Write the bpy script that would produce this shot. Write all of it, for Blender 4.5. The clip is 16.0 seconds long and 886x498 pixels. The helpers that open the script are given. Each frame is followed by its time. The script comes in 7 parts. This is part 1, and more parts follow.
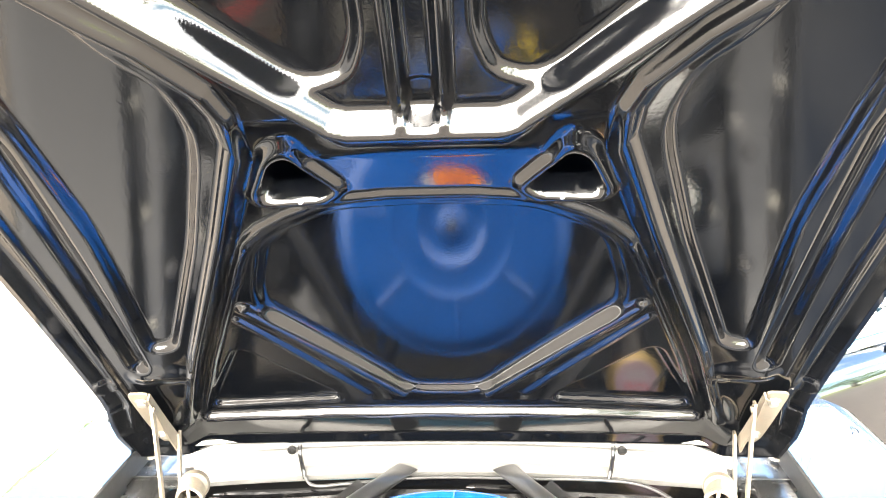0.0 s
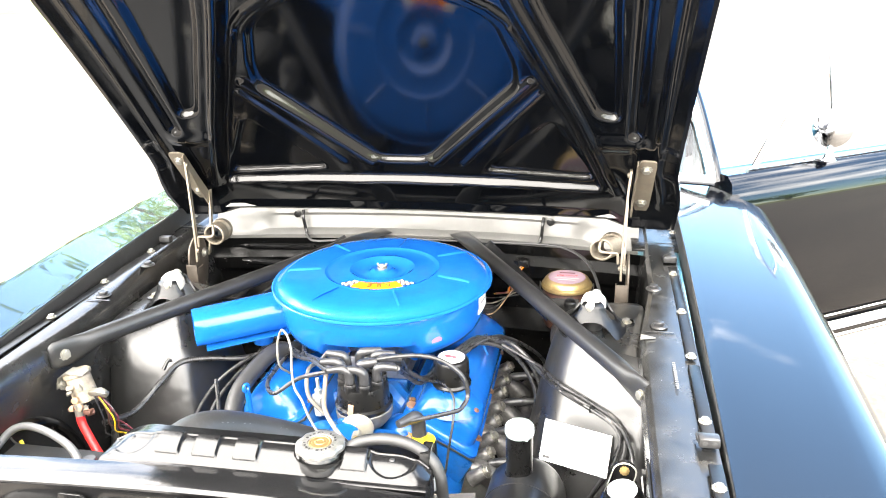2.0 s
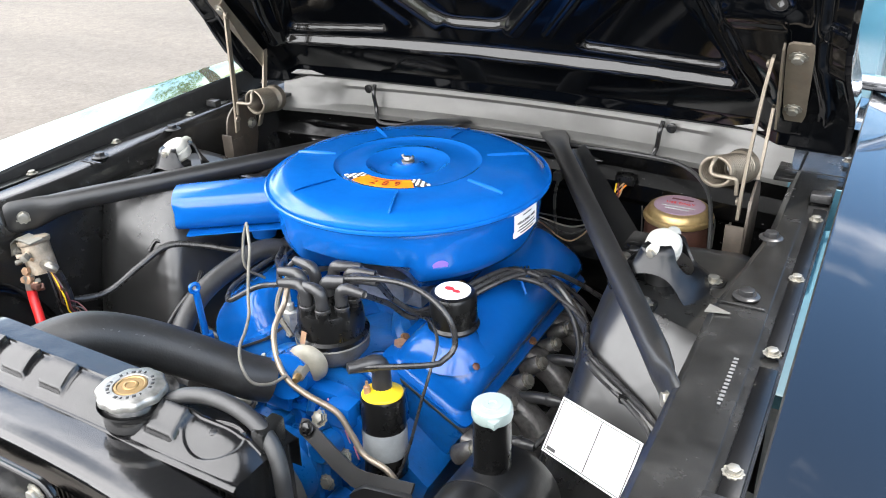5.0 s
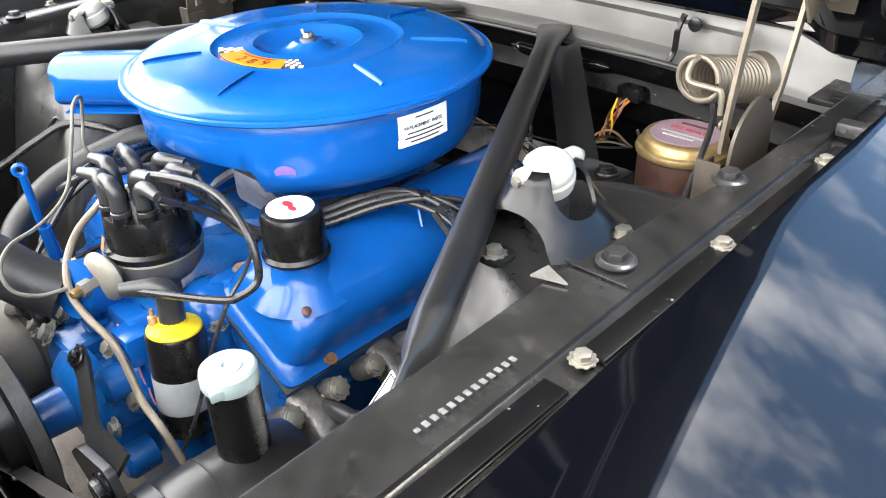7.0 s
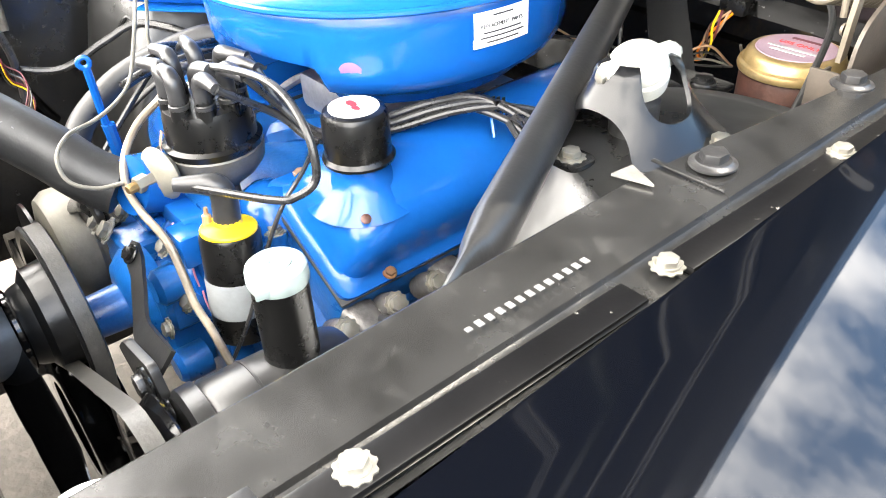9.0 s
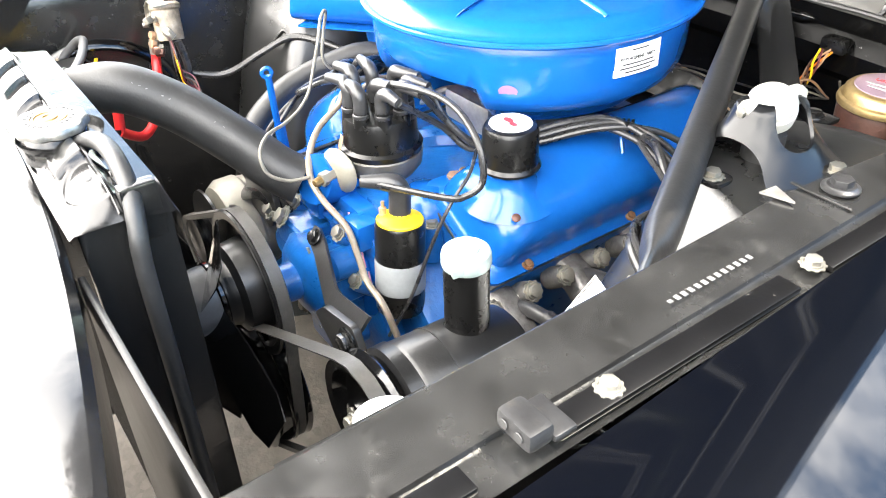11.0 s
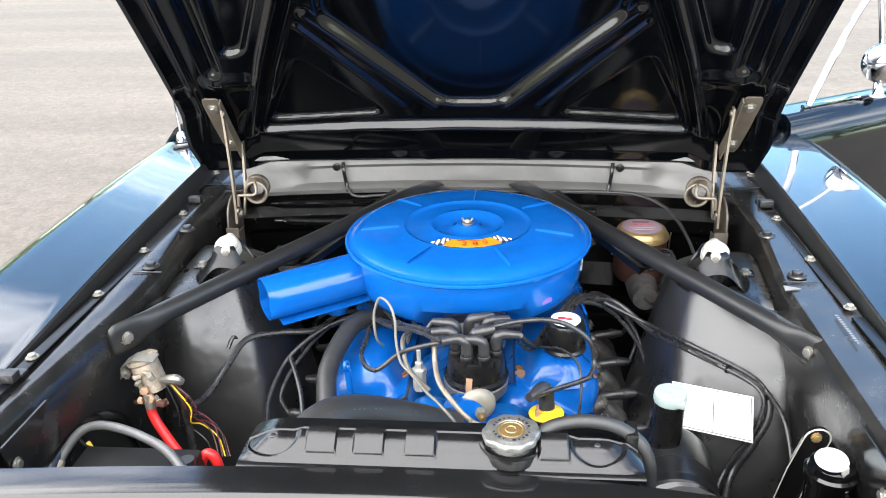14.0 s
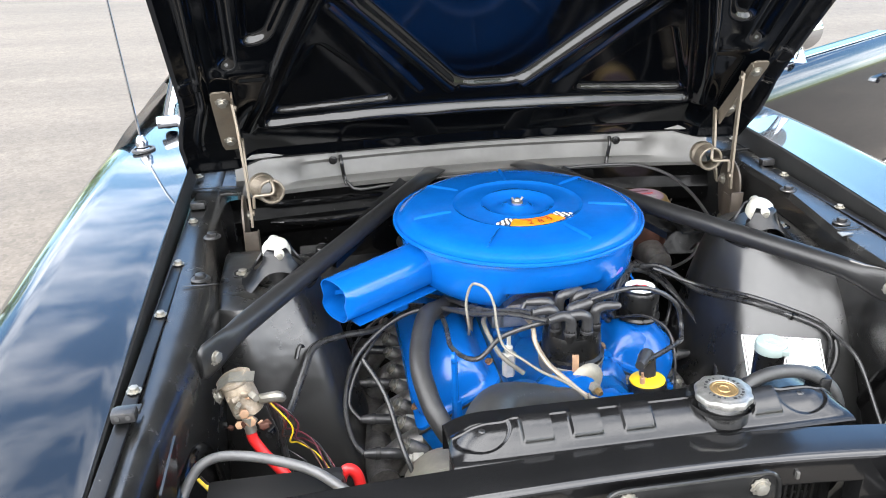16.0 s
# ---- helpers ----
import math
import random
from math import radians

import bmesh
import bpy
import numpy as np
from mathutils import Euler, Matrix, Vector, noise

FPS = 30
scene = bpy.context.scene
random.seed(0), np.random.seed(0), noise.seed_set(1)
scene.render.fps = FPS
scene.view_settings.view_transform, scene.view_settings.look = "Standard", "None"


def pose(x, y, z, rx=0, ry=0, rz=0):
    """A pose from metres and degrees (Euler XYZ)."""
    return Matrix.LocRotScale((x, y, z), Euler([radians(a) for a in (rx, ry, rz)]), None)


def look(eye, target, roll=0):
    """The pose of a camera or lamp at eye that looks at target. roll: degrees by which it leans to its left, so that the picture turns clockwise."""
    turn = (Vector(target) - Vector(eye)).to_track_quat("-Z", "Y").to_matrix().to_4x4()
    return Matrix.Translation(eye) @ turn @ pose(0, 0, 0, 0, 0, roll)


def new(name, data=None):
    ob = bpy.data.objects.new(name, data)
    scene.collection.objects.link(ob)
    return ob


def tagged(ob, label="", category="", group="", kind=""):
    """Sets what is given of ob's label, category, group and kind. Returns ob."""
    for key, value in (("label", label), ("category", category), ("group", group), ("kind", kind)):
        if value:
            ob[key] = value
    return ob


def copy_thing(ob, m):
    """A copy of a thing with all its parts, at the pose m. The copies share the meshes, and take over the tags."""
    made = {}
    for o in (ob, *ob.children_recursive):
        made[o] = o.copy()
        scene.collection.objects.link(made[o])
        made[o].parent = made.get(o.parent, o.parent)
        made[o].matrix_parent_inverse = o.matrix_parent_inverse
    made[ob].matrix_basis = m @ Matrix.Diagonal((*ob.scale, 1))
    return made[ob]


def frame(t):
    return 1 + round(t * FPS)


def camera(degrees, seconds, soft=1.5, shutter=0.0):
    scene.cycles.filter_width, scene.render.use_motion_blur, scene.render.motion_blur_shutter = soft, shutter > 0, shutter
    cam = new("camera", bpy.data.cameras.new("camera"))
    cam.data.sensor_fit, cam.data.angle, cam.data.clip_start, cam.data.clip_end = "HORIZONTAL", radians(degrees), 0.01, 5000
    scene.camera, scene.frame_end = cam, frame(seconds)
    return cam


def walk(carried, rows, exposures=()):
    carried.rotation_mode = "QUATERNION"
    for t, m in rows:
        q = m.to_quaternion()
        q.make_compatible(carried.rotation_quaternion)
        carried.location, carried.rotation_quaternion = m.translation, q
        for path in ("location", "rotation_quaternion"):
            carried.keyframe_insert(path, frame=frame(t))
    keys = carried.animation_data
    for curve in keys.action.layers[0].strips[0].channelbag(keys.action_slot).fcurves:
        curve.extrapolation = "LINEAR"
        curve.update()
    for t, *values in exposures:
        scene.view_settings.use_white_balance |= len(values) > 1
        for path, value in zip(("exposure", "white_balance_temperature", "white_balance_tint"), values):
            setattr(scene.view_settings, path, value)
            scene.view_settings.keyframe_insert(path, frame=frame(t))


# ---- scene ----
cam = camera(58.6, 16.0, 1.0)
METRES, EYE, TILT, LEAN, TURN = 3.6, 1.62, -12.0, 1.7, 3.7
ROWS = [
    (0.0, 0.0, 0.0, 0.0, 0.0, 0.0, -0.0),
    (0.5, 0.012, -0.0178, -0.01, 1.16, -2.31, -0.27),
    (1.0, 0.0299, -0.0427, -0.0268, 3.18, -4.63, -0.77),
    (1.5, 0.0561, -0.082, -0.044, 5.12, -6.22, -1.19),
    (2.0, 0.0848, -0.1089, -0.0482, 6.94, -8.53, -1.57),
    (2.5, 0.1138, -0.1128, -0.048, 9.89, -10.58, -2.14),
    (3.0, 0.1335, -0.1115, -0.0444, 13.82, -11.68, -3.0),
    (3.5, 0.1384, -0.0924, -0.0475, 16.44, -12.37, -3.68),
    (6.0, 0.1781, 0.0802, -0.0668, 32.8, -20.21, -6.04),
    (6.5, 0.1987, 0.0988, -0.0685, 37.02, -21.57, -6.71),
    (7.0, 0.2044, 0.1404, -0.0816, 39.7, -23.05, -7.02),
    (7.5, 0.2044, 0.1637, -0.0897, 41.64, -24.71, -7.0),
    (8.0, 0.1997, 0.1522, -0.0962, 43.0, -26.1, -7.12),
    (10.5, 0.2042, 0.1496, -0.0937, 49.77, -28.58, -8.37),
    (11.0, 0.2044, 0.103, -0.0847, 50.08, -28.25, -8.78),
    (11.5, 0.1866, 0.0613, -0.0635, 45.66, -24.34, -8.27),
    (12.0, 0.1476, 0.0337, -0.0594, 36.47, -18.85, -7.18),
    (12.5, 0.1063, -0.0067, -0.0594, 26.37, -15.27, -5.68),
    (13.0, 0.0704, -0.037, -0.0642, 17.06, -13.17, -3.9),
    (13.5, 0.0294, -0.0473, -0.0632, 8.3, -12.13, -2.19),
    (14.0, -0.0076, -0.0705, -0.0572, 0.86, -11.77, -0.61),
    (14.5, -0.037, -0.0875, -0.0597, -4.47, -11.77, 0.69),
    (15.0, -0.0611, -0.0979, -0.0576, -6.86, -11.86, 1.31),
    (15.5, -0.0846, -0.0848, -0.0607, -8.77, -11.96, 1.7),
    (16.0, -0.1182, -0.0486, -0.0644, -12.5, -12.13, 2.34),
]
EXPO = [(0.0, 4.3, 7700, 10), (0.5, 4.5, 7670, 10), (1.0, 4.65, 7630, 10), (1.5, 3.9, 7600, 10), (2.0, 2.92, 7300, 10), (2.5, 2.15, 7000, 10), (3.0, 1.75, 6550, 10), (3.5, 1.55, 6500, 10), (6.0, 1.72, 6800, 10), (7.0, 1.97, 6900, 10),
        (7.5, 2.1, 6950, 10), (8.0, 2.40, 7050, 10), (10.5, 2.94, 7500, 10), (11.0, 2.8, 7180, 10), (11.5, 2.48, 6850, 10), (12.0, 2.02, 6780, 10), (12.5, 1.58, 6700, 10), (13.0, 1.58, 6690, 10), (14.0, 1.64, 6660, 10), (16.0, 1.64, 6600, 10)]
walk(cam, [(t, pose(0.089, 0, EYE, TILT, LEAN, TURN) @ pose(METRES * x, METRES * y, METRES * z, 90 + pitch, roll, yaw)) for t, x, y, z, yaw, pitch, roll in ROWS], EXPO)

# ---- light ----
SUN_FROM = Vector((0.25, 0.42, 1.0)).normalized()
sun = new("sun", bpy.data.lights.new("sun", "SUN"))
sun.data.energy, sun.data.angle, sun.data.color = 2.0, radians(0.6), (1.0, 0.96, 0.9)
sun.matrix_world = look((3, 6, 12), Vector((3, 6, 12)) - SUN_FROM)

world = bpy.data.worlds.new("sky")
scene.world = world
world.use_nodes = True
wn, wl = world.node_tree.nodes, world.node_tree.links
wn.clear()
sky = wn.new("ShaderNodeTexSky")
sky.sky_type, sky.sun_disc = "NISHITA", False
sky.ozone_density, sky.dust_density = 1.5, 0.2
sky.sun_elevation = math.asin(SUN_FROM.z)
sky.sun_rotation = math.atan2(SUN_FROM.x, SUN_FROM.y)
way = wn.new("ShaderNodeTexCoord")
stretch = wn.new("ShaderNodeMapping")
stretch.inputs["Scale"].default_value = (1.0, 1.0, 1.9)
stretch.inputs["Location"].default_value = (0.35, 0.0, 0.2)
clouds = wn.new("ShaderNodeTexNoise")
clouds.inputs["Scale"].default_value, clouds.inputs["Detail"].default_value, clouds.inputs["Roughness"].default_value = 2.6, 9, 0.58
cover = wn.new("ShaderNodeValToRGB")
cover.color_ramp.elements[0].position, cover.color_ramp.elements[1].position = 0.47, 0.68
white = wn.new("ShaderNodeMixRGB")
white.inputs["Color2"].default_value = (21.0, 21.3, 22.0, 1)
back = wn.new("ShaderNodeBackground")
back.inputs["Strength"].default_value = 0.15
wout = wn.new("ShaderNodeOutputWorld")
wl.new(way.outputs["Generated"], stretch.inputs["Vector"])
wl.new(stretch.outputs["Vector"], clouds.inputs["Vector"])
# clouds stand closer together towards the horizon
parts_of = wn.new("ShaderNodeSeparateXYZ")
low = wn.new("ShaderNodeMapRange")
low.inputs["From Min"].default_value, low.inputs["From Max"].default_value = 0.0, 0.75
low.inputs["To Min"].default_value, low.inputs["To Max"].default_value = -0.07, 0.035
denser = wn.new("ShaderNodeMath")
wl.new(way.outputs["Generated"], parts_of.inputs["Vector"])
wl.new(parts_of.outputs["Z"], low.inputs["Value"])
# extra cloud is added ahead of the car to brighten things, clearer sky behind it
fill_bank = wn.new("ShaderNodeMapRange")
fill_bank.inputs["From Min"].default_value, fill_bank.inputs["From Max"].default_value = -0.9, 0.7
fill_bank.inputs["To Min"].default_value, fill_bank.inputs["To Max"].default_value = 0.24, -0.11
wl.new(parts_of.outputs["Y"], fill_bank.inputs["Value"])
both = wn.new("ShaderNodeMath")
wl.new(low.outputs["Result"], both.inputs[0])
wl.new(fill_bank.outputs["Result"], both.inputs[1])
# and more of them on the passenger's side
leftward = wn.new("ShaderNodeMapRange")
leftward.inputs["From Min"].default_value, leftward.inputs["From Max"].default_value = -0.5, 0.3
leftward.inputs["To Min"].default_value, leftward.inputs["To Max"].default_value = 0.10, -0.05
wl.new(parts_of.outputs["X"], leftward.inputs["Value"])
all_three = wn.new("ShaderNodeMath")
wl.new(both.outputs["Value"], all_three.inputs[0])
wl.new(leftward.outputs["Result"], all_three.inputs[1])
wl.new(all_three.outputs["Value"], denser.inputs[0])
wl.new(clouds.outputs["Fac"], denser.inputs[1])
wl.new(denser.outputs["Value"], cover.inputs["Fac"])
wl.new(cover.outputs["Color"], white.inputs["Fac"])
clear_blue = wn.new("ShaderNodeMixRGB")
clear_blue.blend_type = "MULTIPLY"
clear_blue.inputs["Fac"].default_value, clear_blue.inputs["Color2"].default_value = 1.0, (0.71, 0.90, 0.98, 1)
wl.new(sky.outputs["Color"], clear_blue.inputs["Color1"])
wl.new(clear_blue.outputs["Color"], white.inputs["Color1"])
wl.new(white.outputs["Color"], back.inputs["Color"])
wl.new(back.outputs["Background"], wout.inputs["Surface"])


# ---- materials ----
def surface(name, color, rough=0.5, metal=0.0, coat=0.0, vary=0.15, scale=12.0, grain=0.0, grain_scale=300.0, rough_vary=0.1, dirt=None, dirt_amount=0.0, dirt_scale=25.0, spec=0.5, wave=0.0):
    m = bpy.data.materials.new(name)
    m.use_nodes = True
    n, l = m.node_tree.nodes, m.node_tree.links
    b = n["Principled BSDF"]
    b.inputs["Metallic"].default_value = metal
    b.inputs["Coat Weight"].default_value = coat
    b.inputs["Coat Roughness"].default_value = 0.03
    b.inputs["Specular IOR Level"].default_value = spec
    co = n.new("ShaderNodeTexCoord")
    big = n.new("ShaderNodeTexNoise")
    big.inputs["Scale"].default_value, big.inputs["Detail"].default_value, big.inputs["Roughness"].default_value = scale, 6, 0.65
    l.new(co.outputs["Object"], big.inputs["Vector"])
    ramp = n.new("ShaderNodeValToRGB")
    e = ramp.color_ramp.elements
    e[0].position, e[1].position = 0.3, 0.7
    e[0].color = (*[c * (1 - vary) for c in color], 1)
    e[1].color = (*[min(1, c * (1 + vary)) for c in color], 1)
    l.new(big.outputs["Fac"], ramp.inputs["Fac"])
    col = ramp.outputs["Color"]
    if dirt:
        d = n.new("ShaderNodeTexNoise")
        d.inputs["Scale"].default_value, d.inputs["Detail"].default_value, d.inputs["Roughness"].default_value = dirt_scale, 8, 0.7
        l.new(co.outputs["Object"], d.inputs["Vector"])
        dr = n.new("ShaderNodeValToRGB")
        dr.color_ramp.elements[0].position, dr.color_ramp.elements[1].position = 0.55, 0.75
        dr.color_ramp.elements[1].color = (dirt_amount, dirt_amount, dirt_amount, 1)
        l.new(d.outputs["Fac"], dr.inputs["Fac"])
        mix = n.new("ShaderNodeMixRGB")
        mix.inputs["Color2"].default_value = (*dirt, 1)
        l.new(dr.outputs["Color"], mix.inputs["Fac"])
        l.new(col, mix.inputs["Color1"])
        col = mix.outputs["Color"]
    l.new(col, b.inputs["Base Color"])
    rr = n.new("ShaderNodeMapRange")
    rr.inputs["To Min"].default_value, rr.inputs["To Max"].default_value = max(0.0, rough - rough_vary * rough), min(1.0, rough + rough_vary * rough)
    l.new(big.outputs["Fac"], rr.inputs["Value"])
    l.new(rr.outputs["Result"], b.inputs["Roughness"])
    if grain:
        fine = n.new("ShaderNodeTexNoise")
        fine.inputs["Scale"].default_value, fine.inputs["Detail"].default_value = grain_scale, 4
        l.new(co.outputs["Object"], fine.inputs["Vector"])
        bump = n.new("ShaderNodeBump")
        bump.inputs["Strength"].default_value, bump.inputs["Distance"].default_value = grain, 0.002
        l.new(fine.outputs["Fac"], bump.inputs["Height"])
        l.new(bump.outputs["Normal"], b.inputs["Normal"])
        if wave:
            # the slow waviness of hand-finished sheet metal
            slow = n.new("ShaderNodeTexNoise")
            slow.inputs["Scale"].default_value, slow.inputs["Detail"].default_value = 16.0, 2
            l.new(co.outputs["Object"], slow.inputs["Vector"])
            swell = n.new("ShaderNodeBump")
            swell.inputs["Strength"].default_value, swell.inputs["Distance"].default_value = wave, 0.02
            l.new(slow.outputs["Fac"], swell.inputs["Height"])
            l.new(swell.outputs["Normal"], bump.inputs["Normal"])
    return m


M = {}
M["body_blue"] = surface("body_blue", (0.0003, 0.0006, 0.0015), 0.25, 0.0, 1.0, 0.06, 3, rough_vary=0.05, spec=0.05)
M["hood_black"] = surface("hood_black", (0.0012, 0.0015, 0.0021), 0.08, 0, 0.0, 0.2, 9, 0.03, 220, 0.5, (0.3, 0.29, 0.27), 0.010, 160, 0.48)
M["satin_black"] = surface("satin_black", (0.009, 0.009, 0.009), 0.20, 0, 0.0, 0.2, 14, 0.07, 160, 0.3, (0.3, 0.28, 0.25), 0.012, 90, 0.5, 0.08)
M["gloss_black"] = surface("gloss_black", (0.003, 0.003, 0.0032), 0.10, 0, 0.2, 0.3, 14, 0.05, 120, 0.3, (0.3, 0.28, 0.25), 0.03, 80, 0.5, 0.2)
# the pale mottling is dust and wear, strengthened to paint smudgy highlights too
M["flange_black"] = surface("flange_black", (0.012, 0.012, 0.0118), 0.24, 0, 0.0, 0.5, 18, 0.06, 260, 0.6, (0.25, 0.245, 0.23), 0.09, 45, 0.75, 0.05)
M["rail_black"] = surface("rail_black", (0.007, 0.007, 0.0073), 0.13, 0, 0.2, 0.2, 12, 0.04, 160, 0.2, (0.3, 0.3, 0.3), 0.015, 90, 0.5, 0.03)
M["tower_black"] = surface("tower_black", (0.014, 0.014, 0.0136), 0.29, 0.0, 0.0, 0.2, 8, 0.05, 90, 0.3, (0.3, 0.28, 0.25), 0.012, 70, 0.75, 0.15)
M["cowl_grey"] = surface("cowl_grey", (0.110, 0.108, 0.102), 0.38, 0.25, 0.0, 0.12, 10, 0.06, 90, 0.2, (0.3, 0.28, 0.26), 0.05, 30, 0.5, 0.16)
M["engine_blue"] = surface("engine_blue", (0.0012, 0.080, 0.33), 0.20, 0.0, 0.12, 0.10, 14, 0.05, 140, 0.25, spec=0.42)
M["engine_blue_worn"] = surface("engine_blue_worn", (0.0015, 0.078, 0.28), 0.30, 0.0, 0.1, 0.25, 25, 0.30, 160, 0.3, (0.04, 0.04, 0.045), 0.45, 40)
M["rubber"] = surface("rubber", (0.020, 0.020, 0.0200), 0.46, 0, 0, 0.25, 30, 0.12, 300, 0.2, (0.10, 0.10, 0.10), 0.25, 50)
M["wire_black"] = surface("wire_black", (0.022, 0.022, 0.0225), 0.28, 0, 0, 0.3, 40, 0, 300, 0.2, (0.12, 0.12, 0.12), 0.2, 60)
M["plastic_black"] = surface("plastic_black", (0.005, 0.005, 0.005), 0.28, 0, 0, 0.25, 40, 0.05, 300, 0.2)
M["steel"] = surface("steel", (0.22, 0.215, 0.205), 0.40, 0.8, 0, 0.25, 60, 0.15, 400, 0.3, (0.10, 0.08, 0.06), 0.4, 60)
M["zinc"] = surface("zinc", (0.26, 0.25, 0.22), 0.40, 0.7, 0, 0.2, 70, 0.1, 400, 0.3, (0.45, 0.36, 0.2), 0.5, 90)
M["hinge_metal"] = surface("hinge_metal", (0.165, 0.140, 0.108), 0.42, 0.5, 0, 0.2, 25, 0.12, 300, 0.3, (0.2, 0.13, 0.08), 0.5, 40)
M["chrome"] = surface("chrome", (0.56, 0.58, 0.61), 0.07, 1.0, 0, 0.03, 20)
M["cast_iron"] = surface("cast_iron", (0.22, 0.21, 0.20), 0.5, 0.6, 0, 0.35, 40, 0.4, 200, 0.2, (0.16, 0.09, 0.05), 0.5, 30)
M["aluminium"] = surface("aluminium", (0.45, 0.44, 0.42), 0.45, 0.85, 0, 0.25, 40, 0.2, 250, 0.2, (0.2, 0.16, 0.12), 0.4, 50)
M["brass"] = surface("brass", (0.27, 0.175, 0.075), 0.42, 0.7, 0, 0.25, 40, 0.05, 300, 0.3, (0.16, 0.08, 0.04), 0.4, 50)
M["gold_cad"] = surface("gold_cad", (0.46, 0.33, 0.15), 0.38, 0.75, 0, 0.25, 40, 0.08, 300, 0.3, (0.2, 0.12, 0.05), 0.5, 50)
M["rust_brown"] = surface("rust_brown", (0.075, 0.032, 0.022), 0.5, 0.2, 0, 0.35, 30, 0.25, 200, 0.2, (0.2, 0.1, 0.08), 0.4, 20)
M["copper"] = surface("copper", (0.42, 0.26, 0.16), 0.45, 0.4, 0, 0.3, 50)
M["mint_cap"] = surface("mint_cap", (0.36, 0.44, 0.42), 0.35, 0.2, 0.1, 0.1, 40, 0.05, 300)
M["paper"] = surface("paper", (0.80, 0.80, 0.78), 0.6, 0, 0, 0.04, 20)
M["ink"] = surface("ink", (0.03, 0.03, 0.03), 0.6)
M["red"] = surface("red", (0.62, 0.02, 0.02), 0.4)
M["orange"] = surface("orange", (0.85, 0.22, 0.01), 0.35)
M["number_ink"] = surface("number_ink", (0.10, 0.006, 0.006), 0.4)
M["yellow"] = surface("yellow", (0.80, 0.55, 0.02), 0.4)
M["grey_band"] = surface("grey_band", (0.42, 0.44, 0.44), 0.5, 0, 0, 0.08)
M["purple"] = surface("purple", (0.16, 0.10, 0.42), 0.4)
M["battery_black"] = surface("battery_black", (0.010, 0.010, 0.010), 0.5, spec=0.3)
M["jar_label"] = surface("jar_label", (0.42, 0.30, 0.36), 0.35, 0.3)
M["tyre"] = surface("tyre", (0.016, 0.016, 0.016), 0.75, 0, 0, 0.3, 20, 0.2, 120)
M["stripe_white"] = surface("stripe_white", (0.75, 0.76, 0.78), 0.3, 0, 0.5, 0.03)
M["interior"] = surface("interior", (0.055, 0.16, 0.21), 0.45, 0, 0, 0.15, 6)
M["cap_steel"] = surface("cap_steel", (0.27, 0.265, 0.25), 0.38, 0.75, 0, 0.3, 90, 0.12, 300, 0.3, (0.05, 0.045, 0.04), 0.5, 120)
M["bare_metal"] = surface("bare_metal", (0.22, 0.215, 0.20), 0.4, 0.6, 0, 0.25, 60, 0.1, 300, 0.3, (0.15, 0.12, 0.1), 0.5, 90)
M["stamp_grey"] = surface("stamp_grey", (0.10, 0.10, 0.10), 0.5, 0, 0, 0.5, 400)
M["bushing_white"] = surface("bushing_white", (0.36, 0.35, 0.31), 0.55, 0, 0, 0.12, 50, 0.3, 200, 0.2, (0.35, 0.31, 0.24), 0.35, 60)
M["mount_black"] = surface("mount_black", (0.006, 0.0063, 0.007), 0.24, 0.0, 0, 0.3, 20, 0.08, 200, 0.4, (0.3, 0.28, 0.25), 0.02, 60, 0.35, 0.15)
M["tank_black"] = surface("tank_black", (0.006, 0.006, 0.0063), 0.17, 0.0, 0.0, 0.25, 18, 0.05, 200, 0.2, (0.3, 0.29, 0.27), 0.02, 80, 0.5, 0.06)
M["grey_steel"] = surface("grey_steel", (0.035, 0.035, 0.036), 0.32, 0.5, 0, 0.25, 60, 0.1, 300, 0.3, (0.10, 0.085, 0.07), 0.4, 90)
M["rail_worn"] = surface("rail_worn", (0.003, 0.003, 0.0033), 0.30, 0, 0.0, 0.25, 12, 0.06, 160, 0.3, (0.40, 0.38, 0.35), 0.5, 45, 0.3)
M["boot_grey"] = surface("boot_grey", (0.028, 0.028, 0.029), 0.30, 0, 0, 0.25, 40, 0.06, 300, 0.2, (0.12, 0.12, 0.12), 0.2, 60)
M["corroded"] = surface("corroded", (0.30, 0.25, 0.19), 0.55, 0.3, 0, 0.5, 60, 0.4, 200, 0.3, (0.5, 0.47, 0.42), 0.7, 70)
M["rust_bolt"] = surface("rust_bolt", (0.20, 0.10, 0.05), 0.5, 0.3, 0, 0.4, 60, 0.2, 300, 0.2, (0.35, 0.2, 0.1), 0.4, 90)
M["exhaust_grey"] = surface("exhaust_grey", (0.13, 0.125, 0.12), 0.42, 0.6, 0, 0.5, 50, 0.45, 160, 0.3, (0.07, 0.05, 0.04), 0.5, 45)
M["maroon"] = surface("maroon", (0.11, 0.015, 0.025), 0.4)
M["brace_black"] = surface("brace_black", (0.014, 0.014, 0.0142), 0.36, 0, 0.0, 0.2, 14, 0.08, 220, 0.2, (0.3, 0.28, 0.25), 0.012, 90, 0.5, 0.05)
M["pump_black"] = surface("pump_black", (0.007, 0.007, 0.0072), 0.30, 0, 0.0, 0.2, 14, 0.08, 220, 0.2, (0.3, 0.28, 0.25), 0.012, 90, 0.5, 0.05)
M["firewall_black"] = surface("firewall_black", (0.0025, 0.0025, 0.0025), 0.22, 0, 0.0, 0.2, 14, 0.06, 160, 0.2, (0.5, 0.5, 0.5), 0.5, 110, 0.3, 0.15)
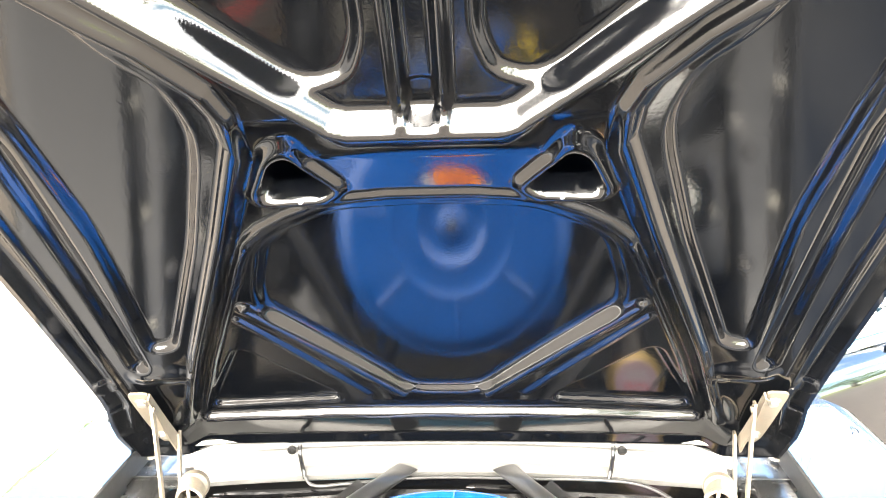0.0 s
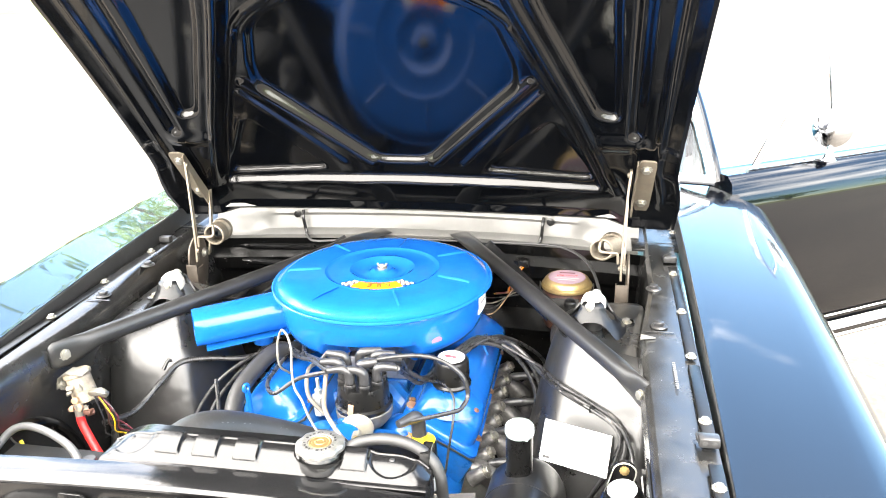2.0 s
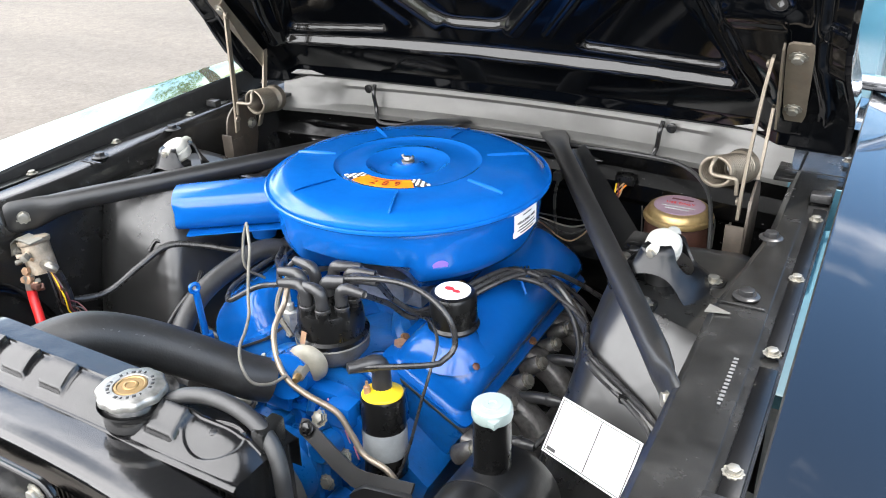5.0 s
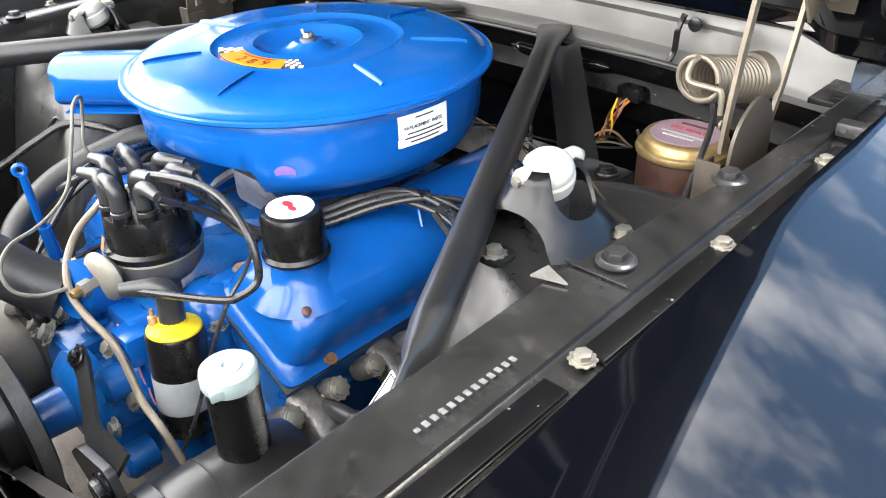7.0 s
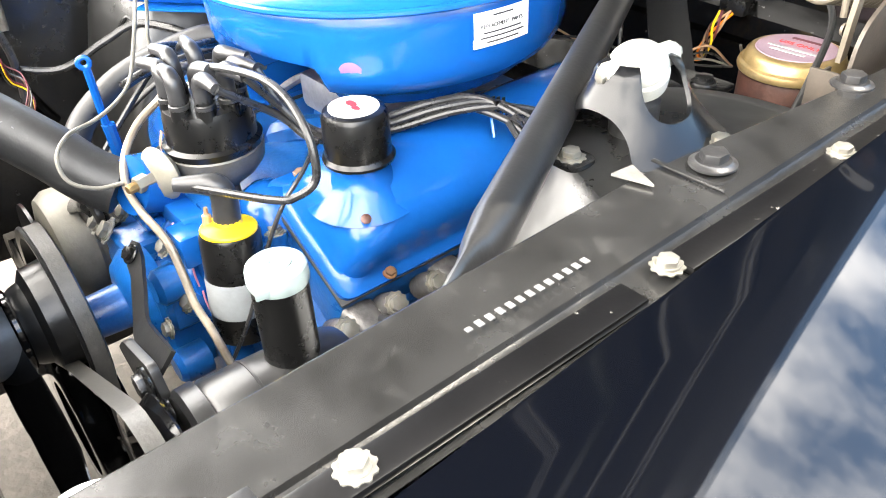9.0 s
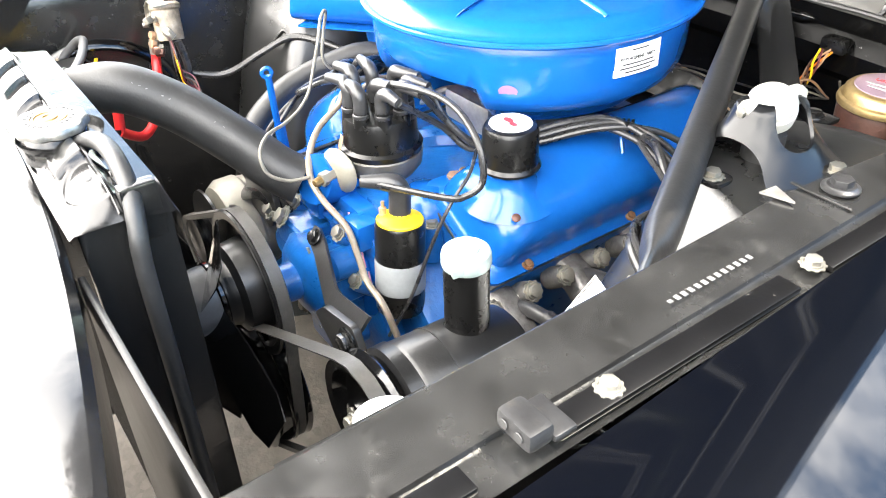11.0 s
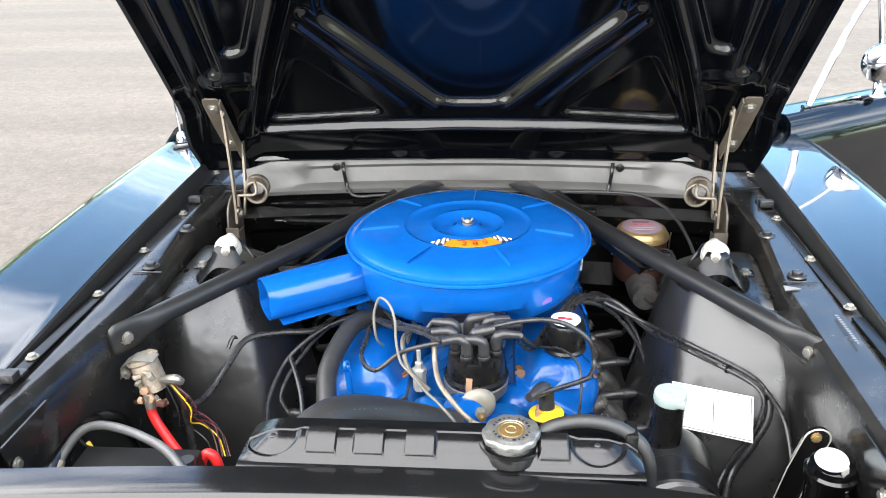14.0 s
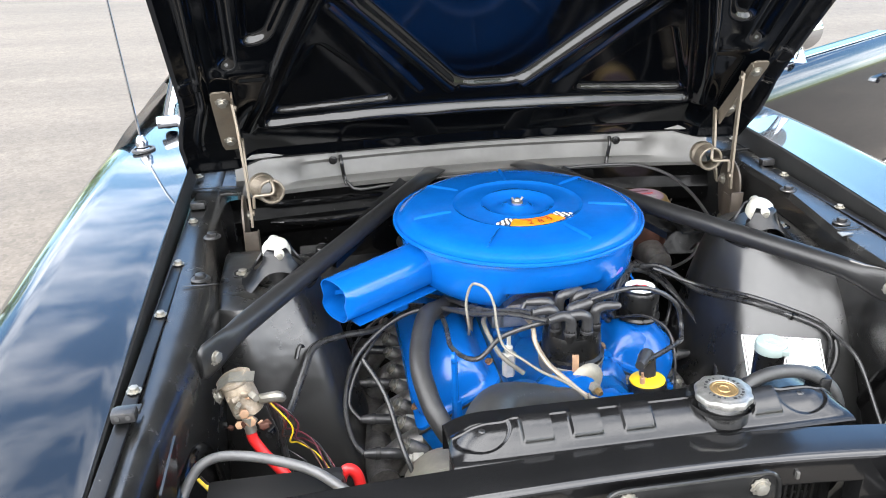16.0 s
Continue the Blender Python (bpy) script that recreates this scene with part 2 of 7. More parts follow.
M["pale_zinc"] = surface("pale_zinc", (0.50, 0.49, 0.45), 0.45, 0.4, 0, 0.2, 60, 0.2, 300, 0.3, (0.3, 0.25, 0.18), 0.5, 80)
M["cast_zinc"] = surface("cast_zinc", (0.16, 0.150, 0.125), 0.5, 0.15, 0, 0.2, 40, 0.15, 250, 0.2, (0.14, 0.12, 0.09), 0.4, 50)
M["washer_white"] = surface("washer_white", (0.58, 0.64, 0.68), 0.35, 0.1, 0.2, 0.06, 40)
M["hub_grey"] = surface("hub_grey", (0.11, 0.11, 0.11), 0.42, 0.2, 0, 0.2, 40, 0.1, 200)
M["pink"] = surface("pink", (0.55, 0.20, 0.28), 0.5)
M["hinge_dark"] = surface("hinge_dark", (0.075, 0.062, 0.050), 0.45, 0.4, 0, 0.3, 30, 0.15, 300, 0.3, (0.14, 0.09, 0.06), 0.5, 40)
M["grey_cast"] = surface("grey_cast", (0.115, 0.110, 0.098), 0.45, 0.3, 0, 0.25, 40, 0.2, 250, 0.2, (0.07, 0.06, 0.05), 0.5, 50)
M["canister"] = surface("canister", (0.22, 0.205, 0.165), 0.5, 0.2, 0, 0.2, 40, 0.12, 250, 0.2, (0.25, 0.20, 0.14), 0.4, 50)
M["line_tan"] = surface("line_tan", (0.27, 0.225, 0.175), 0.4, 0.5, 0, 0.25, 50)
# dusty black rubber, its colour lightened to grey-brown for grazing sunlight
M["belt_rubber_sunlit"] = surface("belt_rubber_sunlit", (0.052, 0.049, 0.044), 0.45, 0, 0, 0.3, 60, 0.15, 300, 0.2, (0.12, 0.11, 0.10), 0.3, 80)
M["band_grey"] = surface("band_grey", (0.26, 0.275, 0.28), 0.45, 0.1, 0, 0.15, 40)
M["core_black"] = surface("core_black", (0.012, 0.012, 0.012), 0.5, 0.2, 0, 0.3, 60)

for worn in ("rail_worn", "firewall_black"):
    for node in M[worn].node_tree.nodes:
        if node.type == "VALTORGB" and node.color_ramp.elements[0].position > 0.5:
            node.color_ramp.elements[0].position, node.color_ramp.elements[1].position = 0.66, 0.70


def glass_material():
    """A thin tinted pane: what lies behind it, and gloss by the angle of view."""
    m = bpy.data.materials.new("glass")
    m.use_nodes = True
    n, l = m.node_tree.nodes, m.node_tree.links
    n.remove(n["Principled BSDF"])
    clear, gloss, mix, edge = n.new("ShaderNodeBsdfTransparent"), n.new("ShaderNodeBsdfGlossy"), n.new("ShaderNodeMixShader"), n.new("ShaderNodeFresnel")
    clear.inputs["Color"].default_value = (0.78, 0.93, 0.95, 1)
    gloss.inputs["Roughness"].default_value = 0.02
    edge.inputs["IOR"].default_value = 1.7
    l.new(edge.outputs["Fac"], mix.inputs["Fac"])
    l.new(clear.outputs["BSDF"], mix.inputs[1])
    l.new(gloss.outputs["BSDF"], mix.inputs[2])
    l.new(mix.outputs["Shader"], n["Material Output"].inputs["Surface"])
    return m


M["glass"] = glass_material()


def asphalt_material():
    m = surface("asphalt", (0.092, 0.080, 0.067), 0.85, 0, 0, 0.12, 0.35, 0.8, 90)
    n, l = m.node_tree.nodes, m.node_tree.links
    b = n["Principled BSDF"]
    old = b.inputs["Base Color"].links[0].from_socket
    co = n["Texture Coordinate"]
    stone = n.new("ShaderNodeTexVoronoi")
    stone.inputs["Scale"].default_value = 55
    l.new(co.outputs["Object"], stone.inputs["Vector"])
    ramp = n.new("ShaderNodeValToRGB")
    ramp.color_ramp.elements[0].color, ramp.color_ramp.elements[1].color = (0.66, 0.65, 0.63, 1), (1.14, 1.13, 1.11, 1)
    l.new(stone.outputs["Color"], ramp.inputs["Fac"])
    track = n.new("ShaderNodeMapping")
    track.inputs["Scale"].default_value = (0.25, 1.4, 1)
    track.inputs["Rotation"].default_value = (0, 0, radians(28))
    l.new(co.outputs["Object"], track.inputs["Vector"])
    streak = n.new("ShaderNodeTexNoise")
    streak.inputs["Scale"].default_value, streak.inputs["Detail"].default_value = 0.9, 5
    l.new(track.outputs["Vector"], streak.inputs["Vector"])
    sr = n.new("ShaderNodeValToRGB")
    sr.color_ramp.elements[0].position, sr.color_ramp.elements[1].position = 0.38, 0.6
    sr.color_ramp.elements[0].color, sr.color_ramp.elements[1].color = (0.82, 0.81, 0.80, 1), (1.04, 1.03, 1.02, 1)
    l.new(streak.outputs["Fac"], sr.inputs["Fac"])
    a, c = n.new("ShaderNodeMixRGB"), n.new("ShaderNodeMixRGB")
    a.blend_type = c.blend_type = "MULTIPLY"
    a.inputs["Fac"].default_value, c.inputs["Fac"].default_value = 0.8, 1
    l.new(old, a.inputs["Color1"])
    l.new(ramp.outputs["Color"], a.inputs["Color2"])
    l.new(a.outputs["Color"], c.inputs["Color1"])
    l.new(sr.outputs["Color"], c.inputs["Color2"])
    lump = n.new("ShaderNodeTexNoise")
    lump.inputs["Scale"].default_value, lump.inputs["Detail"].default_value, lump.inputs["Roughness"].default_value = 9.0, 8, 0.75
    l.new(co.outputs["Object"], lump.inputs["Vector"])
    lr = n.new("ShaderNodeValToRGB")
    lr.color_ramp.elements[0].position, lr.color_ramp.elements[1].position = 0.36, 0.62
    lr.color_ramp.elements[0].color, lr.color_ramp.elements[1].color = (0.80, 0.79, 0.78, 1), (1.10, 1.09, 1.08, 1)
    l.new(lump.outputs["Fac"], lr.inputs["Fac"])
    e = n.new("ShaderNodeMixRGB")
    e.blend_type = "MULTIPLY"
    e.inputs["Fac"].default_value = 1
    l.new(c.outputs["Color"], e.inputs["Color1"])
    l.new(lr.outputs["Color"], e.inputs["Color2"])
    l.new(e.outputs["Color"], b.inputs["Base Color"])
    return m


M["asphalt"] = asphalt_material()
M["grass"] = surface("grass", (0.13, 0.15, 0.05), 0.9, 0, 0, 0.4, 1.5, 0.8, 40)
M["leaf"] = surface("leaf", (0.11, 0.18, 0.035), 0.7, 0, 0, 0.5, 0.8)
M["bark"] = surface("bark", (0.10, 0.075, 0.05), 0.9, 0, 0, 0.4, 4)


# ---- mesh building ----
class Geo:
    """Points and faces that are gathered, then made into one mesh."""

    def __init__(self):
        self.v, self.f = [], []

    def add(self, verts, faces, m=None):
        k = len(self.v)
        self.v += [tuple(m @ Vector(p)) if m else tuple(p) for p in verts]
        self.f += [tuple(i + k for i in f) for f in faces]
        return self

    def join(self, other, m=None):
        return self.add(other.v, other.f, m)

    def mirrored(self):
        g = Geo()
        g.v = [(-x, y, z) for x, y, z in self.v]
        g.f = [f[::-1] for f in self.f]
        return g


def bevelled(bm, r, seg=2):
    if r:
        bmesh.ops.bevel(bm, geom=bm.edges[:], offset=r, segments=seg, affect="EDGES", profile=0.6, clamp_overlap=True)
    g = Geo()
    bm.verts.index_update()
    g.add([v.co for v in bm.verts], [[v.index for v in f.verts] for f in bm.faces])
    bm.free()
    return g


def box(c, s, r=0.003, m=None, seg=2):
    bm = bmesh.new()
    bmesh.ops.create_cube(bm, size=1.0)
    bmesh.ops.scale(bm, vec=s, verts=bm.verts)
    bmesh.ops.translate(bm, vec=c, verts=bm.verts)
    g = bevelled(bm, r, seg)
    return Geo().join(g, m) if m else g


def prism(poly, z0, z1, r=0.0, m=None, seg=2):
    """A flat outline in x, y, raised from z0 to z1."""
    bm = bmesh.new()
    lo = [bm.verts.new((x, y, z0)) for x, y in poly]
    hi = [bm.verts.new((x, y, z1)) for x, y in poly]
    k = len(poly)
    bm.faces.new(lo[::-1])
    bm.faces.new(hi)
    for i in range(k):
        bm.faces.new((lo[i], lo[(i + 1) % k], hi[(i + 1) % k], hi[i]))
    bmesh.ops.recalc_face_normals(bm, faces=bm.faces)
    g = bevelled(bm, r, seg)
    return Geo().join(g, m) if m else g


def lathe(profile, seg=28, m=None):
    """A profile of (radius, height) turned round z."""
    g, v, f, rings = Geo(), [], [], []
    for r, z in profile:
        if r < 1e-6:
            rings.append([len(v)] * seg)
            v.append((0, 0, z))
        else:
            rings.append(list(range(len(v), len(v) + seg)))
            v += [(r * math.cos(2 * math.pi * i / seg), r * math.sin(2 * math.pi * i / seg), z) for i in range(seg)]
    for a, b in zip(rings, rings[1:]):
        for i in range(seg):
            q = [a[i], a[(i + 1) % seg], b[(i + 1) % seg], b[i]]
            q = [x for j, x in enumerate(q) if x not in q[:j]]
            if len(q) > 2:
                f.append(q)
    return g.add(v, f, m)


def loft(rings, closed=True, cap=True, m=None):
    g, k, f = Geo(), len(rings[0]), []
    for j in range(len(rings) - 1):
        for i in range(k if closed else k - 1):
            a, b = j * k + i, j * k + (i + 1) % k
            f.append((a, b, b + k, a + k))
    if cap and closed:
        f += [tuple(range(k))[::-1], tuple(range((len(rings) - 1) * k, len(rings) * k))]
    return g.add([p for r in rings for p in r], f, m)


def glide(points, per=8):
    """A smooth line through points."""
    p = [Vector(q) for q in points]
    if len(p) < 3:
        return p
    p = [2 * p[0] - p[1]] + p + [2 * p[-1] - p[-2]]
    out = []
    for i in range(1, len(p) - 2):
        a, b, c, d = p[i - 1:i + 3]
        for k in range(per):
            t = k / per
            out.append(0.5 * (2 * b + (c - a) * t + (2 * a - 5 * b + 4 * c - d) * t * t + (3 * b - a - 3 * c + d) * t ** 3))
    return out + [p[-2]]


def tube(points, r, seg=10, per=8, flat=1.0, smooth=True):
    """A round rod, hose or wire along points. r: one radius or one for each point of the line's share."""
    line = glide(points, per) if smooth else [Vector(q) for q in points]
    radius = (lambda t: r) if isinstance(r, (int, float)) else (lambda t: float(np.interp(t, [i / (len(r) - 1) for i in range(len(r))], r)))
    rings, side = [], None
    for i, q in enumerate(line):
        way = (line[min(i + 1, len(line) - 1)] - line[max(i - 1, 0)]).normalized()
        if side is None:
            side = way.orthogonal().normalized()
        side = (side - way * side.dot(way)).normalized()
        up = way.cross(side)
        rr = radius(i / max(1, len(line) - 1))
        rings.append([q + side * (rr * math.cos(2 * math.pi * k / seg)) + up * (rr * flat * math.sin(2 * math.pi * k / seg)) for k in range(seg)])
    return loft(rings)


def ring_wire(radius, r, turns=1.0, pitch=0.0, seg=8, steps=24, m=None):
    pts = [(radius * math.cos(2 * math.pi * k / steps), radius * math.sin(2 * math.pi * k / steps), pitch * k / steps) for k in range(int(turns * steps) + 1)]
    g = tube(pts, r, seg, smooth=False)
    return Geo().join(g, m) if m else g


def bolt_geo(r=0.008, h=0.006, washer=1.4, m=None, star=True):
    g = Geo()
    if star:
        teeth = []
        for i in range(40):
            q = r * washer * (1.05 if i % 4 in (0, 1) else 0.93)
            teeth.append((q * math.cos(math.pi * i / 20), q * math.sin(math.pi * i / 20)))
        g.join(prism(teeth, 0, 0.0012))
        g.join(lathe([(r * 1.22, 0.0012), (r * 1.18, 0.003), (0, 0.003)], 18))
    else:
        g.join(lathe([(0, 0), (r * washer, 0), (r * washer, 0.0014), (r * 1.45, 0.0022), (r * 1.3, 0.0034), (0, 0.0034)], 22))
    w = r * 1.04
    hexa = [(w * math.cos(math.pi / 3 * i), w * math.sin(math.pi / 3 * i)) for i in range(6)]
    g.join(prism(hexa, 0.002, 0.002 + h, 0.0009))
    return Geo().join(g, m) if m else g


def aim(p, way, turn=0):
    """The pose at p whose z points along way."""
    q = Vector(way).to_track_quat("Z", "Y").to_matrix().to_4x4()
    return Matrix.Translation(p) @ q @ Matrix.Rotation(radians(turn), 4, "Z")


def outline(points, radius, per=5):
    """A closed outline with its corners rounded."""
    out, k = [], len(points)
    for i in range(k):
        a, b, c = (Vector(points[(i + j) % k]) for j in (-1, 0, 1))
        u, w = (a - b), (c - b)
        d = min(radius, u.length * 0.45, w.length * 0.45)
        p, q = b + u.normalized() * d, b + w.normalized() * d
        for j in range(per + 1):
            t = j / per
            out.append(tuple((1 - t) ** 2 * p + 2 * t * (1 - t) * b + t * t * q))
    return out


ROOT = {}


def thing(name, at, label, category, group="", kind=""):
    ob = new(name)
    ob.empty_display_size = 0.05
    ob.matrix_world = at if isinstance(at, Matrix) else Matrix.Translation(at)
    ROOT[ob.name] = ob.matrix_basis.copy()
    return tagged(ob, label, category, group, kind)


def mesh_of(name, g, material, sharp=35, inv=None):
    me = bpy.data.meshes.new(name)
    me.from_pydata([tuple(inv @ Vector(p)) for p in g.v] if inv else g.v, [], g.f)
    me.validate()
    bm = bmesh.new()
    bm.from_mesh(me)
    bmesh.ops.recalc_face_normals(bm, faces=bm.faces)
    bm.to_mesh(me)
    bm.free()
    me.shade_smooth()
    me.set_sharp_from_angle(angle=radians(sharp))
    me.materials.append(M[material])
    return me


def part(name, g, material, parent=None, label="", sharp=35):
    """One mesh under a thing or under a part; its points are given in the world."""
    root = parent
    while root is not None and root.parent is not None:
        root = root.parent
    inv = ROOT[root.name].inverted() if root is not None and root.name in ROOT else None
    ob = new(name, mesh_of(name, g, material, sharp, inv))
    ob.parent = parent
    return tagged(ob, label) if label else ob


def solid(name, g, material, label, category, kind="", group="", sharp=35):
    """A thing of one mesh."""
    return tagged(new(name, mesh_of(name, g, material, sharp)), label, category, group, kind)


def shared(name, me, m, parent, label=""):
    """One more object on a mesh that is already there; m in the world."""
    root = parent
    while root.parent is not None:
        root = root.parent
    ob = new(name, me)
    ob.parent = parent
    ob.matrix_basis = (ROOT[root.name].inverted() if root.name in ROOT else Matrix()) @ m
    return tagged(ob, label) if label else ob


BOLT = mesh_of("bolt", bolt_geo(washer=1.55), "zinc")
BOLT_DARK = mesh_of("bolt_dark", bolt_geo(star=False), "satin_black")
BOLT_PLAIN = mesh_of("bolt_plain", bolt_geo(0.0085, 0.007, 1.75, star=False), "grey_steel")
BOLT_RUST = mesh_of("bolt_rust", bolt_geo(0.0085, 0.0065, 1.5, star=False), "rust_bolt")
BOLT_GOLD = mesh_of("bolt_gold", bolt_geo(0.0085, 0.0065, 1.5), "gold_cad")


def bolt(parent, p, way=(0, 0, 1), turn=0, size=1.0, mesh=BOLT, name="bolt"):
    return shared(name, mesh, aim(p, way, turn) @ Matrix.Scale(size, 4), parent)


# ---- the ground and what lies round it ----
def ground_sheet():
    g = Geo()
    n = 24
    xs = [math.copysign(abs(i / n) ** 2.2 * 600, i) for i in range(-n, n + 1)]
    k = len(xs)
    g.add([(x, y, 0) for y in xs for x in xs], [(j * k + i, j * k + i + 1, (j + 1) * k + i + 1, (j + 1) * k + i) for j in range(k - 1) for i in range(k - 1)])
    return g


solid("ground", ground_sheet(), "asphalt", "pale sun-bleached asphalt of the parking area", "ground", "structure")

# ---- the car: body ----
car = thing("car", (0, 1.5, 0), "dark blue metallic vintage coupe with its hood open", "car")
HO, HV, HN = Vector((0, 1.21, 1.11)), Vector((0, -0.686, 0.728)), Vector((0, -0.728, -0.686))


def ease(t):
    t = min(1.0, max(0.0, t))
    return t * t * (3 - 2 * t)


def hood_at(u, v, w, frame_only=False):
    """A place on the open hood: u across, v from the hinges to its front edge, w below its skin."""
    bow = -0.03 * math.sin(math.pi * min(1, max(0, (v + 0.1) / 1.3))) - 0.012 * (1 - (u / 0.6) ** 2)
    # the middle, inside the two slanting ribs, and the tail lie further back than the side frames that carry the hinges
    rib_u = float(np.interp(v, (-0.085, 0.125, 0.41, 0.58, 0.62), (0.452, 0.381, 0.269, 0.207, 0.205)))
    mid = ease((rib_u + 0.012 - abs(u)) / 0.030) * (1 - ease((v - 0.575) / 0.04))
    k = 0.0 if frame_only else 1 - (1 - mid) * (1 - ease((-0.01 - v) / 0.08))
    flat = ease((0.49 - abs(u)) / 0.05)
    x = u + 0.024 * v
    return HO + Vector((x + 0.04 * k * (x - 0.095), 0, 0)) + HV * (v - 0.046 * k) + HN * (w + bow - 0.020 * k * flat)


def segment_distance(px, py, a, b):
    ax, ay = a
    dx, dy = b[0] - ax, b[1] - ay
    t = np.clip(((px - ax) * dx + (py - ay) * dy) / (dx * dx + dy * dy + 1e-12), 0, 1)
    return np.hypot(px - ax - t * dx, py - ay - t * dy)


def line_distance(px, py, pts):
    return np.min([segment_distance(px, py, a, b) for a, b in zip(pts, pts[1:])], axis=0)


def inside(px, py, poly):
    hit = np.zeros(px.shape, bool)
    for (x0, y0), (x1, y1) in zip(poly, poly[1:] + poly[:1]):
        cross = ((y0 > py) != (y1 > py)) & (px < (x1 - x0) * (py - y0) / (y1 - y0 + 1e-12) + x0)
        hit ^= cross
    return hit


def rib(d, r, h):
    """A rounded bead of half width r and height h."""
    return h * (0.5 + 0.5 * np.cos(np.pi * np.clip(d / (r * 1.15), 0, 1)))


def pressed(px, py, poly, depth, soft):
    """A pan pressed in, with a soft rim."""
    poly = outline(poly, 0.03)
    d = line_distance(px, py, poly + poly[:1])
    d = np.where(inside(px, py, poly), d, -d)
    t = np.clip(d / soft + 0.5, 0, 1)
    return depth * t * t * (3 - 2 * t)


TRI_HOLE = [(0.153, 0.576), (0.170, 0.570), (0.190, 0.524), (0.183, 0.515), (0.130, 0.518), (0.117, 0.530)]
TRI_RIM = [(0.150, 0.590), (0.178, 0.582), (0.205, 0.520), (0.197, 0.503), (0.122, 0.507), (0.102, 0.526)]


def hood_relief(u, v):
    """How far the hood's inner panel stands below its flange; the same on both halves."""
    a = np.abs(u)
    w = np.zeros(u.shape)
    w += pressed(a, v, [(-0.3, -0.006), (0.056, -0.006), (0.20, 0.18), (0.253, 0.245), (0.250, 0.30), (0.222, 0.40), (0.19, 0.432), (0.118, 0.474), (0, 0.482), (-0.3, 0.482)], -0.014, 0.016)
    w += pressed(a, v, [(0.318, 0.145), (0.411, -0.052), (0.168, -0.036)], -0.012, 0.014)
    w += pressed(a, v, [(0.305, 0.705), (0.265, 0.665), (0.252, 0.60), (0.262, 0.55), (0.315, 0.39), (0.416, 0.14), (0.456, 0.13), (0.435, 0.43), (0.442, 0.62), (0.47, 0.93), (0.44, 0.96)], -0.014, 0.014)
    w += pressed(a, v, [(0.224, 0.77), (0.135, 0.67), (0.108, 0.66), (0.073, 0.672), (0.055, 0.72), (0.055, 1.06), (0.40, 1.06)], -0.012, 0.014)
    w += pressed(a, v, [(-0.017, 0.62), (0.017, 0.62), (0.017, 0.667), (-0.017, 0.667)], -0.006, 0.006)
    w += rib(line_distance(a, v, [(-0.1, -0.066), (0.2, -0.068), (0.415, -0.078)]), 0.0135, 0.0165 + 0.0012 * np.sin(9 * a + 0.4) + 0.0005 * np.sin(41 * u + 3 * v))
    w += rib(line_distance(a, v, [(0.452, -0.085), (0.381, 0.125), (0.269, 0.41), (0.207, 0.58), (0.208, 0.625), (0.22, 0.66), (0.267, 0.72), (0.305, 0.755), (0.56, 1.02)]), 0.015, 0.014)
    w += rib(line_distance(a, v, [(0.428, -0.085), (0.360, 0.115), (0.248, 0.40)]), 0.008, 0.006)
    w += rib(line_distance(a, v, [(-0.1, 0.610), (0.080, 0.610), (0.100, 0.619), (0.175, 0.690), (0.262, 0.777), (0.52, 1.05)]), 0.019, 0.027)
    w += rib(line_distance(a, v, [(-0.1, 0.610), (0.090, 0.612), (0.175, 0.690), (0.5, 1.03)]), 0.030, 0.003)
    w += rib(line_distance(a, v, [(0.278, 0.258), (0.070, -0.008)]), 0.015, 0.010)
    w += rib(line_distance(a, v, [(0.296, 0.228), (0.13, -0.010)]), 0.008, 0.005)
    w += rib(line_distance(a, v, [(0.022, 0.625), (0.022, 1.09)]), 0.010, 0.012)
    w += rib(line_distance(a, v, [(-0.1, 0.510), (0.05, 0.509), (0.10, 0.503), (0.14, 0.492), (0.178, 0.472), (0.212, 0.448), (0.240, 0.418), (0.262, 0.375), (0.282, 0.32)]), 0.010, 0.006)
    w += rib(line_distance(a, v, [(0.43, 0.06), (0.49, 0.06)]), 0.030, 0.006)
    w += rib(line_distance(a, v, [(0.490, 0.09), (0.474, 0.58), (0.51, 0.92)]), 0.018, -0.012)
    w += rib(line_distance(a, v, [(0.545, -0.12), (0.535, 0.30), (0.530, 0.75), (0.55, 1.05)]), 0.010, 0.007)
    w += rib(line_distance(a, v, [(0.520, -0.02), (0.520, 0.0)]), 0.006, -0.004)
    w += rib(line_distance(a, v, [(0.548, -0.12), (0.550, -0.03), (0.580, -0.03), (0.584, -0.12)]), 0.006, 0.004)
    w += pressed(a, v, [(0.545, 0.02), (0.545, 0.055), (0.580, 0.055), (0.580, 0.02)], 0.006, 0.008)
    rim = outline(TRI_RIM, 0.03)
    w += rib(line_distance(a, v, rim + rim[:1]), 0.013, 0.012)
    hole = outline(TRI_HOLE, 0.025)
    d = line_distance(a, v, hole + hole[:1])
    w -= 0.012 * np.clip(1 - d / 0.008, 0, 1) + np.where(inside(a, v, hole), 0.012, 0)
    return w, inside(a, v, hole)


def hood_inner():
    nu, nv = 430, 470
    us = np.linspace(-0.577, 0.577, nu)
    vs = np.linspace(-0.196, 1.15, nv)
    u, v = np.meshgrid(us, vs)
    w, hole = hood_relief(u, v)
    edge = np.minimum(0.577 - np.abs(u), np.minimum(v + 0.196, 1.15 - v))
    w = w + 0.010 * np.clip(1 - edge / 0.022, 0, 1)
    g = Geo()
    g.v = [tuple(hood_at(float(u[j, i]), float(v[j, i]), float(w[j, i]))) for j in range(nv) for i in range(nu)]
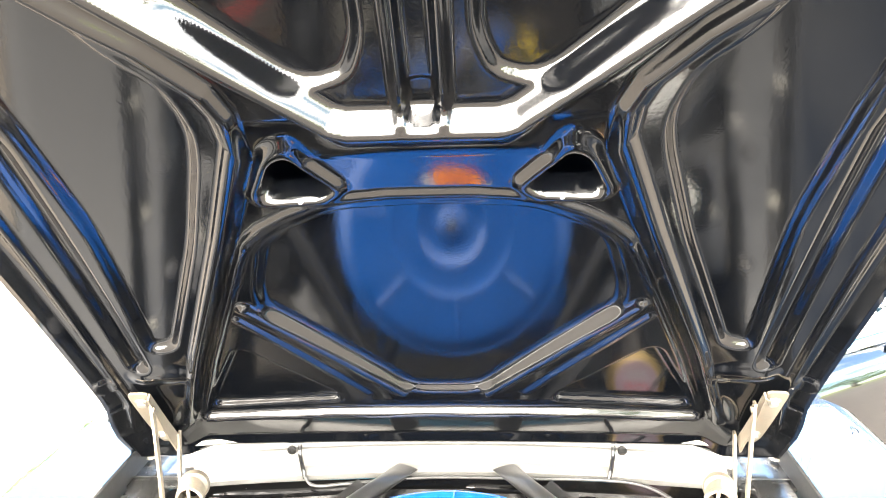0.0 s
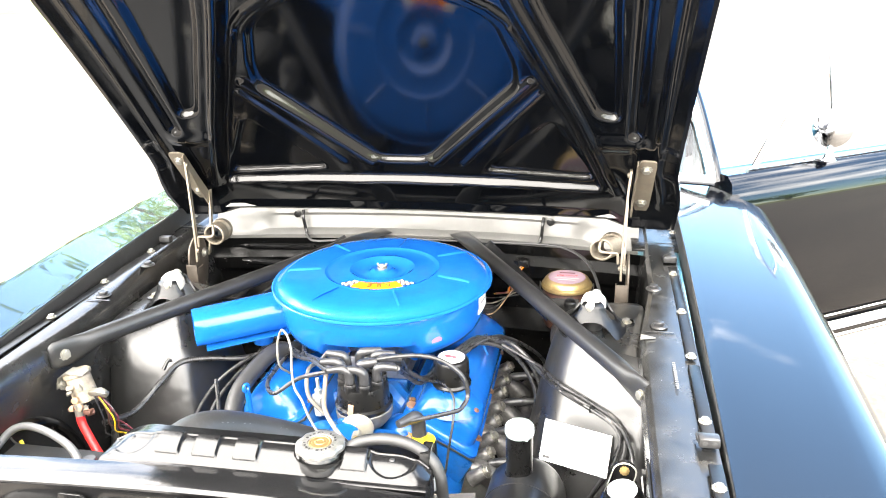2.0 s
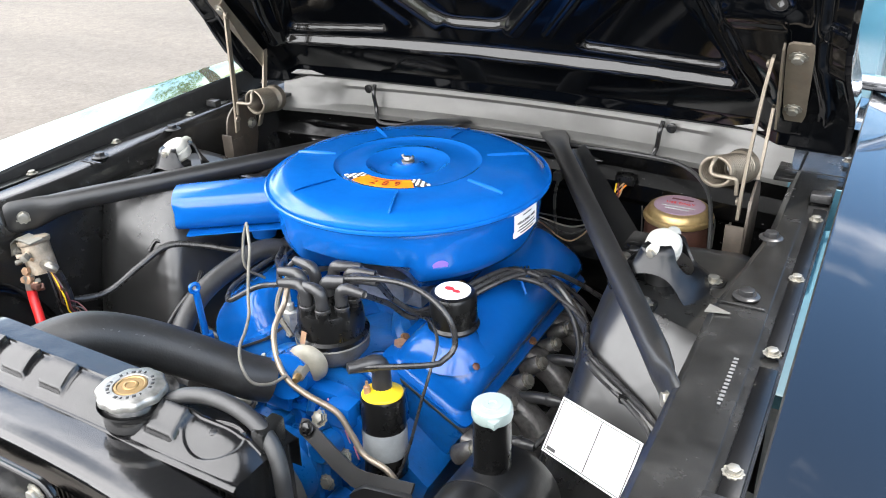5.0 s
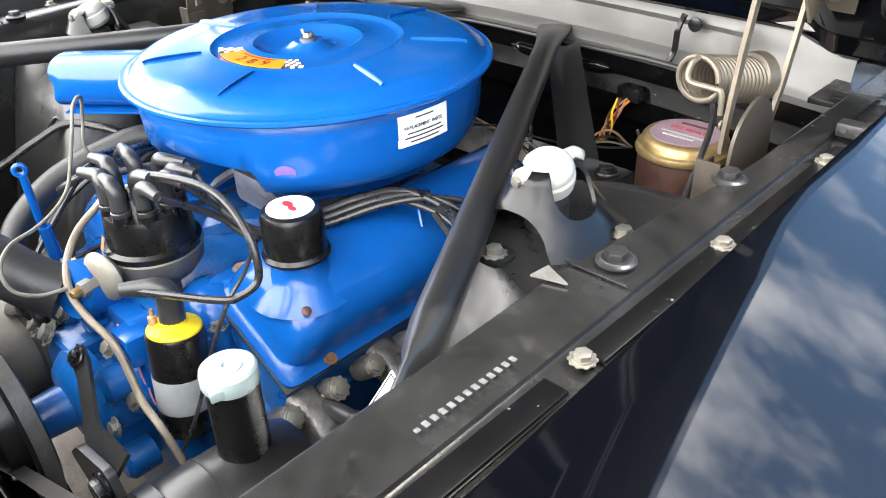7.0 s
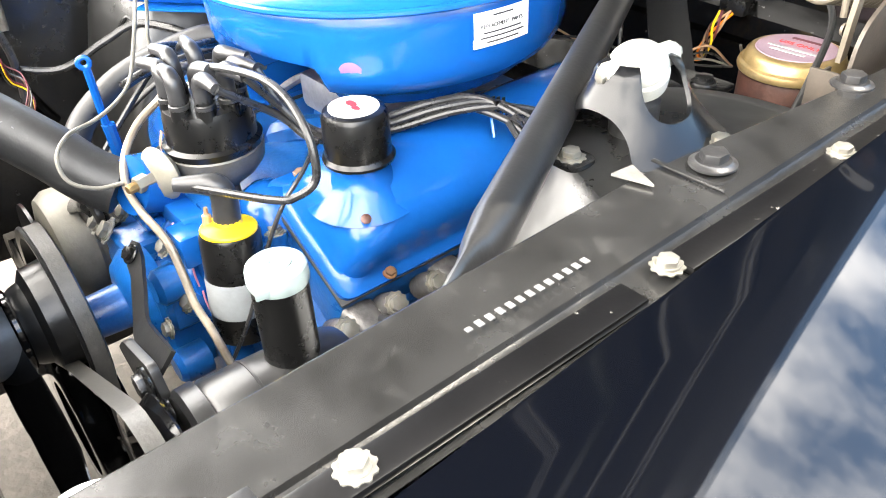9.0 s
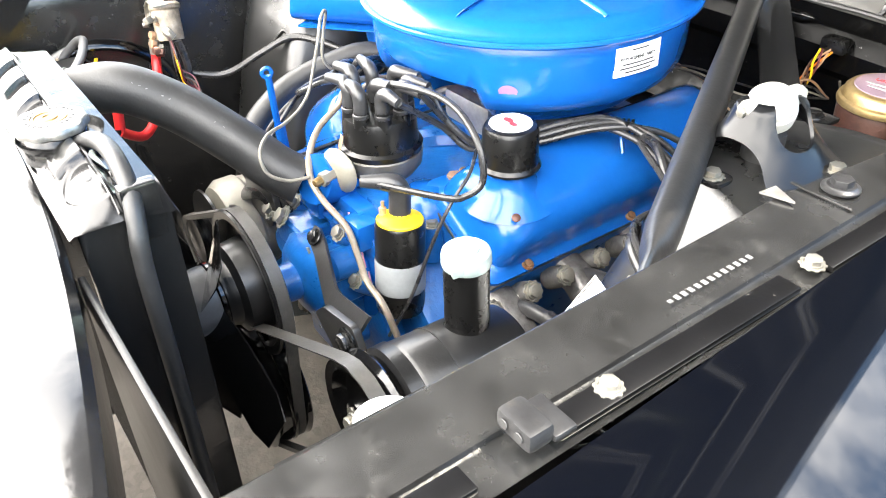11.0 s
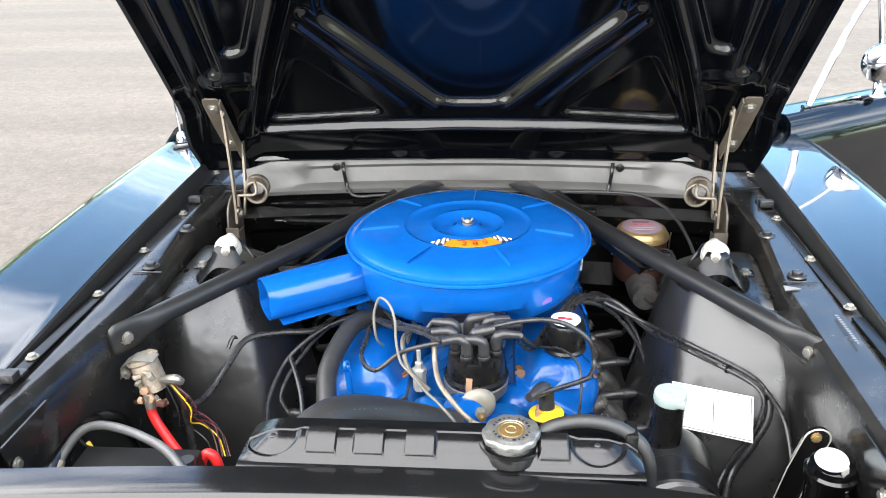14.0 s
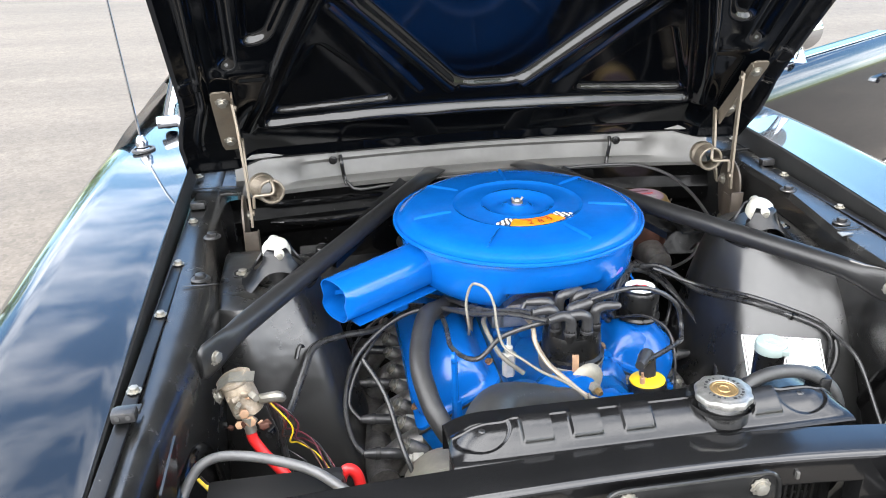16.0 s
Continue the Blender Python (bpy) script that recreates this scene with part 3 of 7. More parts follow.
    for j in range(nv - 1):
        for i in range(nu - 1):
            if not (hole[j, i] and hole[j + 1, i + 1] and hole[j + 1, i] and hole[j, i + 1]):
                q = j * nu + i
                g.f.append((q, q + 1, q + nu + 1, q + nu))
    return g


def hood_skin():
    us, vs = np.linspace(-0.584, 0.584, 41), np.linspace(-0.20, 1.16, 41)
    k = len(us)
    g = Geo()
    deep = lambda u: -0.036 - 0.022 * ease((0.584 - abs(u)) / 0.10)
    top = [hood_at(float(u), float(v), deep(u)) for v in vs for u in us]
    low = [hood_at(float(u), float(v), deep(u) + 0.006) for v in vs for u in us]
    f = [(j * k + i, j * k + i + 1, (j + 1) * k + i + 1, (j + 1) * k + i) for j in range(k - 1) for i in range(k - 1)]
    g.add(top, f)
    g.add(low, f)
    rim = [(float(u), -0.20) for u in us] + [(0.584, float(v)) for v in vs[1:]] + [(float(u), 1.16) for u in us[::-1][1:]] + [(-0.584, float(v)) for v in vs[::-1][1:-1]]
    g.join(loft([[hood_at(a, b, deep(a)) for a, b in rim], [hood_at(a, b, 0.010) for a, b in rim], [hood_at(a * 0.986, b * 0.986 + (0.004 if b > 0 else 0.004), 0.0105) for a, b in rim]], True, False))
    return g


hood = part("hood", hood_skin(), "body_blue", car, "open hood with dark blue outer skin")
part("inner_panel", hood_inner(), "hood_black", hood, "glossy black ribbed hood underside", 50)


# fenders: a crown with a crisp outer edge, from the nose to the windscreen
FENDER_Y = (-0.12, 0.20, 0.44, 0.60, 0.80, 1.00, 1.30, 1.80)
FENDER_TOP = np.polyfit(FENDER_Y, (0.845, 0.868, 0.890, 0.911, 0.926, 0.936, 0.943, 0.945), 3)
FENDER_EDGE = np.polyfit(FENDER_Y, (0.848, 0.868, 0.884, 0.896, 0.907, 0.9155, 0.9215, 0.918), 3)


def fender_ring(y):
    """The fender's skin, highest along its inner edge, falling to a crease and a rounded shoulder."""
    t = y / 1.8
    z = float(np.polyval(FENDER_TOP, y))
    inner = 0.598 + 0.010 * t
    c = 0.778 + 0.010 * t
    edge = float(np.polyval(FENDER_EDGE, y))
    prof = [(inner + 0.0025, z + 0.0004), (inner + 0.0035, z + 0.0003), (inner + 0.005, z)]
    for k in range(1, 9):
        q = k / 8
        prof.append((inner + 0.005 + (c - inner - 0.005) * q, z + (edge - z) * (1.36 * q - 0.36 * q * q)))
    h = edge
    prof += [(c + 0.005, h - 0.0008), (c + 0.018, h - 0.0040), (c + 0.034, h - 0.0100), (c + 0.048, h - 0.0180), (c + 0.058, h - 0.0290), (c + 0.066, h - 0.045), (c + 0.074, h - 0.085), (0.868, h - 0.19), (0.872, h - 0.29), (0.856, h - 0.44), (0.83, h - 0.59)]
    return [(px, y, pz) for px, pz in prof]


def fender():
    rings = []
    for y in [-0.12 + i * 0.06 for i in range(29)] + [1.60, 1.63, 1.66]:
        # the rear edge slants forward over the shoulder, where the door begins
        rings.append([(px, py - 0.035 * min(1, max(0, (px - 0.777) / 0.045)) * max(0, (py - 1.54) / 0.12), pz) for px, py, pz in fender_ring(y)])
    g = loft(rings, False, False)
    # behind it only the top runs on, to the windscreen
    g.join(loft([fender_ring(y)[:11] for y in (1.66, 1.70, 1.75, 1.80)], False, False))
    return g


def fender_lip():
    rings = []
    for i in range(33):
        y = -0.12 + i * 0.06
        x, _, z = fender_ring(y)[0]
        rings.append([(x + 0.0002, y, z - 0.0012), (x - 0.0022, y, z - 0.004), (x - 0.0022, y, z - 0.056), (x + 0.0002, y, z - 0.056)])
    return loft(rings)


fender_geo, lip_geo = fender(), fender_lip()
for geo, lip in ((fender_geo, lip_geo), (fender_geo.mirrored(), lip_geo.mirrored())):
    fender_ob = part("fender", geo, "body_blue", car, "dark blue front fender", 60)
    part("lip", lip, "rubber", fender_ob, "black inner fender lip")


# inner aprons with their bolted top flange
def apron(inner, soft, taper):
    g = Geo()
    ys = [0.30 + 0.05 * i for i in range(26)]
    rings = []
    for y in ys:
        t = (y - 0.3) / 1.15
        z = 0.893 + 0.014 * min(1, t * 1.6)
        f = taper * min(1, max(0, (0.78 - y) / 0.30))
        n = 0.026 * min(1, max(0, (y - 0.86) / 0.22)) + f
        rings.append([(0.595, y, z - 0.002), (0.5655, y, z - 0.002), (0.565, y, z + 0.002), (inner + 0.6 * soft + n, y, z + 0.002), (inner + 0.2 * soft + n, y, z + 0.002 - 0.2 * soft), (inner - 0.007 + n, y, z - 0.006 - 0.5 * soft), (inner - 0.010 + n, y, z - 0.03 - soft), (0.52 + 1.4 * f, y, z - 0.20), (0.54 + 1.2 * f, y, 0.40)])
    g.join(loft(rings, False, False))
    return g


apron_right = part("apron", apron(0.512, 0.004, 0.0), "flange_black", car, "satin black inner fender apron", 25)
apron_left = part("apron", apron(0.522, 0.016, 0.030).mirrored(), "flange_black", car, "satin black inner fender apron", 40)


# shock towers
def tower(front_top, front_low, bend, side_low=0.745):
    top = outline(front_top + [(0.392, 0.905), (0.355, 0.97), (0.370, 1.05), (0.43, 1.09), (0.525, 1.10)], bend)
    low = outline(front_low + [(0.285, side_low), (0.262, 0.95), (0.28, 1.09), (0.36, 1.15), (0.535, 1.16)], bend * 1.5)
    rings = []
    for k in range(12):
        t = k / 11
        s = t ** 0.85
        rings.append([(a[0] + (b[0] - a[0]) * s, a[1] + (b[1] - a[1]) * s, 0.855 - 0.42 * t) for a, b in zip(top, low)])
    cap = [[(0.45 + (x - 0.45) * q, 0.96 + (y - 0.96) * q, z) for x, y in top] for q, z in ((0.3, 0.866), (0.8, 0.866), (0.96, 0.863))]
    return loft(cap + rings, True, True)


tower_geo = tower([(0.525, 0.845), (0.478, 0.868)], [(0.535, 0.64), (0.445, 0.665)], 0.03, 0.70)
# the other one is folded more squarely
square_tower = tower([(0.525, 0.872), (0.480, 0.858)], [(0.535, 0.775), (0.465, 0.735)], 0.016)
part("shock_tower", tower_geo, "tower_black", car, "satin black shock tower", 50)
part("shock_tower", square_tower.mirrored(), "tower_black", car, "satin black shock tower", 50)


# cowl and firewall
def cowl():
    rings = []
    for i in range(41):
        x = -0.522 + 1.044 * i / 40
        q = 1 - (x / 0.6) ** 2
        y = 1.345 + 0.075 * q
        pan = 0.008 * max(0, min(1, (0.42 - abs(x)) / 0.04))
        rings.append([(x, y - 0.004, 0.862), (x, y - 0.005, 0.874), (x, y, 0.880), (x, y + 0.004 + pan, 0.886), (x, y + 0.010 + pan, 0.918), (x, y + 0.012, 0.926), (x, y + 0.016, 0.940), (x, y + 0.004, 0.948), (x, y + 0.006, 0.956), (x, y + 0.05, 0.958)])
    return loft(rings, False, False)


for side in (1, -1):
    part("cowl_corner", prism([(side * 0.505, 1.30), (side * 0.606, 1.30), (side * 0.612, 1.60), (side * 0.505, 1.60)][::side], 0.897, 0.903, 0.001), "flange_black", car, "black panel at the cowl corner")
part("cowl", cowl(), "cowl_grey", car, "grey satin cowl panel below the windscreen", 30)


def firewall():
    rings = []
    for i in range(33):
        x = -0.56 + 1.12 * i / 32
        q = 1 - (x / 0.6) ** 2
        y = 1.36 + 0.06 * q
        rings.append([(x, y - 0.02, 0.868), (x, y - 0.012, 0.84), (x, y - 0.03, 0.82), (x, y - 0.028, 0.79), (x, y - 0.012, 0.775), (x, y - 0.012, 0.70), (x, y - 0.05, 0.66), (x, y - 0.04, 0.60), (x, y, 0.56), (x, y + 0.02, 0.2)])
    return loft(rings, False, False)


firewall_ob = part("firewall", firewall(), "firewall_black", car, "gloss black firewall with pressed beads", 40)
for x0, x1, z, drop in ((-0.47, -0.16, 0.846, 0.006), (-0.46, -0.20, 0.812, 0.010), (0.02, 0.20, 0.846, 0.004)):
    path = []
    for k in range(13):
        x = x0 + (x1 - x0) * k / 12
        path.append((x, 1.342 + 0.06 * (1 - (x / 0.6) ** 2) + (0.004 if z > 0.83 else -0.014), z - drop * math.sin(math.pi * k / 12)))
    part("bead", tube(path, [0.002] + [0.0075] * 11 + [0.002], 10, 3), "gloss_black", firewall_ob)


# radiator support across the nose
def support():
    rings = []
    for x in [-0.60 + 0.0263 * i for i in range(16)] + [-0.2052, -0.2048] + [-0.19 + 0.0253 * i for i in range(16)] + [0.2048, 0.2052] + [0.2055 + 0.0263 * i for i in range(16)]:
        d = 0.039 if abs(x) < 0.205 else 0.085
        y = 0.362 - (0.060 if x > 0 else 0.018) * (x / 0.5) ** 2
        b = 0.398 - (0.060 if x > 0 else 0.014) * (x / 0.5) ** 2
        z = 0.902 - 0.012 * (abs(x) / 0.6) ** 2
        rings.append([(x, b + 0.006, z - 0.06), (x, b + 0.006, z - 0.006), (x, b, z), (x, y + 0.010, z + 0.0022), (x, y - 0.006, z + 0.0012), (x, y - 0.0095, z - 0.0006), (x, y - 0.0120, z - 0.0034), (x, y - 0.0125, z - 0.006), (x, y - 0.010, z - 0.009), (x, y - 0.0095, z - d + 0.003), (x, y - 0.008, z - d), (x, y + 0.016, z - d - 0.001)])
    return loft(rings, False, False)


radiator_support = part("radiator_support", support(), "rail_black", car, "gloss black radiator support bar", 30)


# bolts, bumpers and marks along both aprons
for side, apron_ob in ((1, apron_right), (-1, apron_left)):
    for y in (0.45, 0.60, 0.792, 0.965, 1.15)[side < 0:]:
        bolt(apron_ob, (side * 0.582, y, 0.906), (0, 0, 1), y * 900, 0.72)
    for y in (0.894, 1.061):
        bolt(apron_ob, (side * 0.538, y, 0.9085), (0, 0, 1), y * 700, 1.0, BOLT_PLAIN)
    for y in (0.54, 1.215):
        bump = Geo()
        bump.join(box((side * 0.580, y, 0.914), (0.028, 0.018, 0.014), 0.004))
        bump.join(box((side * 0.580, y + 0.016, 0.909), (0.030, 0.016, 0.005), 0.002))
        bump_ob = part("hood_bumper", bump, "grey_steel", car, "grey folded hood bumper clip")
        # two black discs on the front, painting the shade inside its holes
        for q in (-0.006, 0.006):
            part("hole", lathe([(0.0032, 0.0002), (0.003, 0.0008), (0, 0.0008)], 12, aim((side * 0.580 + q, y - 0.0092, 0.915), (0, -1, 0))), "ink", bump_ob)
    for y, w in ((0.850, 0.8),) if side > 0 else ():
        part("tab", prism([(side * 0.504, y - 0.012 * w), (side * 0.530, y - 0.002), (side * 0.506, y + 0.010 * w)][::side], 0.9075, 0.9092, 0.0), "bare_metal", apron_ob, "bare metal triangular tab")
    part("seam", box((side * 0.536, 0.872, 0.9088), (0.052, 0.0035, 0.0014), 0.0005), "flange_black", apron_ob)
    part("seam", box((side * 0.560, 1.325, 0.9085), (0.085, 0.003, 0.0014), 0.0005), "rubber", apron_ob)
    bolt(apron_ob, (side * 0.600, 1.395, 0.911), (0, 0, 1), 20, 0.72)
    for y0, y1, h in ((0.30, 0.50, 0.005), (0.555, 0.765, 0.005), (0.80, 1.19, 0.005)) if side > 0 else ((0.30, 1.19, 0.003),):
        part("rail", box((side * 0.5835, (y0 + y1) / 2, 0.9015 + 0.4 * h), (0.018, y1 - y0, h), 0.0015), "rail_worn", apron_ob)
    # small clips and screws down the inner wall
    for y, z in ((0.74, 0.80), (0.60, 0.84), (0.50, 0.80), (0.80, 0.70))[0 if side > 0 else 3:]:
        bolt(apron_ob, (side * (0.508 + (0.9 - z) * 0.07), y, z), (-side, 0, 0.1), y * 500, 0.7, BOLT_DARK)
    # fold lines of the wheel house
    o = 0.0 if side > 0 else 0.026
    arch = tube([(side * (0.524 + 1.5 * o), 0.36, 0.62), (side * (0.514 + 1.4 * o), 0.47, 0.74), (side * (0.511 + o), 0.58, 0.79), (side * (0.514 + 0.5 * o), 0.68, 0.75), (side * 0.526, 0.75, 0.62)], 0.010, 8, flat=0.7)
    part("wheel_arch_bead", arch, "gloss_black", apron_ob)
    # closing panel beside the radiator
    panel = Geo()
    panel.join(box((side * 0.395, 0.395, 0.62), (0.33, 0.006, 0.50), 0.002))
    part("radiator_panel", panel, "brace_black", car, "gloss black panel beside the radiator")
    gusset = prism([(0, 0), (0.10, 0), (0.075, -0.03), (0.012, -0.085)], -0.0015, 0.0015, 0.0, Matrix.Translation((side * (0.502 + o), 0.43, 0.885)) @ Matrix.Rotation(radians(90), 4, "Z") @ Matrix.Rotation(radians(90), 4, "X"))
    gusset_ob = part("gusset", gusset, "satin_black", apron_ob)
    bolt(gusset_ob, (side * (0.499 + o), 0.445, 0.85), (-side, 0, 0), 10, 0.7)

# stamped characters on the flange, as plain bars
for i in range(13):
    part("stamped_mark", box((0.5525, 0.684 + 0.0066 * i, 0.9083), (0.0046 if i else 0.0030, 0.0034, 0.0006), 0.0), "stamp_grey", apron_right)

# ---- nose: latch plate, grille panel, horns ----
latch = thing("hood_latch", (0, 0.33, 0.80), "black stamped hood latch plate bolted to the radiator support", "latch")
turn_up = Matrix.Translation((0, 0.3265, 0)) @ Matrix.Rotation(radians(90), 4, "X")
plate_outline = outline([(-0.092, 0.893), (-0.080, 0.908), (0.084, 0.908), (0.094, 0.897), (0.098, 0.846), (-0.104, 0.846)], 0.012)
plate = part("plate", prism([(x, z) for x, z in plate_outline], -0.0025, 0.0025, 0.001, turn_up), "satin_black", latch)
rim_line = [(x, 0.3235, z) for x, z in plate_outline]
part("rolled_edge", tube(rim_line + rim_line[:1], 0.0024, 8, smooth=False), "satin_black", plate)
flange_top = [[(x, 0.3235, 0.851), (x, 0.318, 0.846), (x, 0.306, 0.8425), (x, 0.24, 0.828), (x, 0.215, 0.80), (x, 0.215, 0.796), (x, 0.24, 0.823), (x, 0.306, 0.8385), (x, 0.318, 0.842), (x, 0.3235, 0.846)] for x in (-0.104, -0.07, -0.035, 0, 0.035, 0.07, 0.098)]
part("lower_flange", loft(flange_top), "satin_black", latch, "", 30)
# black slabs laid on the flange paint the shade in its cut-outs
for c, q in (((-0.030, 0.284, 0.8396), (0.040, 0.026, 0.001)), ((0.050, 0.262, 0.8343), (0.052, 0.024, 0.001)), ((-0.078, 0.270, 0.8362), (0.020, 0.040, 0.001))):
    part("slot", box((0, 0, 0), q, 0.0003, Matrix.Translation(c) @ Matrix.Rotation(radians(12), 4, "X")), "ink", latch)
for x, z in ((-0.067, 0.895), (0.073, 0.892)):
    bolt(latch, (x, 0.323, z), (0, -1, 0), 12, 0.84)
for x, y in ((-0.008, 0.300), (0.044, 0.275)):
    bolt(latch, (x, y, 0.835), (0, -0.3, 1), 5, 1.0)
for x in (-0.06, -0.015):
    part("hook", loft([[(x + 0.013 * s * (1 - 0.05 * k) + 0.03 * k / 6, 0.295 - 0.012 * k, 0.835 + 0.028 * math.sin(k * 0.5) + 0.001 * j) for s, j in ((-1, 0), (1, 0), (1, 2), (-1, 2))] for k in range(7)]), "rail_black", latch, "black curved latch hook")
for x, gold in ((0.40, True),):
    bolt(radiator_support, (x, 0.3525 - (0.060 if x > 0 else 0.018) * (x / 0.5) ** 2, 0.872), (0, -1, 0.1), 20, 0.72, BOLT_GOLD if gold else BOLT)
for x in (-0.13, 0.13, 0.30):
    part("clip", box((x, 0.351 - (0.060 if x > 0 else 0.018) * (x / 0.5) ** 2, 0.878), (0.004, 0.005, 0.009), 0.0012), "steel", radiator_support)

grille_panel = thing("grille_panel", (0, 0.15, 0.70), "blue and grey painted panel above the grille", "grille panel")
part("panel", loft([[(x, 0.245 - 0.10 * (x / 0.62) ** 2, 0.838), (x, 0.243 - 0.10 * (x / 0.62) ** 2, 0.849), (x, 0.235 - 0.10 * (x / 0.62) ** 2, 0.852), (x, 0.05 - 0.06 * (x / 0.62) ** 2, 0.845), (x, -0.06, 0.80), (x, -0.08, 0.60), (x, -0.10, 0.40)] for x in [-0.62 + 0.062 * i for i in range(21)]], False, False), "body_blue", grille_panel, "", 30)
for x in (-0.42, -0.16, 0.16, 0.42):
    bolt(grille_panel, (x, 0.215 - 0.10 * (x / 0.62) ** 2, 0.8515), (0, 0, 1), x * 300, 1.1)
for x in (-0.135, 0.135):
    part("bracket", box((x, 0.258, 0.832), (0.030, 0.050, 0.003), 0.001), "rail_black", grille_panel)
    bolt(grille_panel, (x, 0.262, 0.8335), (0, 0, 1), 20, 0.8)

shield = thing("splash_shield", (-0.28, 0.29, 0.74), "crumpled black rubber splash shield behind the grille", "splash shield")
for side in (-1, 1):
    fold = random.Random(17 + side)
    sheet_rows = []
    for j in range(9):
        sheet_rows.append([(side * (0.222 + 0.036 * i), 0.338 - 0.012 * j - 0.05 * ((0.222 + 0.036 * i) / 0.5) ** 2 + fold.uniform(-0.005, 0.005), 0.812 - 0.035 * j + 0.012 * math.sin(2.1 * i + j) + fold.uniform(-0.004, 0.004)) for i in range(10)])
    part("rubber_sheet", loft(sheet_rows, False, False), "rubber", shield, "crumpled black rubber sheet", 60)
stay_bracket = thing("support_bracket", (-0.225, 0.340, 0.86), "black folded steel bracket on the radiator support", "bracket", "support brackets")
part("plate", prism(outline([(-0.252, 0.886), (-0.214, 0.886), (-0.202, 0.848), (-0.214, 0.836), (-0.252, 0.836)], 0.006), -0.342, -0.339, 0.0008, Matrix.Rotation(radians(90), 4, "X")), "rail_black", stay_bracket)
part("fold", box((-0.233, 0.329, 0.8365), (0.038, 0.026, 0.003), 0.001), "rail_black", stay_bracket)
# a black disc paints the shade inside the bracket's hole
part("hole", lathe([(0.0045, 0), (0.0042, 0.0006), (0, 0.0006)], 14, aim((-0.238, 0.3388, 0.850), (0, -1, 0))), "ink", stay_bracket)
bolt(stay_bracket, (-0.224, 0.339, 0.870), (0, -1, 0.1), 10, 0.8, BOLT_DARK)

strip = thing("support_bracket", (0.240, 0.322, 0.86), "black flat steel strip bolted to the radiator support", "bracket", "support brackets")
part("plate", prism(outline([(0.212, 0.886), (0.238, 0.893), (0.302, 0.806), (0.272, 0.790)], 0.004), -0.3205, -0.3180, 0.0006, Matrix.Rotation(radians(90), 4, "X")), "brace_black", strip)
bolt(strip, (0.240, 0.3178, 0.873), (0, -1, 0.1), 20, 0.74, BOLT_GOLD)
part("tab", box((0, 0, 0), (0.013, 0.006, 0.004), 0.001, aim((0.232, 0.319, 0.891), (0.2, -0.4, 0.9), 25)), "brace_black", strip)
lamp_wire = thing("headlamp_wire", (0.33, 0.318, 0.85), "pale blue and cream wire on a metal stud", "wire")
part("stud", tube([(0.352, 0.326, 0.874), (0.352, 0.316, 0.868), (0.352, 0.312, 0.852)], [0.0052, 0.0048, 0.0036], 12), "grey_steel", lamp_wire, "worn zinc stud")
part("wire", tube([(0.351, 0.313, 0.853), (0.340, 0.310, 0.852), (0.322, 0.309, 0.853), (0.304, 0.310, 0.850)], 0.0026, 8), "band_grey", lamp_wire)
part("wire", tube([(0.349, 0.311, 0.850), (0.338, 0.308, 0.849), (0.320, 0.307, 0.850), (0.303, 0.309, 0.847)], 0.0018, 8), "bushing_white", lamp_wire)
part("tape", loft([[(x + s * 0.0055, 0.310 + q * 0.002, z) for s, q in ((-1, -1), (1, -1), (1, 1), (-1, 1))] for x, z in ((0.303, 0.852), (0.306, 0.835), (0.309, 0.812))]), "hinge_dark", lamp_wire, "faded taped end")

horn = thing("horn", (-0.34, 0.30, 0.72), "black round disc horn behind the grille", "horn", "horns")
at_horn = aim((-0.345, 0.290, 0.790), (0.15, -0.5, 0.85))
part("dome", lathe([(0, 0.030), (0.02, 0.030), (0.035, 0.026), (0.048, 0.014), (0.054, 0.002), (0.066, 0.0), (0.068, -0.003), (0.066, -0.006), (0.05, -0.008), (0.04, -0.03), (0, -0.03)], 40, at_horn), "gloss_black", horn)
for k in range(8):
    a = k * math.pi / 4
    bolt(horn, at_horn @ Vector((0.060 * math.cos(a), 0.060 * math.sin(a), 0.001)), (0.15, -0.5, 0.85), 0, 0.5, BOLT_DARK, "screw")
part("snail", tube([(-0.34, 0.30, 0.77), (-0.29, 0.29, 0.755), (-0.26, 0.27, 0.72), (-0.27, 0.25, 0.66)], [0.022, 0.028, 0.034, 0.045], 14), "gloss_black", horn)
copy_thing(horn, Matrix.Translation((0.30, 0.29, 0.70)) @ Matrix.Rotation(radians(60), 4, "Z"))

# ---- radiator ----
radiator = thing("radiator", (0, 0.435, 0.35), "satin black radiator with a ribbed top tank", "radiator")


def tank_height(x, y):
    """Height of the tank's skin: a convex slope up to a crease, then a drop."""
    e = min(1.0, max(0.0, (0.226 - abs(x)) / 0.045))
    e = 1 - (1 - e) ** 2
    t = min(1.0, max(0.0, (y - 0.402) / 0.034))
    z = 0.9015 + 0.0225 * e * (1 - (1 - t) ** 1.7)
    if y > 0.438:
        z -= 0.010 * min(1.0, (y - 0.438) / 0.010) * e + 0.0006 * (y - 0.438) / 0.001 * 0.25
    # stamped pads, and a round boss towards each end
    for px in (-0.132, -0.078, -0.020, 0.128):
        d = max(abs(x - px) / 0.0165, abs(y - 0.4225) / 0.0125)
        z += 0.0065 * min(1.0, max(0.0, (1.06 - d) / 0.08)) * (y < 0.438)
    for px in (-0.190, 0.176):
        d = math.hypot((x - px) / 0.030, (y - 0.430) / 0.022)
        z -= 0.0035 * min(1.0, max(0.0, (1.06 - d) / 0.14))
    return z


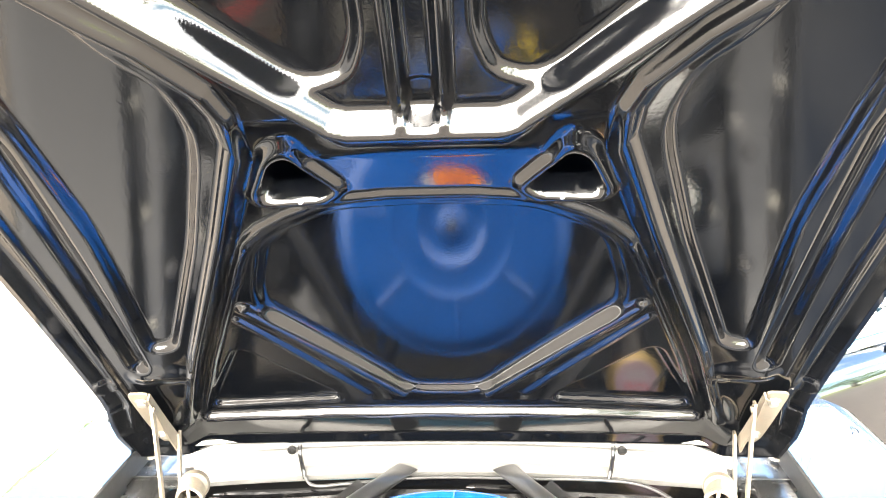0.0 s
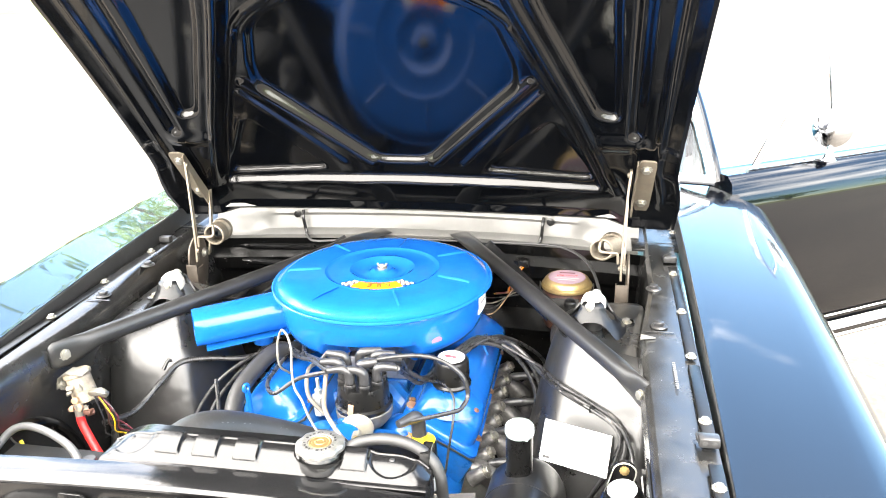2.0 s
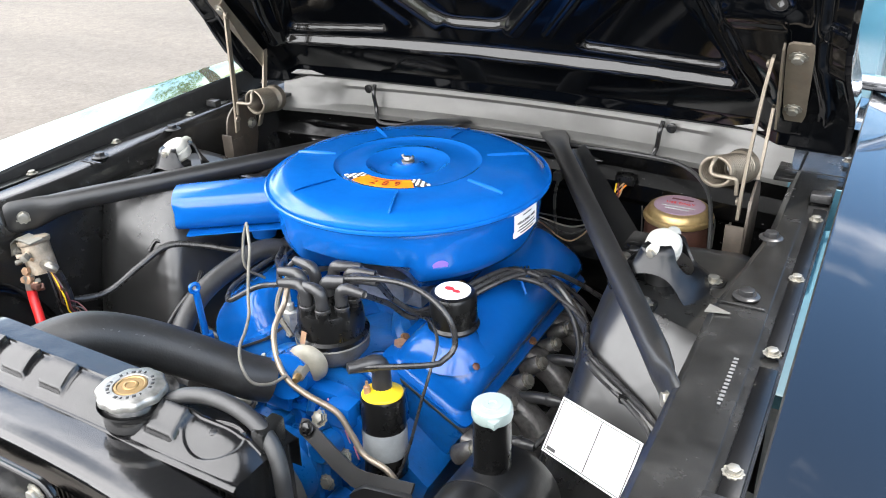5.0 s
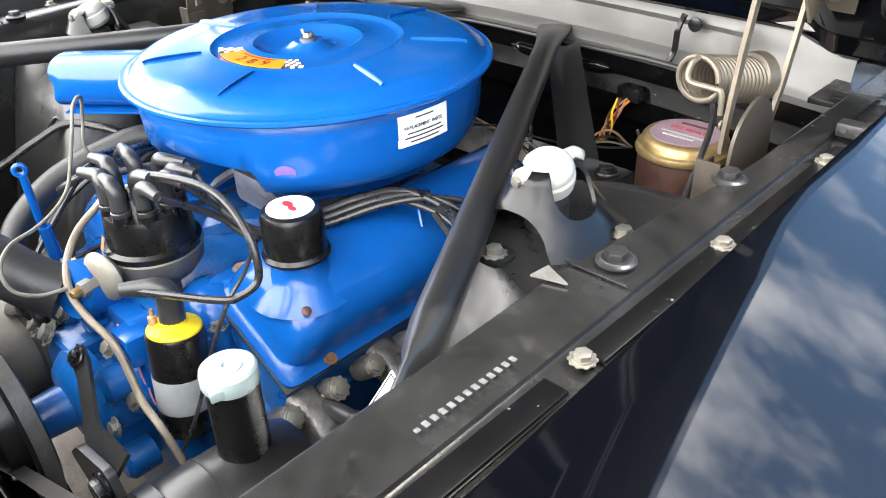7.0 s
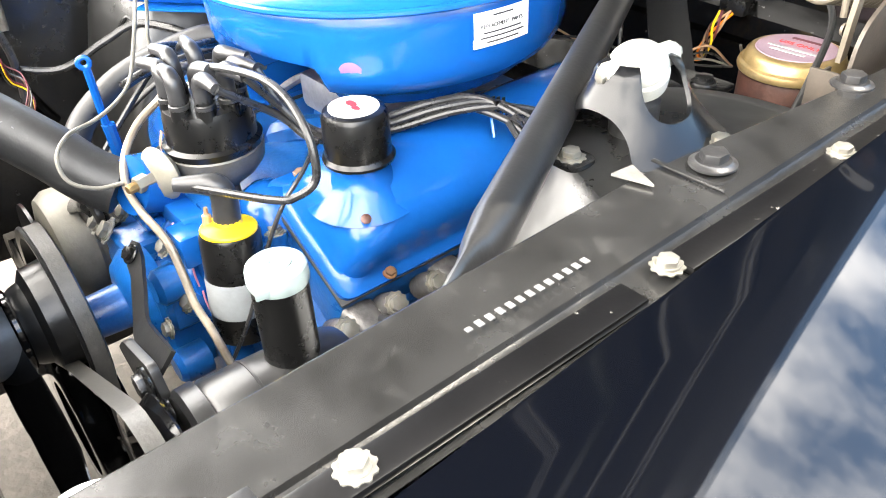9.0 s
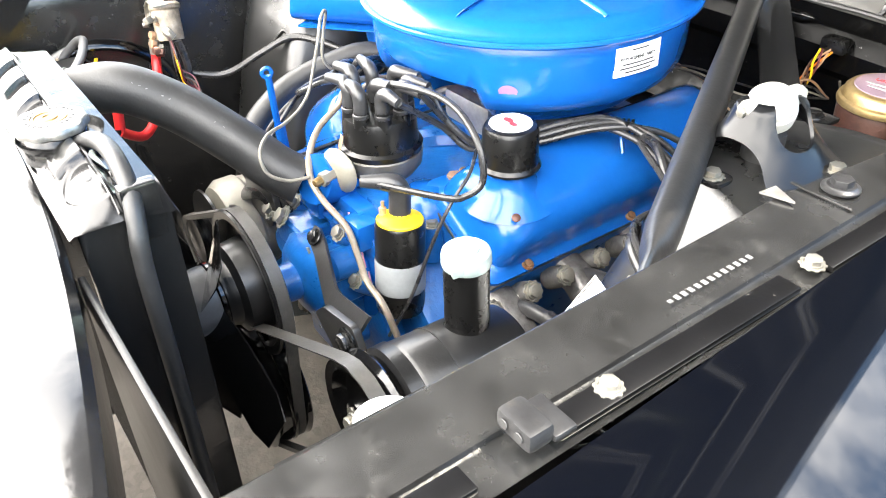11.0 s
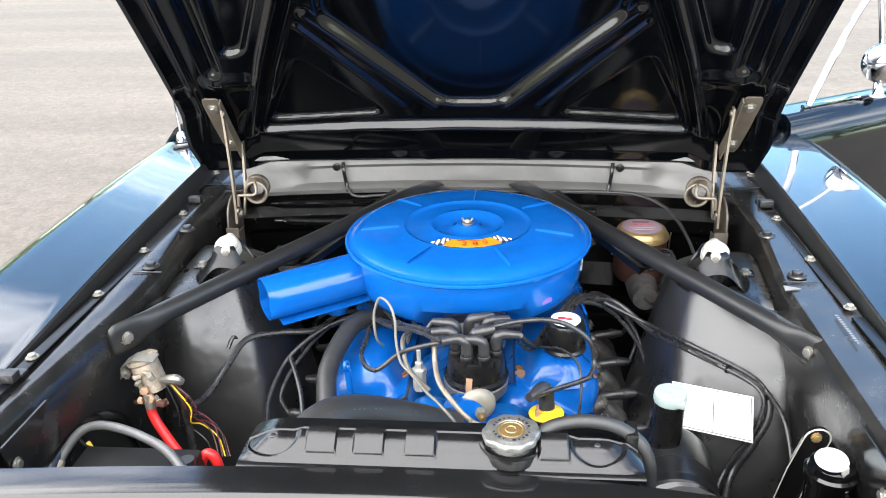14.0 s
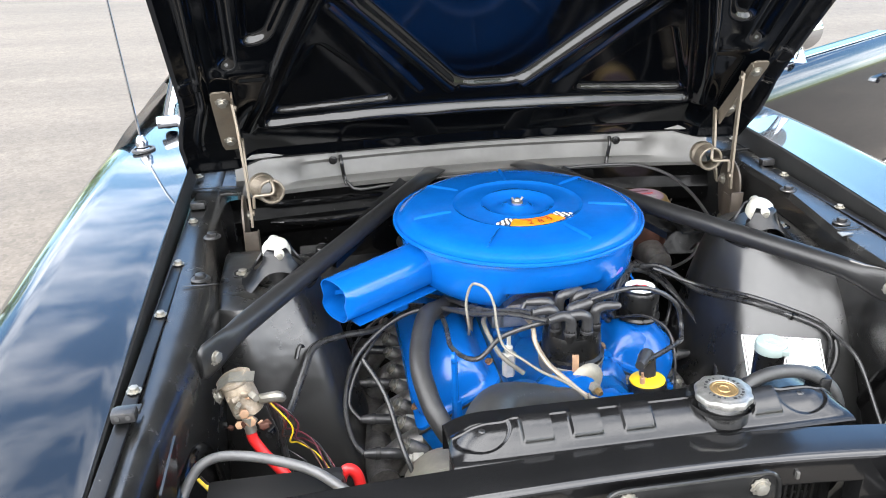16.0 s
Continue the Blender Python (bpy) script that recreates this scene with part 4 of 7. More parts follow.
def tank():
    rows = [(0.398, None), (0.396, 0.899)] + [(0.400 + 0.0012 * k, 0) for k in range(66)] + [(0.481, 0.893), (0.480, 0.86)]
    rings = []
    for i in range(301):
        x = -0.226 + 0.452 * i / 300
        rings.append([(x, y, 0.893 if h is None else h if h else tank_height(x, y)) for y, h in rows])
    return loft(rings, False, False)


top_tank = part("top_tank", tank(), "tank_black", radiator, "", 60)
part("crease", loft([[(x, 0.437 + dy, tank_height(x, 0.437) + dz) for dy, dz in ((-0.0012, 0.0), (0.0, 0.0018), (0.0022, 0.0016), (0.0028, -0.003))] for x in [-0.222 + 0.0111 * k for k in range(41)]]), "tank_black", top_tank)
for x in (-0.190, 0.176):
    part("boss_rivet", lathe([(0.0042, -0.001), (0.003, 0.0006), (0, 0.001)], 12, Matrix.Translation((x, 0.430, tank_height(x, 0.430)))), "grey_steel", top_tank)
core = Geo()
core.join(box((0, 0.438, 0.62), (0.43, 0.05, 0.54), 0.004))
core.join(box((0.214, 0.44, 0.62), (0.012, 0.072, 0.56), 0.003))
core.join(box((-0.214, 0.44, 0.62), (0.012, 0.072, 0.56), 0.003))
part("core", core, "satin_black", radiator)
fins = Geo()
for i in range(48):
    fins.join(box((-0.203 + 0.0086 * i, 0.4125, 0.64), (0.003, 0.006, 0.48), 0.0))
for i in range(30):
    fins.join(box((0, 0.4135, 0.43 + 0.015 * i), (0.41, 0.003, 0.0022), 0.0))
tagged(part("finning", fins, "core_black", radiator), kind="stuff")
part("filler_neck", lathe([(0.030, 0.905), (0.028, 0.925), (0.024, 0.93), (0.0, 0.93)], 28, Matrix.Translation((0.081, 0.427, 0))), "satin_black", radiator)
part("neck_pan", lathe([(0.037, 0.9235), (0.036, 0.9205), (0.033, 0.9155), (0.028, 0.9155)], 32, Matrix.Translation((0.081, 0.432, 0))), "satin_black", radiator)
cap_at = Matrix.Translation((0.081, 0.427, 0.929)) @ Matrix.Diagonal((0.86, 0.86, 0.9, 1))


def cap_ring(r, z, k):
    """One ring of the cap's rim, scalloped and drawn out into two ears."""
    out = []
    for i in range(72):
        a = 2 * math.pi * i / 72
        ear = max(0.0, math.cos(a - radians(20))) ** 14 + max(0.0, -math.cos(a - radians(20))) ** 14
        q = r * (1 + k * (0.030 * math.cos(10 * a) + 0.07 * ear))
        out.append(cap_at @ Vector((q * math.cos(a), q * math.sin(a), z)))
    return out


radiator_cap = part("radiator_cap", loft([cap_ring(r, z, k) for r, z, k in ((0.031, 0, 0.9), (0.0350, 0.0005, 1), (0.0358, 0.003, 1), (0.0356, 0.007, 1), (0.0345, 0.0088, 1), (0.0325, 0.0098, 0.7), (0.0300, 0.0100, 0.2), (0.0285, 0.0108, 0), (0.0265, 0.0112, 0), (0.0190, 0.0112, 0), (0.0180, 0.0098, 0), (0.0005, 0.0098, 0))]), "cap_steel", radiator, "worn steel pressure cap", 35)
for k in range(22):
    a = 2 * math.pi * k / 22
    if k % 11 in (0, 5):
        continue
    part("embossed_mark", box((0, 0, 0), (0.0035, 0.0018 + 0.0012 * (k % 3), 0.0010), 0.0003, cap_at @ Matrix.Rotation(a, 4, "Z") @ Matrix.Translation((0.0232, 0, 0.0113))), "grey_steel", radiator_cap)
part("cap_disc", lathe([(0.0178, 0.0098), (0.0170, 0.0112), (0.0150, 0.0114), (0.0140, 0.0104), (0.0085, 0.0104), (0.0078, 0.0116), (0.0060, 0.0119), (0.0052, 0.0108), (0, 0.0108)], 36, cap_at), "brass", radiator_cap, "brass centre disc")
part("overflow_hose", tube([(0.110, 0.440, 0.920), (0.128, 0.448, 0.929), (0.158, 0.452, 0.934), (0.190, 0.452, 0.931), (0.215, 0.450, 0.919), (0.232, 0.445, 0.900), (0.239, 0.440, 0.86), (0.238, 0.440, 0.74), (0.234, 0.440, 0.55)], 0.0078, 12), "rubber", radiator, "black rubber overflow hose")
part("bracket", box((0.216, 0.455, 0.90), (0.014, 0.03, 0.05), 0.003), "satin_black", radiator)

upper_hose = thing("radiator_hose", (-0.09, 0.58, 0.77), "thick black rubber upper radiator hose", "hose")
part("hose", tube([(-0.182, 0.466, 0.846), (-0.176, 0.495, 0.856), (-0.152, 0.540, 0.858), (-0.118, 0.592, 0.829), (-0.066, 0.640, 0.787), (-0.030, 0.668, 0.758), (-0.010, 0.690, 0.742)], 0.0300, 26), "rubber", upper_hose)
for p, w in (((-0.1765, 0.492, 0.8552), (0.22, 0.9, 0.35)),):
    part("hose_clamp", lathe([(0.0300, -0.007), (0.0318, -0.007), (0.0322, -0.003), (0.0322, 0.003), (0.0318, 0.007), (0.0300, 0.007)], 26, aim(p, w)), "bare_metal", upper_hose, "pale worn hose clamp")
for k in (0, 1, 2, 4, 5, 11, 12):
    q = 0.10 + 0.045 * k + 0.012 * (k // 4)
    c = Vector((-0.152, 0.540, 0.858)).lerp(Vector((-0.030, 0.668, 0.758)), q)
    c.z += 0.034 * q * (1 - q)
    part("printed_mark", box((0, 0, 0.0301), (0.0009, 0.0026, 0.0005), 0.0, aim(c, (0.62 - 0.1 * q, -0.20, 0.70), 40 + 29 * (k % 3))), "hub_grey", upper_hose)

# ---- air cleaner ----
AC = Vector((0.0, 1.043, 0.0))
air_cleaner = thing("air_cleaner", (0, 1.043, 0.816), "round bright blue air cleaner with a snorkel on the engine", "air cleaner")
at_ac = Matrix.Translation(AC)
bowl = lathe([(0.0, 0.819), (0.10, 0.816), (0.160, 0.799), (0.182, 0.819), (0.196, 0.827), (0.204, 0.84), (0.207, 0.854), (0.209, 0.884), (0.2095, 0.908), (0.206, 0.913)], 144, at_ac)
dented = Geo()
for x, y, z in bowl.v:
    a = math.atan2(y - AC.y, x)
    d = (a + radians(84)) / radians(27)
    k = max(0.0, 1 - d * d) ** 0.5 * max(0.0, min(1.0, (0.858 - z) / 0.012))
    r = math.hypot(x, y - AC.y)
    q = 1 - 0.17 * k * (r > 0.15)
    dented.v.append((x * q, AC.y + (y - AC.y) * q, z + 0.020 * k * (r > 0.15) * (z < 0.846)))
dented.f = bowl.f
part("housing", dented, "engine_blue", air_cleaner, "", 50)
LID = [(0.2085, 0.909), (0.2215, 0.9100), (0.2240, 0.9125), (0.2236, 0.9155), (0.2212, 0.9172), (0.2180, 0.9166), (0.2150, 0.9170), (0.2100, 0.9215), (0.2030, 0.9270), (0.196, 0.9305), (0.187, 0.9328), (0.150, 0.934), (0.122, 0.935), (0.116, 0.936), (0.111, 0.9332), (0.106, 0.9325), (0.085, 0.933),
       (0.072, 0.9345), (0.066, 0.9355), (0.060, 0.9325), (0.050, 0.9255), (0.036, 0.9245), (0.026, 0.9275), (0.018, 0.9345), (0.0, 0.9345)]
lid = part("lid", lathe(LID, 128, at_ac), "engine_blue", air_cleaner)
for k in range(7):
    a = radians(-118 + k * 360 / 7)
    part("lid_rib", tube([(AC.x + r * math.cos(a), AC.y + r * math.sin(a), z) for r, z in ((0.126, 0.9338), (0.14, 0.9342), (0.175, 0.9334), (0.193, 0.9312))], 0.0048, 12, 4, 0.11), "engine_blue", lid)
wing = Geo()
wing.join(lathe([(0.010, 0.9345), (0.010, 0.937), (0.006, 0.938), (0.004, 0.943), (0.0, 0.9435)], 14, at_ac))
wing.join(tube([(-0.010, 1.043, 0.945), (-0.006, 1.043, 0.940), (0.006, 1.043, 0.940), (0.010, 1.043, 0.945)], 0.0022, 8))
part("wing_nut", wing, "steel", air_cleaner, "plated steel wing nut")


def arc_band(r0, r1, a0, a1, z, n=14):
    v, f = [], []
    for i in range(n + 1):
        a = radians(a0 + (a1 - a0) * i / n)
        for r, h in ((r0, z), (r1, z), (r1, z - 0.0014), (r0, z - 0.0014)):
            v.append((AC.x + r * math.cos(a), AC.y + r * math.sin(a), h))
    for i in range(n):
        for k in range(4):
            p, q = i * 4 + k, i * 4 + (k + 1) % 4
            f.append((p, q, q + 4, p + 4))
    f += [(0, 1, 2, 3), tuple(n * 4 + j for j in (3, 2, 1, 0))]
    return Geo().add(v, f)


def lettering(text, size, m):
    """Words in the built-in font as a thin mesh."""
    cu = bpy.data.curves.new("lettering", "FONT")
    cu.body, cu.size, cu.align_x, cu.align_y, cu.extrude = text, size, "CENTER", "CENTER", 0.0003
    ob = new("lettering", cu)
    me = bpy.data.meshes.new_from_object(ob.evaluated_get(bpy.context.evaluated_depsgraph_get()))
    g = Geo().add([v.co.copy() for v in me.vertices], [tuple(p.vertices) for p in me.polygons], m)
    bpy.data.objects.remove(ob)
    bpy.data.curves.remove(cu)
    bpy.data.meshes.remove(me)
    return g


DEC = -82
decal = part("decal", arc_band(0.078, 0.107, DEC - 28, DEC + 28, 0.9347), "orange", air_cleaner, "orange engine size decal with chequered ends")
for s in (-1, 1):
    checks, blacks = Geo(), Geo()
    for i in range(4):
        for j in range(5):
            a = DEC + s * (28.5 + 2.6 * i) + (1.2 * (j - 2) * s)
            (checks if (i + j) % 2 else blacks).join(arc_band(0.0785 + j * 0.0056, 0.0841 + j * 0.0056, a, a + 2.6 * s, 0.9348, 1))
    part("white_check", checks, "paper", decal, "white check")
    part("black_check", blacks, "ink", decal, "black check")
for i, ch in enumerate("289"):
    a = radians(DEC + 3 + (i - 1) * 11)
    part("number", lettering(ch, 0.021, Matrix.Translation((AC.x + 0.0955 * math.cos(a), AC.y + 0.0955 * math.sin(a), 0.9349)) @ Matrix.Rotation(a + math.pi / 2, 4, "Z")), "number_ink", decal, "dark red number")
part("small_print", arc_band(0.0815, 0.0838, DEC - 18, DEC + 18, 0.9351), "number_ink", decal)


def wall_patch(r, a0, a1, z0, z1, n=10):
    v, f = [], []
    for i in range(n + 1):
        a = radians(a0 + (a1 - a0) * i / n)
        for rr, z in ((r, z0), (r, z1), (r - 0.002, z1), (r - 0.002, z0)):
            v.append((AC.x + rr * math.cos(a), AC.y + rr * math.sin(a), z))
    for i in range(n):
        for k in range(4):
            p, q = i * 4 + k, i * 4 + (k + 1) % 4
            f.append((p, q, q + 4, p + 4))
    return Geo().add(v, f)


sticker = part("sticker", wall_patch(0.2102, -13, 6, 0.864, 0.899), "paper", air_cleaner, "white paper service sticker")
for i, (a0, a1) in enumerate(((-9, 2), (-11, 4), (-10, 3))):
    part("print_line", wall_patch(0.2106, a0, a1, 0.8675 + 0.0048 * i, 0.8690 + 0.0048 * i, 8), "ink", sticker)
part("print_line", wall_patch(0.2106, -7, 0, 0.8935, 0.8950, 5), "ink", sticker)
for i, ch in enumerate("REPLACEMENT PARTS"):
    a = radians(-10.6 + i * 0.86)
    if ch != " ":
        r_at = Matrix.Translation((AC.x + 0.2107 * math.cos(a), AC.y + 0.2107 * math.sin(a), 0.8845)) @ Matrix.Rotation(a + math.pi / 2, 4, "Z") @ Matrix.Rotation(math.pi / 2, 4, "X")
        part("letter", lettering(ch, 0.0054, r_at), "ink", sticker)
part("purple_dot", lathe([(0, 0.001), (0.0105, 0.0008), (0.0125, 0.0)], 20, aim((AC.x + 0.2055 * math.cos(radians(-47)), AC.y + 0.2055 * math.sin(radians(-47)), 0.852), (math.cos(radians(-47)), math.sin(radians(-47)), -0.30))), "purple", air_cleaner, "small purple inspection dot")

SN_A, SN_B = Vector((-0.140, 1.000, 0.868)), Vector((-0.338, 0.872, 0.860))
sn_w = (SN_B - SN_A).normalized()
sn_s = sn_w.cross(Vector((0, 0, 1))).normalized()


def snorkel_ring(c, k, notch=0.0):
    pts = []
    for i in range(28):
        a = 2 * math.pi * i / 28
        s, h = math.cos(a), math.sin(a)
        wide = 0.040 * math.copysign(abs(s) ** 0.8, s) * (1 - notch * math.exp(-(h / 0.30) ** 2))
        high = (0.035 if h > 0 else 0.034) * math.copysign(abs(h) ** 0.8, h)
        pts.append(c + sn_s * wide * k + Vector((0, 0, high * k)))
    return pts


snork = loft([snorkel_ring(SN_A.lerp(SN_B, t), 1 + 0.06 * (1 - t)) for t in (0, 0.25, 0.5, 0.75, 0.93)] + [snorkel_ring(SN_A.lerp(SN_B, 0.97), 1.0, 0.10), snorkel_ring(SN_B, 0.99, 0.24), snorkel_ring(SN_B, 0.94, 0.26), snorkel_ring(SN_B.lerp(SN_A, 0.12), 0.92, 0.12), snorkel_ring(SN_B.lerp(SN_A, 0.4), 0.9), snorkel_ring(SN_B.lerp(SN_A, 0.45), 0.1)], True, True)
snorkel = part("snorkel", snork, "engine_blue", air_cleaner, "", 45)
flange = loft([[c + sn_s * s + Vector((0, 0, h)) for s, h in ((-0.043, -0.0350), (0.043, -0.0350), (0.043, -0.0325), (-0.043, -0.0325))] for c in (SN_A, SN_A.lerp(SN_B, 0.5), SN_A.lerp(SN_B, 0.93))])
part("snorkel_flange", flange, "engine_blue", snorkel)
part("flap", loft([[SN_B.lerp(SN_A, 0.10) + sn_s * s + Vector((0, 0, h + 0.008 * math.cos(s * 80))) for h in (-0.004, 0.004)] for s in (-0.034, -0.02, 0, 0.02, 0.034)], False, False), "engine_blue", snorkel)
part("hot_air_tube", lathe([(0.020, 0.0), (0.022, 0.01), (0.022, 0.036)], 24, Matrix.Translation((-0.232, 0.948, 0.800))), "engine_blue", air_cleaner)

# ---- engine ----
engine = thing("engine", (0, 1.0, 0.35), "blue painted V8 engine with two valve covers", "engine")
block = Geo()
block.join(prism([(-0.12, 0.40), (0.12, 0.40), (0.20, 0.60), (0.13, 0.66), (-0.13, 0.66), (-0.20, 0.60)], -1.30, -0.74, 0.01, Matrix.Rotation(radians(90), 4, "X")))
part("block", block, "engine_blue_worn", engine)


def cover_frame(side, y0):
    tilt = Matrix.Rotation(radians(30 * side), 4, "Y")
    return Matrix.Translation((side * 0.155, y0, 0.700)) @ tilt


def valve_cover(m):
    """A pressed cover: rounded rectangles stacked from its flange to its crown, steeper at the sides than at the ends."""
    rings = []
    for side_in, end_in, h, r in ((0, 0, 0, 0.016), (0, 0, 0.005, 0.016), (0.009, 0.009, 0.0062, 0.022), (0.0125, 0.0125, 0.010, 0.026), (0.0135, 0.0150, 0.027, 0.028), (0.0165, 0.0215, 0.043, 0.030), (0.0225, 0.0310, 0.0555, 0.032), (0.0320, 0.0430, 0.0645, 0.032), (0.0440, 0.0580, 0.0705, 0.028), (0.0580, 0.0760, 0.0745, 0.018), (0.0680, 0.0980, 0.0755, 0.009)):
        w = 0.078 - side_in
        rings.append([m @ Vector((x, y, h)) for x, y in outline([(-w, end_in), (w, end_in), (w, 0.470 - end_in), (-w, 0.470 - end_in)], r)])
    return loft(rings)


PLUG_Y = {1: (0.835, 0.942, 1.050, 1.160), -1: (0.760, 0.850, 0.960, 1.075)}
for side, y0 in ((1, 0.802), (-1, 0.775)):
    m = cover_frame(side, y0)
    cover = part("valve_cover", valve_cover(m), "engine_blue", engine, "glossy blue rounded valve cover", 40)
    part("gasket", box((0, 0.235, -0.002), (0.158, 0.474, 0.004), 0.001, m), "rubber", cover)
    for y in (0.06, 0.235, 0.41):
        bolt(cover, m @ Vector((0.0715 * side, y, 0.006)), m.to_3x3() @ Vector((0, 0, 1)), 0, 0.62, BOLT_RUST)
        bolt(cover, m @ Vector((-0.0715 * side, y, 0.006)), m.to_3x3() @ Vector((0, 0, 1)), 0, 0.62, BOLT_RUST)
    part("cylinder_head", box((0, 0.235, -0.06), (0.16, 0.47, 0.115), 0.01, m), "engine_blue_worn", engine)
    exhaust = part("exhaust_manifold", tube([(side * 0.282, y0 - 0.01, 0.575), (side * 0.290, y0 + 0.2, 0.562), (side * 0.285, y0 + 0.46, 0.548)], 0.027, 14), "exhaust_grey", engine, "bare cast iron exhaust manifold")
    out = Vector((side * 0.80, 0, 0.60))
    for k in range(4):
        y = y0 + 0.018 + 0.112 * k
        runner = []
        for q, w, h in ((0.0, 0.021, 0.021), (0.25, 0.020, 0.020), (0.55, 0.019, 0.021), (0.8, 0.021, 0.022), (1.0, 0.024, 0.022)):
            c = Vector((side * (0.216 + 0.066 * q), y, 0.632 - 0.050 * q ** 1.8))
            up = Vector((side * 0.55 * q, 0, 1 - 0.4 * q)).normalized()
            runner.append([c + Vector((0, w * math.copysign(abs(math.cos(a)) ** 0.7, math.cos(a)), 0)) + up * (h * math.copysign(abs(math.sin(a)) ** 0.7, math.sin(a))) for a in [2 * math.pi * i / 16 for i in range(16)]])
        part("port", loft(runner), "exhaust_grey", exhaust)
        for d in (-0.030, 0.030):
            foot = Vector((side * 0.232, y + d, 0.640))
            part("boss", lathe([(0.0145, -0.018), (0.0140, 0.0), (0.0130, 0.014), (0.0115, 0.016), (0, 0.016)], 14, aim(foot, out)), "exhaust_grey", exhaust)
            bolt(exhaust, foot + out * 0.016, out, 25 * k + 400 * d, 1.05)
    for y in PLUG_Y[side]:
        boot = part("spark_plug_boot", tube([(side * 0.236, y - 0.004, 0.634), (side * 0.262, y - 0.002, 0.640), (side * 0.296, y, 0.644), (side * 0.312, y, 0.645)], [0.0075, 0.0092, 0.0088, 0.0062], 12, 4), "boot_grey", engine, "black rubber spark plug boot")
        part("collar", lathe([(0.0098, -0.004), (0.0104, -0.002), (0.0104, 0.002), (0.0098, 0.004)], 14, aim((side * 0.290, y, 0.6436), (side, 0, 0.1))), "rubber", boot)
        part("plug_body", lathe([(0.0125, -0.012), (0.0125, 0.004), (0.009, 0.006), (0.009, 0.010)], 6, aim((side * 0.233, y - 0.005, 0.633), (side, 0, 0.2))), "pale_zinc", engine, "plated spark plug body")

intake = Geo()
intake.join(prism([(-0.115, 0.64), (0.115, 0.64), (0.10, 0.69), (0.06, 0.705), (-0.06, 0.705), (-0.10, 0.69)], -1.24, -0.80, 0.008, Matrix.Rotation(radians(90), 4, "X")))
manifold_in = part("intake_manifold", intake, "engine_blue_worn", engine, "blue cast intake manifold")
part("carburettor_pad", box((0, 1.04, 0.715), (0.13, 0.17, 0.025), 0.008), "engine_blue_worn", manifold_in)
for k in range(4):
    for q in (-1, 1):
        part("runner", tube([(q * 0.02, 1.03 + 0.03 * (k - 1.5), 0.70), (q * 0.06, 0.92 + 0.085 * k, 0.705), (q * 0.115, 0.88 + 0.105 * k, 0.675)], 0.022, 10, 5), "engine_blue_worn", manifold_in)
for x, y in ((-0.08, 0.82), (0.08, 0.82), (-0.10, 0.95), (0.10, 0.95), (0.05, 0.83)):
    bolt(manifold_in, (x, y, 0.700), (0, 0, 1), x * 900, 0.9, mesh=BOLT_DARK)
carb = Geo()
carb.join(box((0, 1.04, 0.742), (0.13, 0.16, 0.03), 0.006))
carb.join(box((0, 1.04, 0.772), (0.11, 0.13, 0.04), 0.010))
carb.join(box((0, 0.955, 0.765), (0.10, 0.04, 0.045), 0.010))
carb.join(lathe([(0.06, 0.785), (0.062, 0.80), (0.0, 0.80)], 24, Matrix.Translation((0, 1.04, 0))))
carb.join(tube([(-0.07, 1.0, 0.76), (-0.10, 0.97, 0.755), (-0.11, 0.93, 0.74)], 0.006, 8))
part("carburettor", carb, "aluminium", engine, "dull zinc carburettor under the air cleaner")

front = Geo()
front.join(prism([(-0.11, 0.42), (0.11, 0.42), (0.13, 0.56), (0.09, 0.66), (-0.09, 0.66), (-0.13, 0.56)], -0.76, -0.715, 0.008, Matrix.Rotation(radians(90), 4, "X")))
for c, q, r in (((0.02, 0.695, 0.60), (0.11, 0.05, 0.12), 0.012), ((-0.035, 0.700, 0.655), (0.075, 0.06, 0.045), 0.010), ((0.055, 0.70, 0.635), (0.06, 0.05, 0.06), 0.014)):
    part("casting", box(c, q, r, None, 3), "engine_blue_worn", engine)
pump_geo = lathe([(0.055, 0), (0.058, 0.02), (0.045, 0.035), (0.026, 0.04), (0.024, 0.075), (0, 0.075)], 24, aim((0.012, 0.69, 0.62), (0, -1, 0)))
part("water_pump", pump_geo, "engine_blue_worn", engine, "blue water pump nose")
part("pump_inlet", tube([(-0.05, 0.70, 0.60), (-0.09, 0.69, 0.56), (-0.13, 0.66, 0.52)], 0.024, 12), "engine_blue_worn", engine)
for x, y, z, w in ((0.075, 0.695, 0.665, 0.02), (-0.075, 0.70, 0.62, 0.024), (0.09, 0.69, 0.57, 0.02)):
    part("boss", lathe([(w, 0), (w, 0.03), (w * 0.7, 0.036), (0, 0.036)], 12, aim((x, y + 0.01, z), (0, -1, 0))), "engine_blue_worn", engine)
timing = part("timing_cover", front, "engine_blue_worn", engine, "blue timing cover and water pump", 40)
for x, z in ((-0.093 + 0.0, 0.668), (-0.062, 0.672), (0.03, 0.665), (0.085, 0.62), (0.06, 0.56), (-0.02, 0.55)):
    bolt(timing, (x, 0.672, z), (0, -1, 0.2), x * 800, 0.95)
for x, y in ((-0.093, 0.686), (-0.075, 0.690)):
    bolt(timing, (x, y, 0.680), (0, -0.2, 1), 15, 1.1)
part("water_neck", tube([(0.0, 0.78, 0.70), (0.005, 0.74, 0.735), (0.016, 0.694, 0.754)], [0.038, 0.034, 0.031], 18), "engine_blue", engine)
